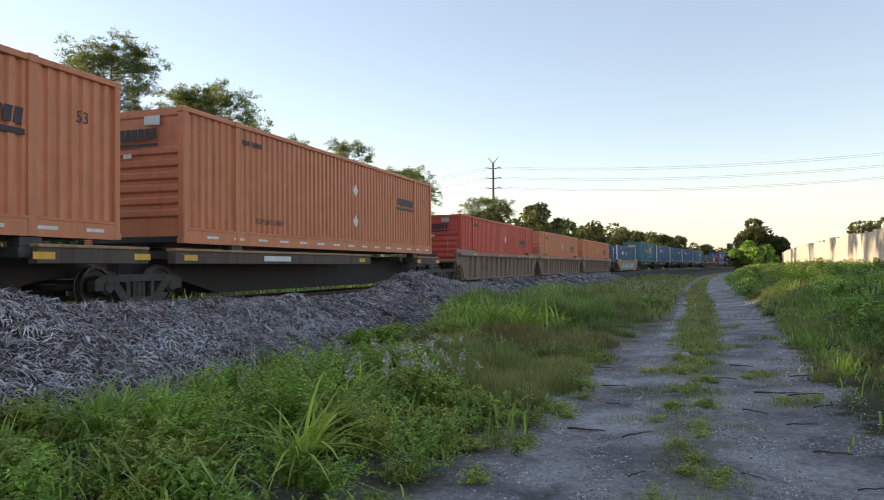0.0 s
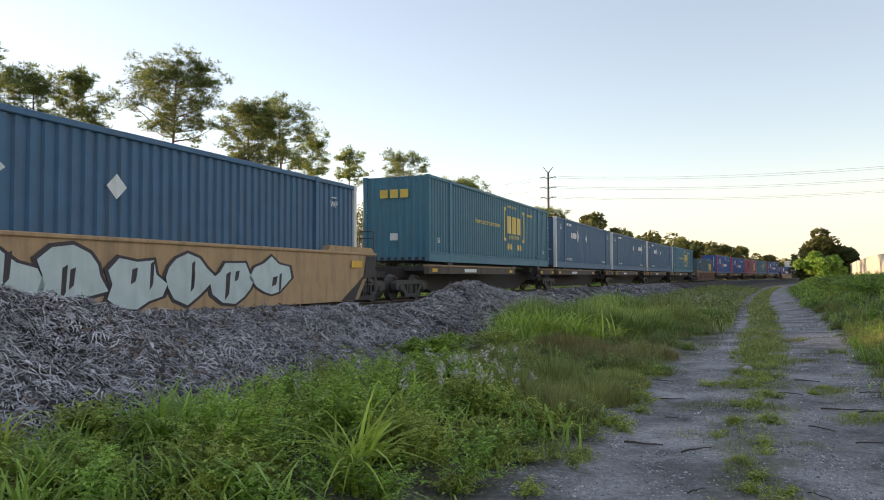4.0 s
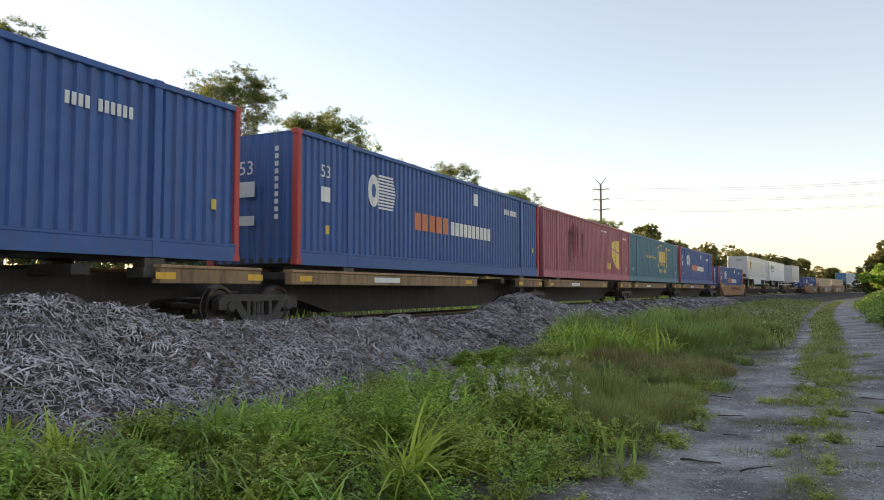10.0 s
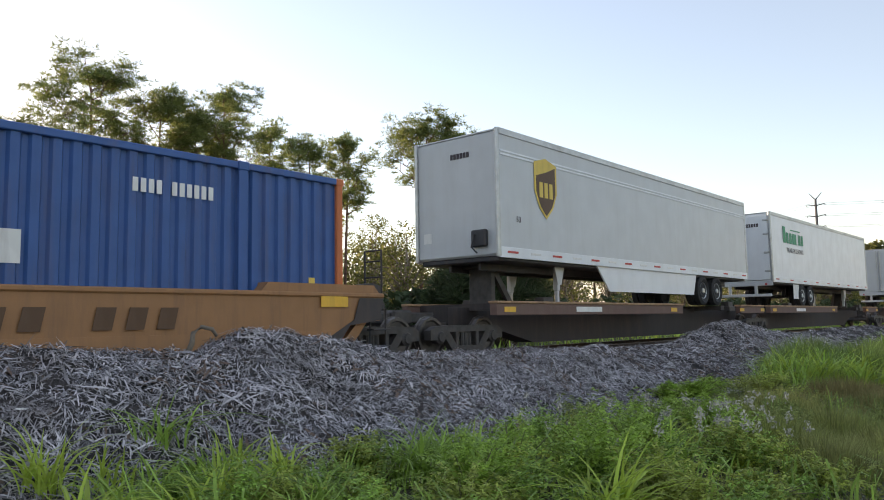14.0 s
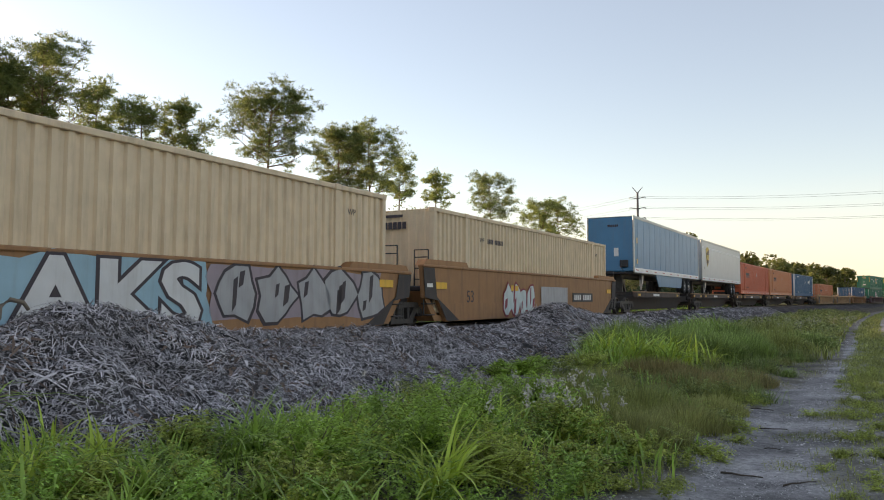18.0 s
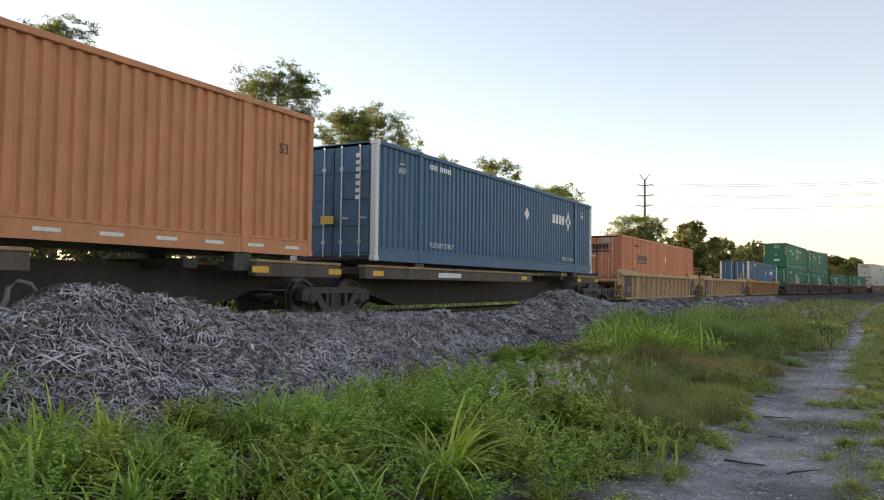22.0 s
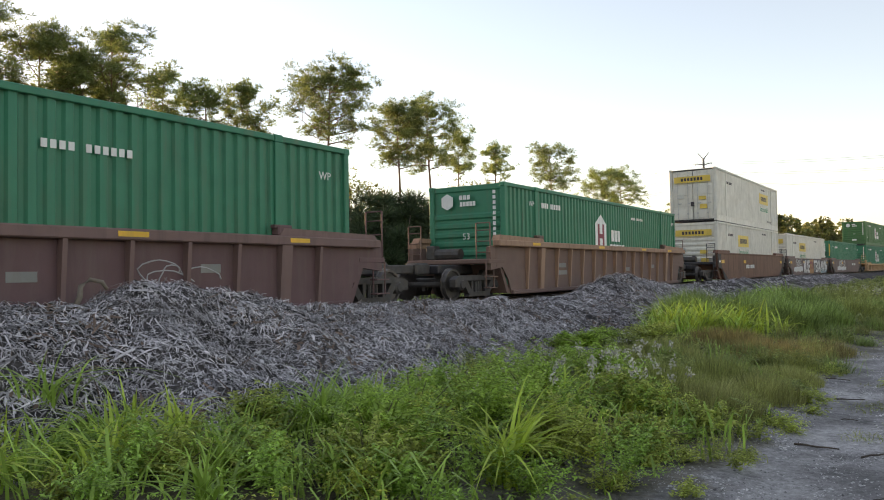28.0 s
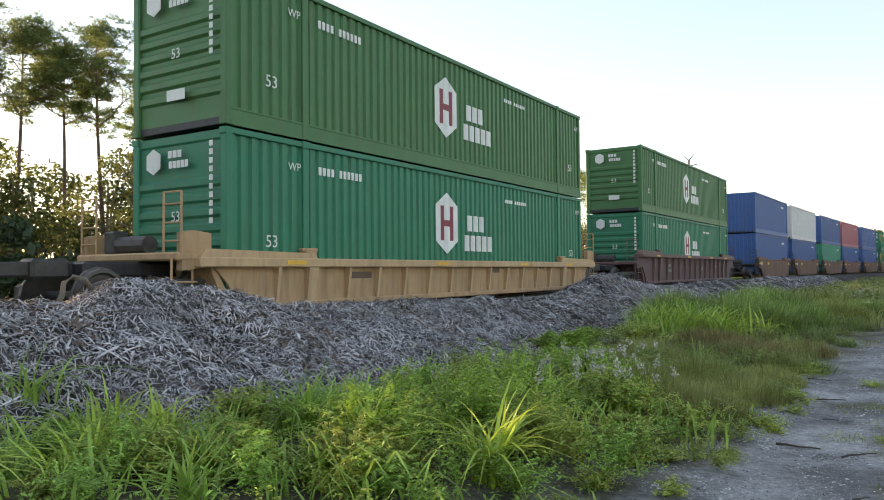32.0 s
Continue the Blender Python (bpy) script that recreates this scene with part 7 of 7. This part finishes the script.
FRESH = material("fresh_grass_blades", (0.46, 0.58, 0.09), rough=0.42, vary=0.2, scale=1.5, per_island=0.3, see_through=0.4)
for x, y, c, h, w, m in ((-2.45, 4.55, 58, 0.68, 0.0125, FRESH), (-4.2, 4.75, 30, 0.6, 0.012, BLADE), (-3.75, 4.95, 26, 0.6, 0.011, BLADE), (-4.6, 3.25, 40, 0.5, 0.013, BLADE), (-5.15, 3.3, 36, 0.5, 0.013, FRESH), (-4.0, 3.4, 30, 0.45, 0.012, BLADE), (-3.2, 5.7, 24, 0.55, 0.010, BLADE), (-2.9, 6.6, 22, 0.55, 0.009, FRESH),
                         (-3.6, 15.3, 30, 0.8, 0.014, FRESH), (-2.9, 15.0, 24, 0.75, 0.013, BLADE), (-4.3, 16.4, 26, 0.8, 0.014, BLADE), (-2.4, 16.8, 20, 0.7, 0.013, FRESH), (-5.4, 2.6, 30, 0.5, 0.012, BLADE), (-5.9, 3.6, 26, 0.45, 0.012, BLADE), (-4.9, 2.2, 30, 0.5, 0.013, FRESH), (-3.4, 2.8, 30, 0.42, 0.011, BLADE), (-1.95, 6.9, 18, 0.35, 0.008, BLADE), (-1.75, 10.2, 20, 0.4, 0.009, BLADE)):
    tuft(x, y, int(c * 1.2), h * 1.3, w * 1.5, gr, mat=m)

tr = np.random.default_rng(77)
for x, y in ((-5.5, 2.9), (-5.75, 3.25), (-5.4, 3.5), (-4.9, 3.75), (-5.05, 2.7), (-4.4, 3.85), (-4.45, 4.85), (-4.3, 4.6), (-4.15, 5.05), (-4.55, 5.6), (-4.1, 6.0), (-3.85, 6.5), (-3.6, 6.1), (-4.35, 5.3), (-5.1, 3.4), (-5.4, 4.1), (-4.55, 4.1), (-3.35, 4.5), (-6.0, 3.0), (-6.3, 3.5), (-6.1, 2.4), (-3.3, 7.2), (-2.9, 6.0), (-4.7, 2.9), (-5.8, 4.0)):
    tuft(x + tr.normal(0, 0.05), y + tr.normal(0, 0.05), 26 + int(18 * tr.random()), 0.5 + 0.3 * tr.random(), 0.0125 + 0.004 * tr.random(), tr, 0.09, (BLADE, FRESH, BLADE)[int(3 * tr.random())])
for x, y in ((-4.3, 15.4), (-3.9, 15.1), (-3.1, 15.2), (-2.75, 15.7), (-4.7, 17.0), (-3.5, 16.2)):
    tuft(x, y, 40, 1.0 + 0.2 * tr.random(), 0.02, tr, 0.16, (BLADE, FRESH)[int(x * 10) % 2])
for k in range(22):
    y = 7 + 16 * tr.random()
    x = -5.4 + 3.6 * tr.random()
    if left_verge(y, x - TRACK_X) > 0.25:
        tuft(x, y, 16 + int(12 * tr.random()), 0.35 + 0.3 * tr.random(), 0.008, tr, 0.1, (BLADE_DULL, BLADE)[k % 2])


def seed_heads(n, r, spots, label):
    """Pale feathery flower heads above the grass."""
    centres = []
    for _ in range(n):
        x, y, rad, h = spots[int(r.random() * len(spots))]
        px, py = x + r.normal(0, rad), y + r.normal(0, rad)
        z = ground_z(py, px - TRACK_X) + h * (0.7 + 0.4 * r.random())
        for q in range(22):
            centres.append((px + r.normal(0, 0.012 + 0.0012 * y), py + r.normal(0, 0.012 + 0.0012 * y), z + r.normal(0, 0.02 + 0.0015 * y)))
    v, f = leaves(np.array(centres), 0.019, r, 1.6)
    alone("seed_heads", mesh_of("seed_heads", v, f), STRAW, Matrix(), label, "flowers", kind="stuff")


seed_heads(80, gr, ((-3.1, 7.0, 0.35, 0.5), (-2.5, 7.8, 0.3, 0.45), (-4.5, 9.5, 0.4, 0.25), (-2.9, 8.6, 0.4, 0.45), (-3.9, 6.4, 0.4, 0.4), (-5.2, 8.2, 0.5, 0.2)), "pale feathery seed heads over the grass")
seed_heads(60, gr, ((-1.0, 40, 0.9, 0.6), (-0.2, 47, 0.9, 0.6), (-2.2, 34, 0.8, 0.6)), "white flower heads farther along the lane")


def weed_patch(n, r, s_range, u_range, height, leaf, keep, mat, label):
    """Leafy weeds: stems with many small leaves in low mounds."""
    m = n // 6
    s, u, z, _ = scatter(m, r, s_range, u_range, keep)
    top = np.repeat(height * (0.4 + 0.8 * MOUND(s, u)), 6)
    centres = places(np.repeat(s, 6) + r.normal(0, 0.05, m * 6), np.repeat(u, 6) + r.normal(0, 0.05, m * 6), np.repeat(z, 6) + top * r.random(m * 6) ** 0.7)
    v, f = sky_leaves(centres, leaf, r)
    alone("weeds", mesh_of("weeds", v, f), mat, Matrix(), label, "weeds", kind="stuff")


DULLWEED = material("dull_weed_leaves", (0.26, 0.31, 0.095), rough=0.6, vary=0.3, scale=1.2, per_island=0.45, see_through=0.3)
weed_patch(10000, gr, (1.5, 9), (5.5, 9.7), 0.12, 0.016, left_verge, WEED, "dense low leafy weeds in front of the wood chips")
weed_patch(12000, gr, (8, 26), (5.4, 10.5), 0.13, 0.02, left_verge, DULLWEED, "dull leafy weeds beside the lane")
weed_patch(9000, gr, (24, 90), (5.2, 11), 0.5, 0.08, left_verge, DULLWEED, "leafy weeds along the far lane")
weed_patch(9000, gr, (12, 60), (12.8, 20), 0.5, 0.042, right_bank, WEED, "dense weeds over the bank")
weed_patch(3000, gr, (3, 20), (9.2, 12.6), 0.05, 0.012, lane_stray, DULLWEED, "small flat weeds in the gravel lane")



def weed_plants(n, r, s_range, u_range, keep, height, radius, stems, whorls, leaf, mat, label):
    """Separate leafy plants with gaps between them."""
    at, u, z, _ = scatter(n, r, s_range, u_range, keep)
    v, f = sprays(places(at, u, z - 0.02), r, height, radius, stems, whorls, 5, leaf)
    alone("weeds", mesh_of("weeds", v, f), mat, Matrix(), label, "weeds", kind="stuff")


def hummocks(n, r, s_range, u_range, keep, height, count, width, mat, label):
    """Mounds of fine soft grass, each spraying out from one root."""
    s, u, z, _ = scatter(n, r, s_range, u_range, keep)
    size = np.repeat(0.5 + 0.8 * r.random(n), count)[:, None] * height
    m = n * count
    b = np.repeat(places(s, u, z - 0.02), count, axis=0) + r.normal(0, 0.1, (m, 3)) * np.array((1, 1, 0))
    a, lean = r.random(m) * 2 * math.pi, r.random(m)[:, None] ** 0.5 * 1.35
    out = np.stack([np.cos(a), np.sin(a), 0 * a], 1)
    side = np.stack([-np.sin(a), np.cos(a), 0 * a], 1) * (width * (0.6 + 0.8 * r.random(m)))[:, None]
    ln = size * (0.5 + 0.6 * r.random((m, 1)))
    up = np.array((0, 0, 1.0))
    mid = b + (out * np.sin(lean * 0.7) + up * np.cos(lean * 0.7)) * ln * 0.55
    tip = mid + (out * np.sin(lean * 1.4) + up * np.cos(lean * 1.4)) * ln * 0.5
    v = np.stack([b - side, b + side, mid + side, mid - side, tip], 1).reshape(-1, 3)
    k = np.arange(m)[:, None] * 5
    alone("grass", mesh_of("grass", v, np.concatenate([k + [0, 1, 2], k + [0, 2, 3], k + [3, 2, 4]])), mat, Matrix(), label, "grass", kind="stuff")


pr = np.random.default_rng(91)


def bush(x, y, radius, height, stems, leaf, mat, r, label):
    """A low bushy weed of many branching stems with whorls of small leaves, dark inside."""
    z = ground_z(y, x - along(y)[0])
    ob = thing("weed_bush", pose(x, y, z - 0.02), label, "bush", "low weed bushes beside the lane")
    v, f = sprays(np.zeros((1, 3)), r, height, radius, stems, 9, 6, leaf)
    part("foliage", mesh_of("foliage", v, f), mat, ob)
    for k in range(10):
        a, q = r.random() * 6.28, r.random() ** 0.6
        tip = Vector((math.cos(a) * q * radius, math.sin(a) * q * radius, height * (1 - 0.5 * q * q) * 0.85))
        part("stem", Shape().tube(((0, 0, 0), tip * 0.5 + Vector((0, 0, 0.05)), tip), (0.006, 0.005, 0.003), 4).mesh("stem"), DULLSTEM, ob)
    return ob


RUSSET = material("reddish_brown_grass", (0.30, 0.25, 0.10), rough=0.7, vary=0.3, per_island=0.35, see_through=0.35)
DULLSTEM = material("weed_stem", (0.16, 0.15, 0.07), rough=0.7, vary=0.2)
FRESHWEED = material("fresh_weed_leaves", (0.36, 0.52, 0.09), rough=0.5, vary=0.35, scale=2.0, per_island=0.35, see_through=0.35)
OLIVEWEED = material("olive_weed_leaves", (0.40, 0.46, 0.10), rough=0.55, vary=0.35, scale=2.0, per_island=0.4, see_through=0.35)
YELLOWWEED = material("yellowish_weed_leaves", (0.42, 0.47, 0.08), rough=0.5, vary=0.4, scale=1.6, per_island=0.4, see_through=0.35)
weed_plants(46, pr, (2.0, 8.0), (5.7, 9.3), left_verge, 0.42, 0.34, 28, 7, 0.018, WEED, "leafy green weeds in low mounds beside the lane")
weed_plants(30, pr, (2.5, 9.5), (6.2, 9.5), left_verge, 0.36, 0.3, 26, 7, 0.015, YELLOWWEED, "yellowish small-leaved weeds beside the lane")
weed_plants(44, pr, (8, 24), (6, 10), left_verge, 0.36, 0.36, 22, 7, 0.022, DULLWEED, "dull leafy weeds in low mounds beside the lane")
weed_plants(60, pr, (3, 13), (8.5, 10.1), lane_edge, 0.18, 0.22, 18, 6, 0.014, OLIVEWEED, "low olive weeds creeping into the lane")
weed_plants(60, pr, (3.5, 20), (10.6, 12.2), lane_middle, 0.12, 0.16, 14, 5, 0.013, OLIVEWEED, "small leafy weeds on the hump of the lane")
weed_plants(34, pr, (4, 20), (9.0, 13.2), lane_stray, 0.09, 0.14, 12, 5, 0.012, OLIVEWEED, "small leafy weeds in the gravel lane")
hummocks(40, pr, (6.5, 25), (6.2, 10.6), wisps, 0.38, 380, 0.003, WISP, "mounds of fine brownish grass beside the lane")
hummocks(36, pr, (8.5, 28), (6.2, 10.8), left_verge, 0.40, 260, 0.0035, BLADE_DULL, "mounds of fine green grass beside the lane")
hummocks(200, pr, (3.5, 26), (10.5, 12.5), lane_middle, 0.13, 60, 0.0024, OLIVEGRASS, "small tufts of low grass on the hump of the lane")
hummocks(90, pr, (4, 24), (9.0, 13.3), lane_stray, 0.12, 50, 0.0024, WISP, "small tufts of low grass in the gravel lane")
hummocks(90, pr, (12, 42), (10.6, 12.9), lane_middle, 0.2, 150, 0.004, OLIVEGRASS, "soft low grass overgrowing the lane")
weed_plants(30, pr, (5, 14), (13.4, 16), right_bank, 0.35, 0.4, 26, 7, 0.02, WEED, "low leafy weeds at the foot of the bank")
hummocks(150, pr, (5, 26), (13.2, 18), right_bank, 0.5, 130, 0.0045, BLADE, "soft green grass on the bank")
hummocks(60, pr, (5, 40), (12.9, 14.6), right_bank, 0.38, 220, 0.004, WISP, "low brownish grass at the foot of the bank")
weed_plants(60, pr, (13, 70), (14.0, 20), right_bank, 0.5, 0.95, 18, 6, 0.055, WEED, "mounds of creeping weeds over the bank")
for x, y, rad, h, n, m in ((-1.95, 8.1, 0.6, 0.5, 2600, 0), (-2.6, 8.7, 0.6, 0.5, 2600, 1), (-1.6, 9.3, 0.5, 0.42, 2200, 0), (-2.3, 10.0, 0.7, 0.5, 2600, 1), (-1.55, 10.8, 0.5, 0.35, 1800, 0), (-3.4, 9.6, 0.6, 0.45, 2200, 1), (-2.2, 13.2, 0.9, 0.45, 2600, 2), (-3.0, 14.1, 0.8, 0.45, 2400, 2), (-1.6, 14.6, 0.7, 0.4, 2000, 2), (-3.3, 11.3, 0.6, 0.45, 2000, 0), (-1.75, 12.2, 0.6, 0.4, 2000, 1)):
    fuzz(x, y, rad, h, n, 0.0026 + 0.00008 * y, (WISP, OLIVEGRASS, RUSSET)[m], pr, ("soft mound of fine pale brown grass", "soft mound of fine olive grass", "low mound of reddish brown grass")[m])
for x, y, rad, h in ((-4.4, 17.2, 0.9, 1.05), (-3.4, 17.6, 0.9, 0.95), (-2.7, 18.6, 0.9, 0.85), (-4.7, 19.0, 0.9, 1.05), (-3.6, 20.0, 1.1, 1.0), (-2.3, 21.0, 1.0, 0.8), (-2.9, 23.0, 1.2, 1.0), (-1.7, 24.5, 1.1, 0.85), (-3.6, 25.5, 1.2, 1.0), (-2.2, 28.5, 1.3, 0.9), (-0.9, 27.0, 1.0, 0.7)):
    fuzz(x, y, rad, h, 2600, 0.007, (BLADE_DULL, OLIVEGRASS)[int(y * 10) % 2], pr, "tall rounded mound of dark green grass")

for k, (x, y, rad, h, m) in enumerate(((-3.45, 4.35, 0.5, 0.58, 0), (-2.9, 4.0, 0.4, 0.36, 1), (-4.75, 4.45, 0.4, 0.42, 1), (-2.35, 5.2, 0.5, 0.5, 1), (-3.0, 5.4, 0.55, 0.6, 0), (-3.9, 5.5, 0.45, 0.5, 0), (-2.0, 6.3, 0.45, 0.4, 1), (-3.3, 6.7, 0.55, 0.58, 0), (-4.3, 6.8, 0.45, 0.45, 0), (-2.5, 7.2, 0.55, 0.5, 1), (-3.75, 3.55, 0.45, 0.42, 0), (-5.2, 4.0, 0.4, 0.35, 1), (-3.2, 8.4, 0.55, 0.5, 0), (-4.9, 12.4, 0.7, 0.55, 0), (-3.9, 12.8, 0.6, 0.45, 1), (-4.5, 10.4, 0.45, 0.35, 0), (-3.15, 3.9, 0.45, 0.45, 1), (-3.55, 5.0, 0.5, 0.62, 0), (-5.6, 12.9, 0.55, 0.5, 0), (-4.2, 3.2, 0.45, 0.4, 1), (-1.75, 7.2, 0.35, 0.28, 1), (-5.3, 14.2, 0.6, 0.5, 0))):
    bush(x, y, rad, h, int(150 * rad), 0.0165 + 0.0007 * y, (FRESHWEED, OLIVEWEED)[m], pr, ("fresh green bushy weed beside the lane", "olive green bushy weed beside the lane")[m])

for k in range(10):
    p = place(17 + 4.2 * k + pr.normal(0, 1), 15.4 + 1.6 * pr.random())
    bush(p.x, p.y, 1.0 + 0.5 * pr.random(), 0.5 + 0.25 * pr.random(), 60, 0.04 + 0.001 * k, (DULLWEED, WEED)[k % 2], pr, "mound of dense green creeper on the bank")

# ---- loose things on the lane and the heaps ----


def stick(points, radius, label, mat=None):
    c = Vector(points[0])
    sh = Shape().tube([Vector(p) - c for p in points], [radius * (1 - 0.5 * i / len(points)) for i in range(len(points))], 7)
    return alone("stick", sh.mesh("stick", True), mat or STICK, Matrix.Translation(c), label, "stick", "fallen sticks")


def on_lane(x, y, up=0.015):
    return (x, y, ground_z(y, x - TRACK_X) + up)


for x, y, ln, a, r_ in ((-0.86, 9.95, 0.32, 8, 0.012), (-0.96, 7.25, 0.36, -3, 0.014), (-0.42, 6.95, 0.3, 35, 0.011), (1.15, 6.9, 0.3, -18, 0.012), (1.0, 9.9, 0.55, -10, 0.014), (1.35, 9.7, 0.4, 4, 0.013), (1.1, 8.0, 0.3, 6, 0.01), (0.75, 8.6, 0.26, -25, 0.009), (-1.1, 11.6, 0.3, 12, 0.01), (0.9, 12.4, 0.35, -6, 0.012), (1.5, 8.9, 0.28, 20, 0.01), (-0.3, 5.6, 0.18, 50, 0.008), (0.5, 5.9, 0.2, -40, 0.007), (1.25, 5.8, 0.22, 10, 0.008), (0.1, 8.4, 0.2, 70, 0.007), (-0.7, 8.7, 0.17, -20, 0.007), (0.6, 10.8, 0.3, 15, 0.009), (1.6, 11.2, 0.4, -4, 0.011)):
    ca, sa = math.cos(radians(a)), math.sin(radians(a))
    stick([on_lane(x + ca * t * ln, y + sa * t * ln + 0.02 * math.sin(9 * t), 0.012 + 0.01 * math.sin(3.1 * t)) for t in (0, 0.25, 0.5, 0.75, 1)], r_ * 0.75, "weathered dark stick lying on the gravel lane")
stick([(-7.75, 4.5, 1.05), (-7.7, 4.62, 1.34), (-7.68, 4.62, 1.46), (-7.66, 4.72, 1.53), (-7.66, 4.86, 1.5), (-7.66, 4.92, 1.42)], 0.035, "curled grey root sticking out of the wood chips", BARK_GREY)


def pebbles(n, r, s_range, u_range, size, keep, label, mat=None):
    base = np.array(((1, 0, 0), (-1, 0, 0), (0, 1, 0), (0, -1, 0), (0, 0, 0.7), (0, 0, -0.7)))
    fb = np.array(((0, 2, 4), (2, 1, 4), (1, 3, 4), (3, 0, 4)))
    s, u, z, _ = scatter(n, r, s_range, u_range, keep)
    sizes = size * (0.3 + r.random((n, 3)) * (0.4 + 1.6 * r.random((n, 1)) ** 4))
    v = places(s, u, z)[:, None, :] + base[None] * sizes[:, None, :]
    f = fb[None] + 6 * np.arange(n)[:, None, None]
    return alone("gravel", mesh_of("gravel", v.reshape(-1, 3), f.reshape(-1, 3)), mat or STONE, Matrix(), label, "gravel", kind="stuff")


def in_lane(s, u):
    a, b, c, d = lane_lines(s)
    return (0.15 + 0.85 * patch(s, u, 23, 1.3, 0.0)) if a - 0.3 < u < d + 0.3 else 0.0


pebbles(24000, gr, (3.5, 14), (8.9, 13.4), 0.011, in_lane, "small pale stones in the gravel lane")
pebbles(7000, gr, (14, 34), (9.6, 14), 0.02, in_lane, "small pale stones in the gravel lane")
pebbles(2500, gr, (-3, 50), (-2.6, 2.4), 0.04, lambda s, u: 1.0, "grey ballast stones round the ties", material("ballast_stone", (0.2, 0.19, 0.18), rough=0.9, vary=0.2, per_island=0.4))
for x, y, z_, r_ in ((0.25, 13.05, 0.03, 0.09), (-5.56, 4.37, 0.1, 0.045), (-5.0, 11.0, 0.05, 0.06), (-6.2, 12.9, 0.05, 0.07), (-5.4, 9.6, 0.04, 0.05)):
    sh = Shape()
    sh.wheel(-r_ * 0.6, r_ * 0.6, 0, 0, ((0, r_ * 0.5), (0.25, r_ * 0.95), (0.6, r_), (0.9, r_ * 0.7), (1, r_ * 0.3)), 9)
    alone("stone", sh.mesh("stone", True), STONE, Matrix.Translation((x, y, ground_z(y, x - TRACK_X) + z_ * 0.7)) @ pose(0, 0, 0, 20, 70, 30), "pale loose stone on the rough ground", "stone", "loose stones")


# ---- movement: the whole train runs past, the camera standing still ----
RUN_T, RUN_S = (0.0, 8.0, 16.0, 21.0, 22.0, 23.0, 24.0, 32.0), (0.0, 184.06, 368.67, 486.35, 510.1, 533.4, 556.93, 747.84)


def run(t):
    """Metres the train has run after t seconds."""
    return float(np.interp(t, RUN_T, RUN_S))


def motions():
    for ob, s, z in MOVING:
        walk(ob, [(float(t), lie(s - run(t), 0, z)) for t in range(0, 33)])


motions()
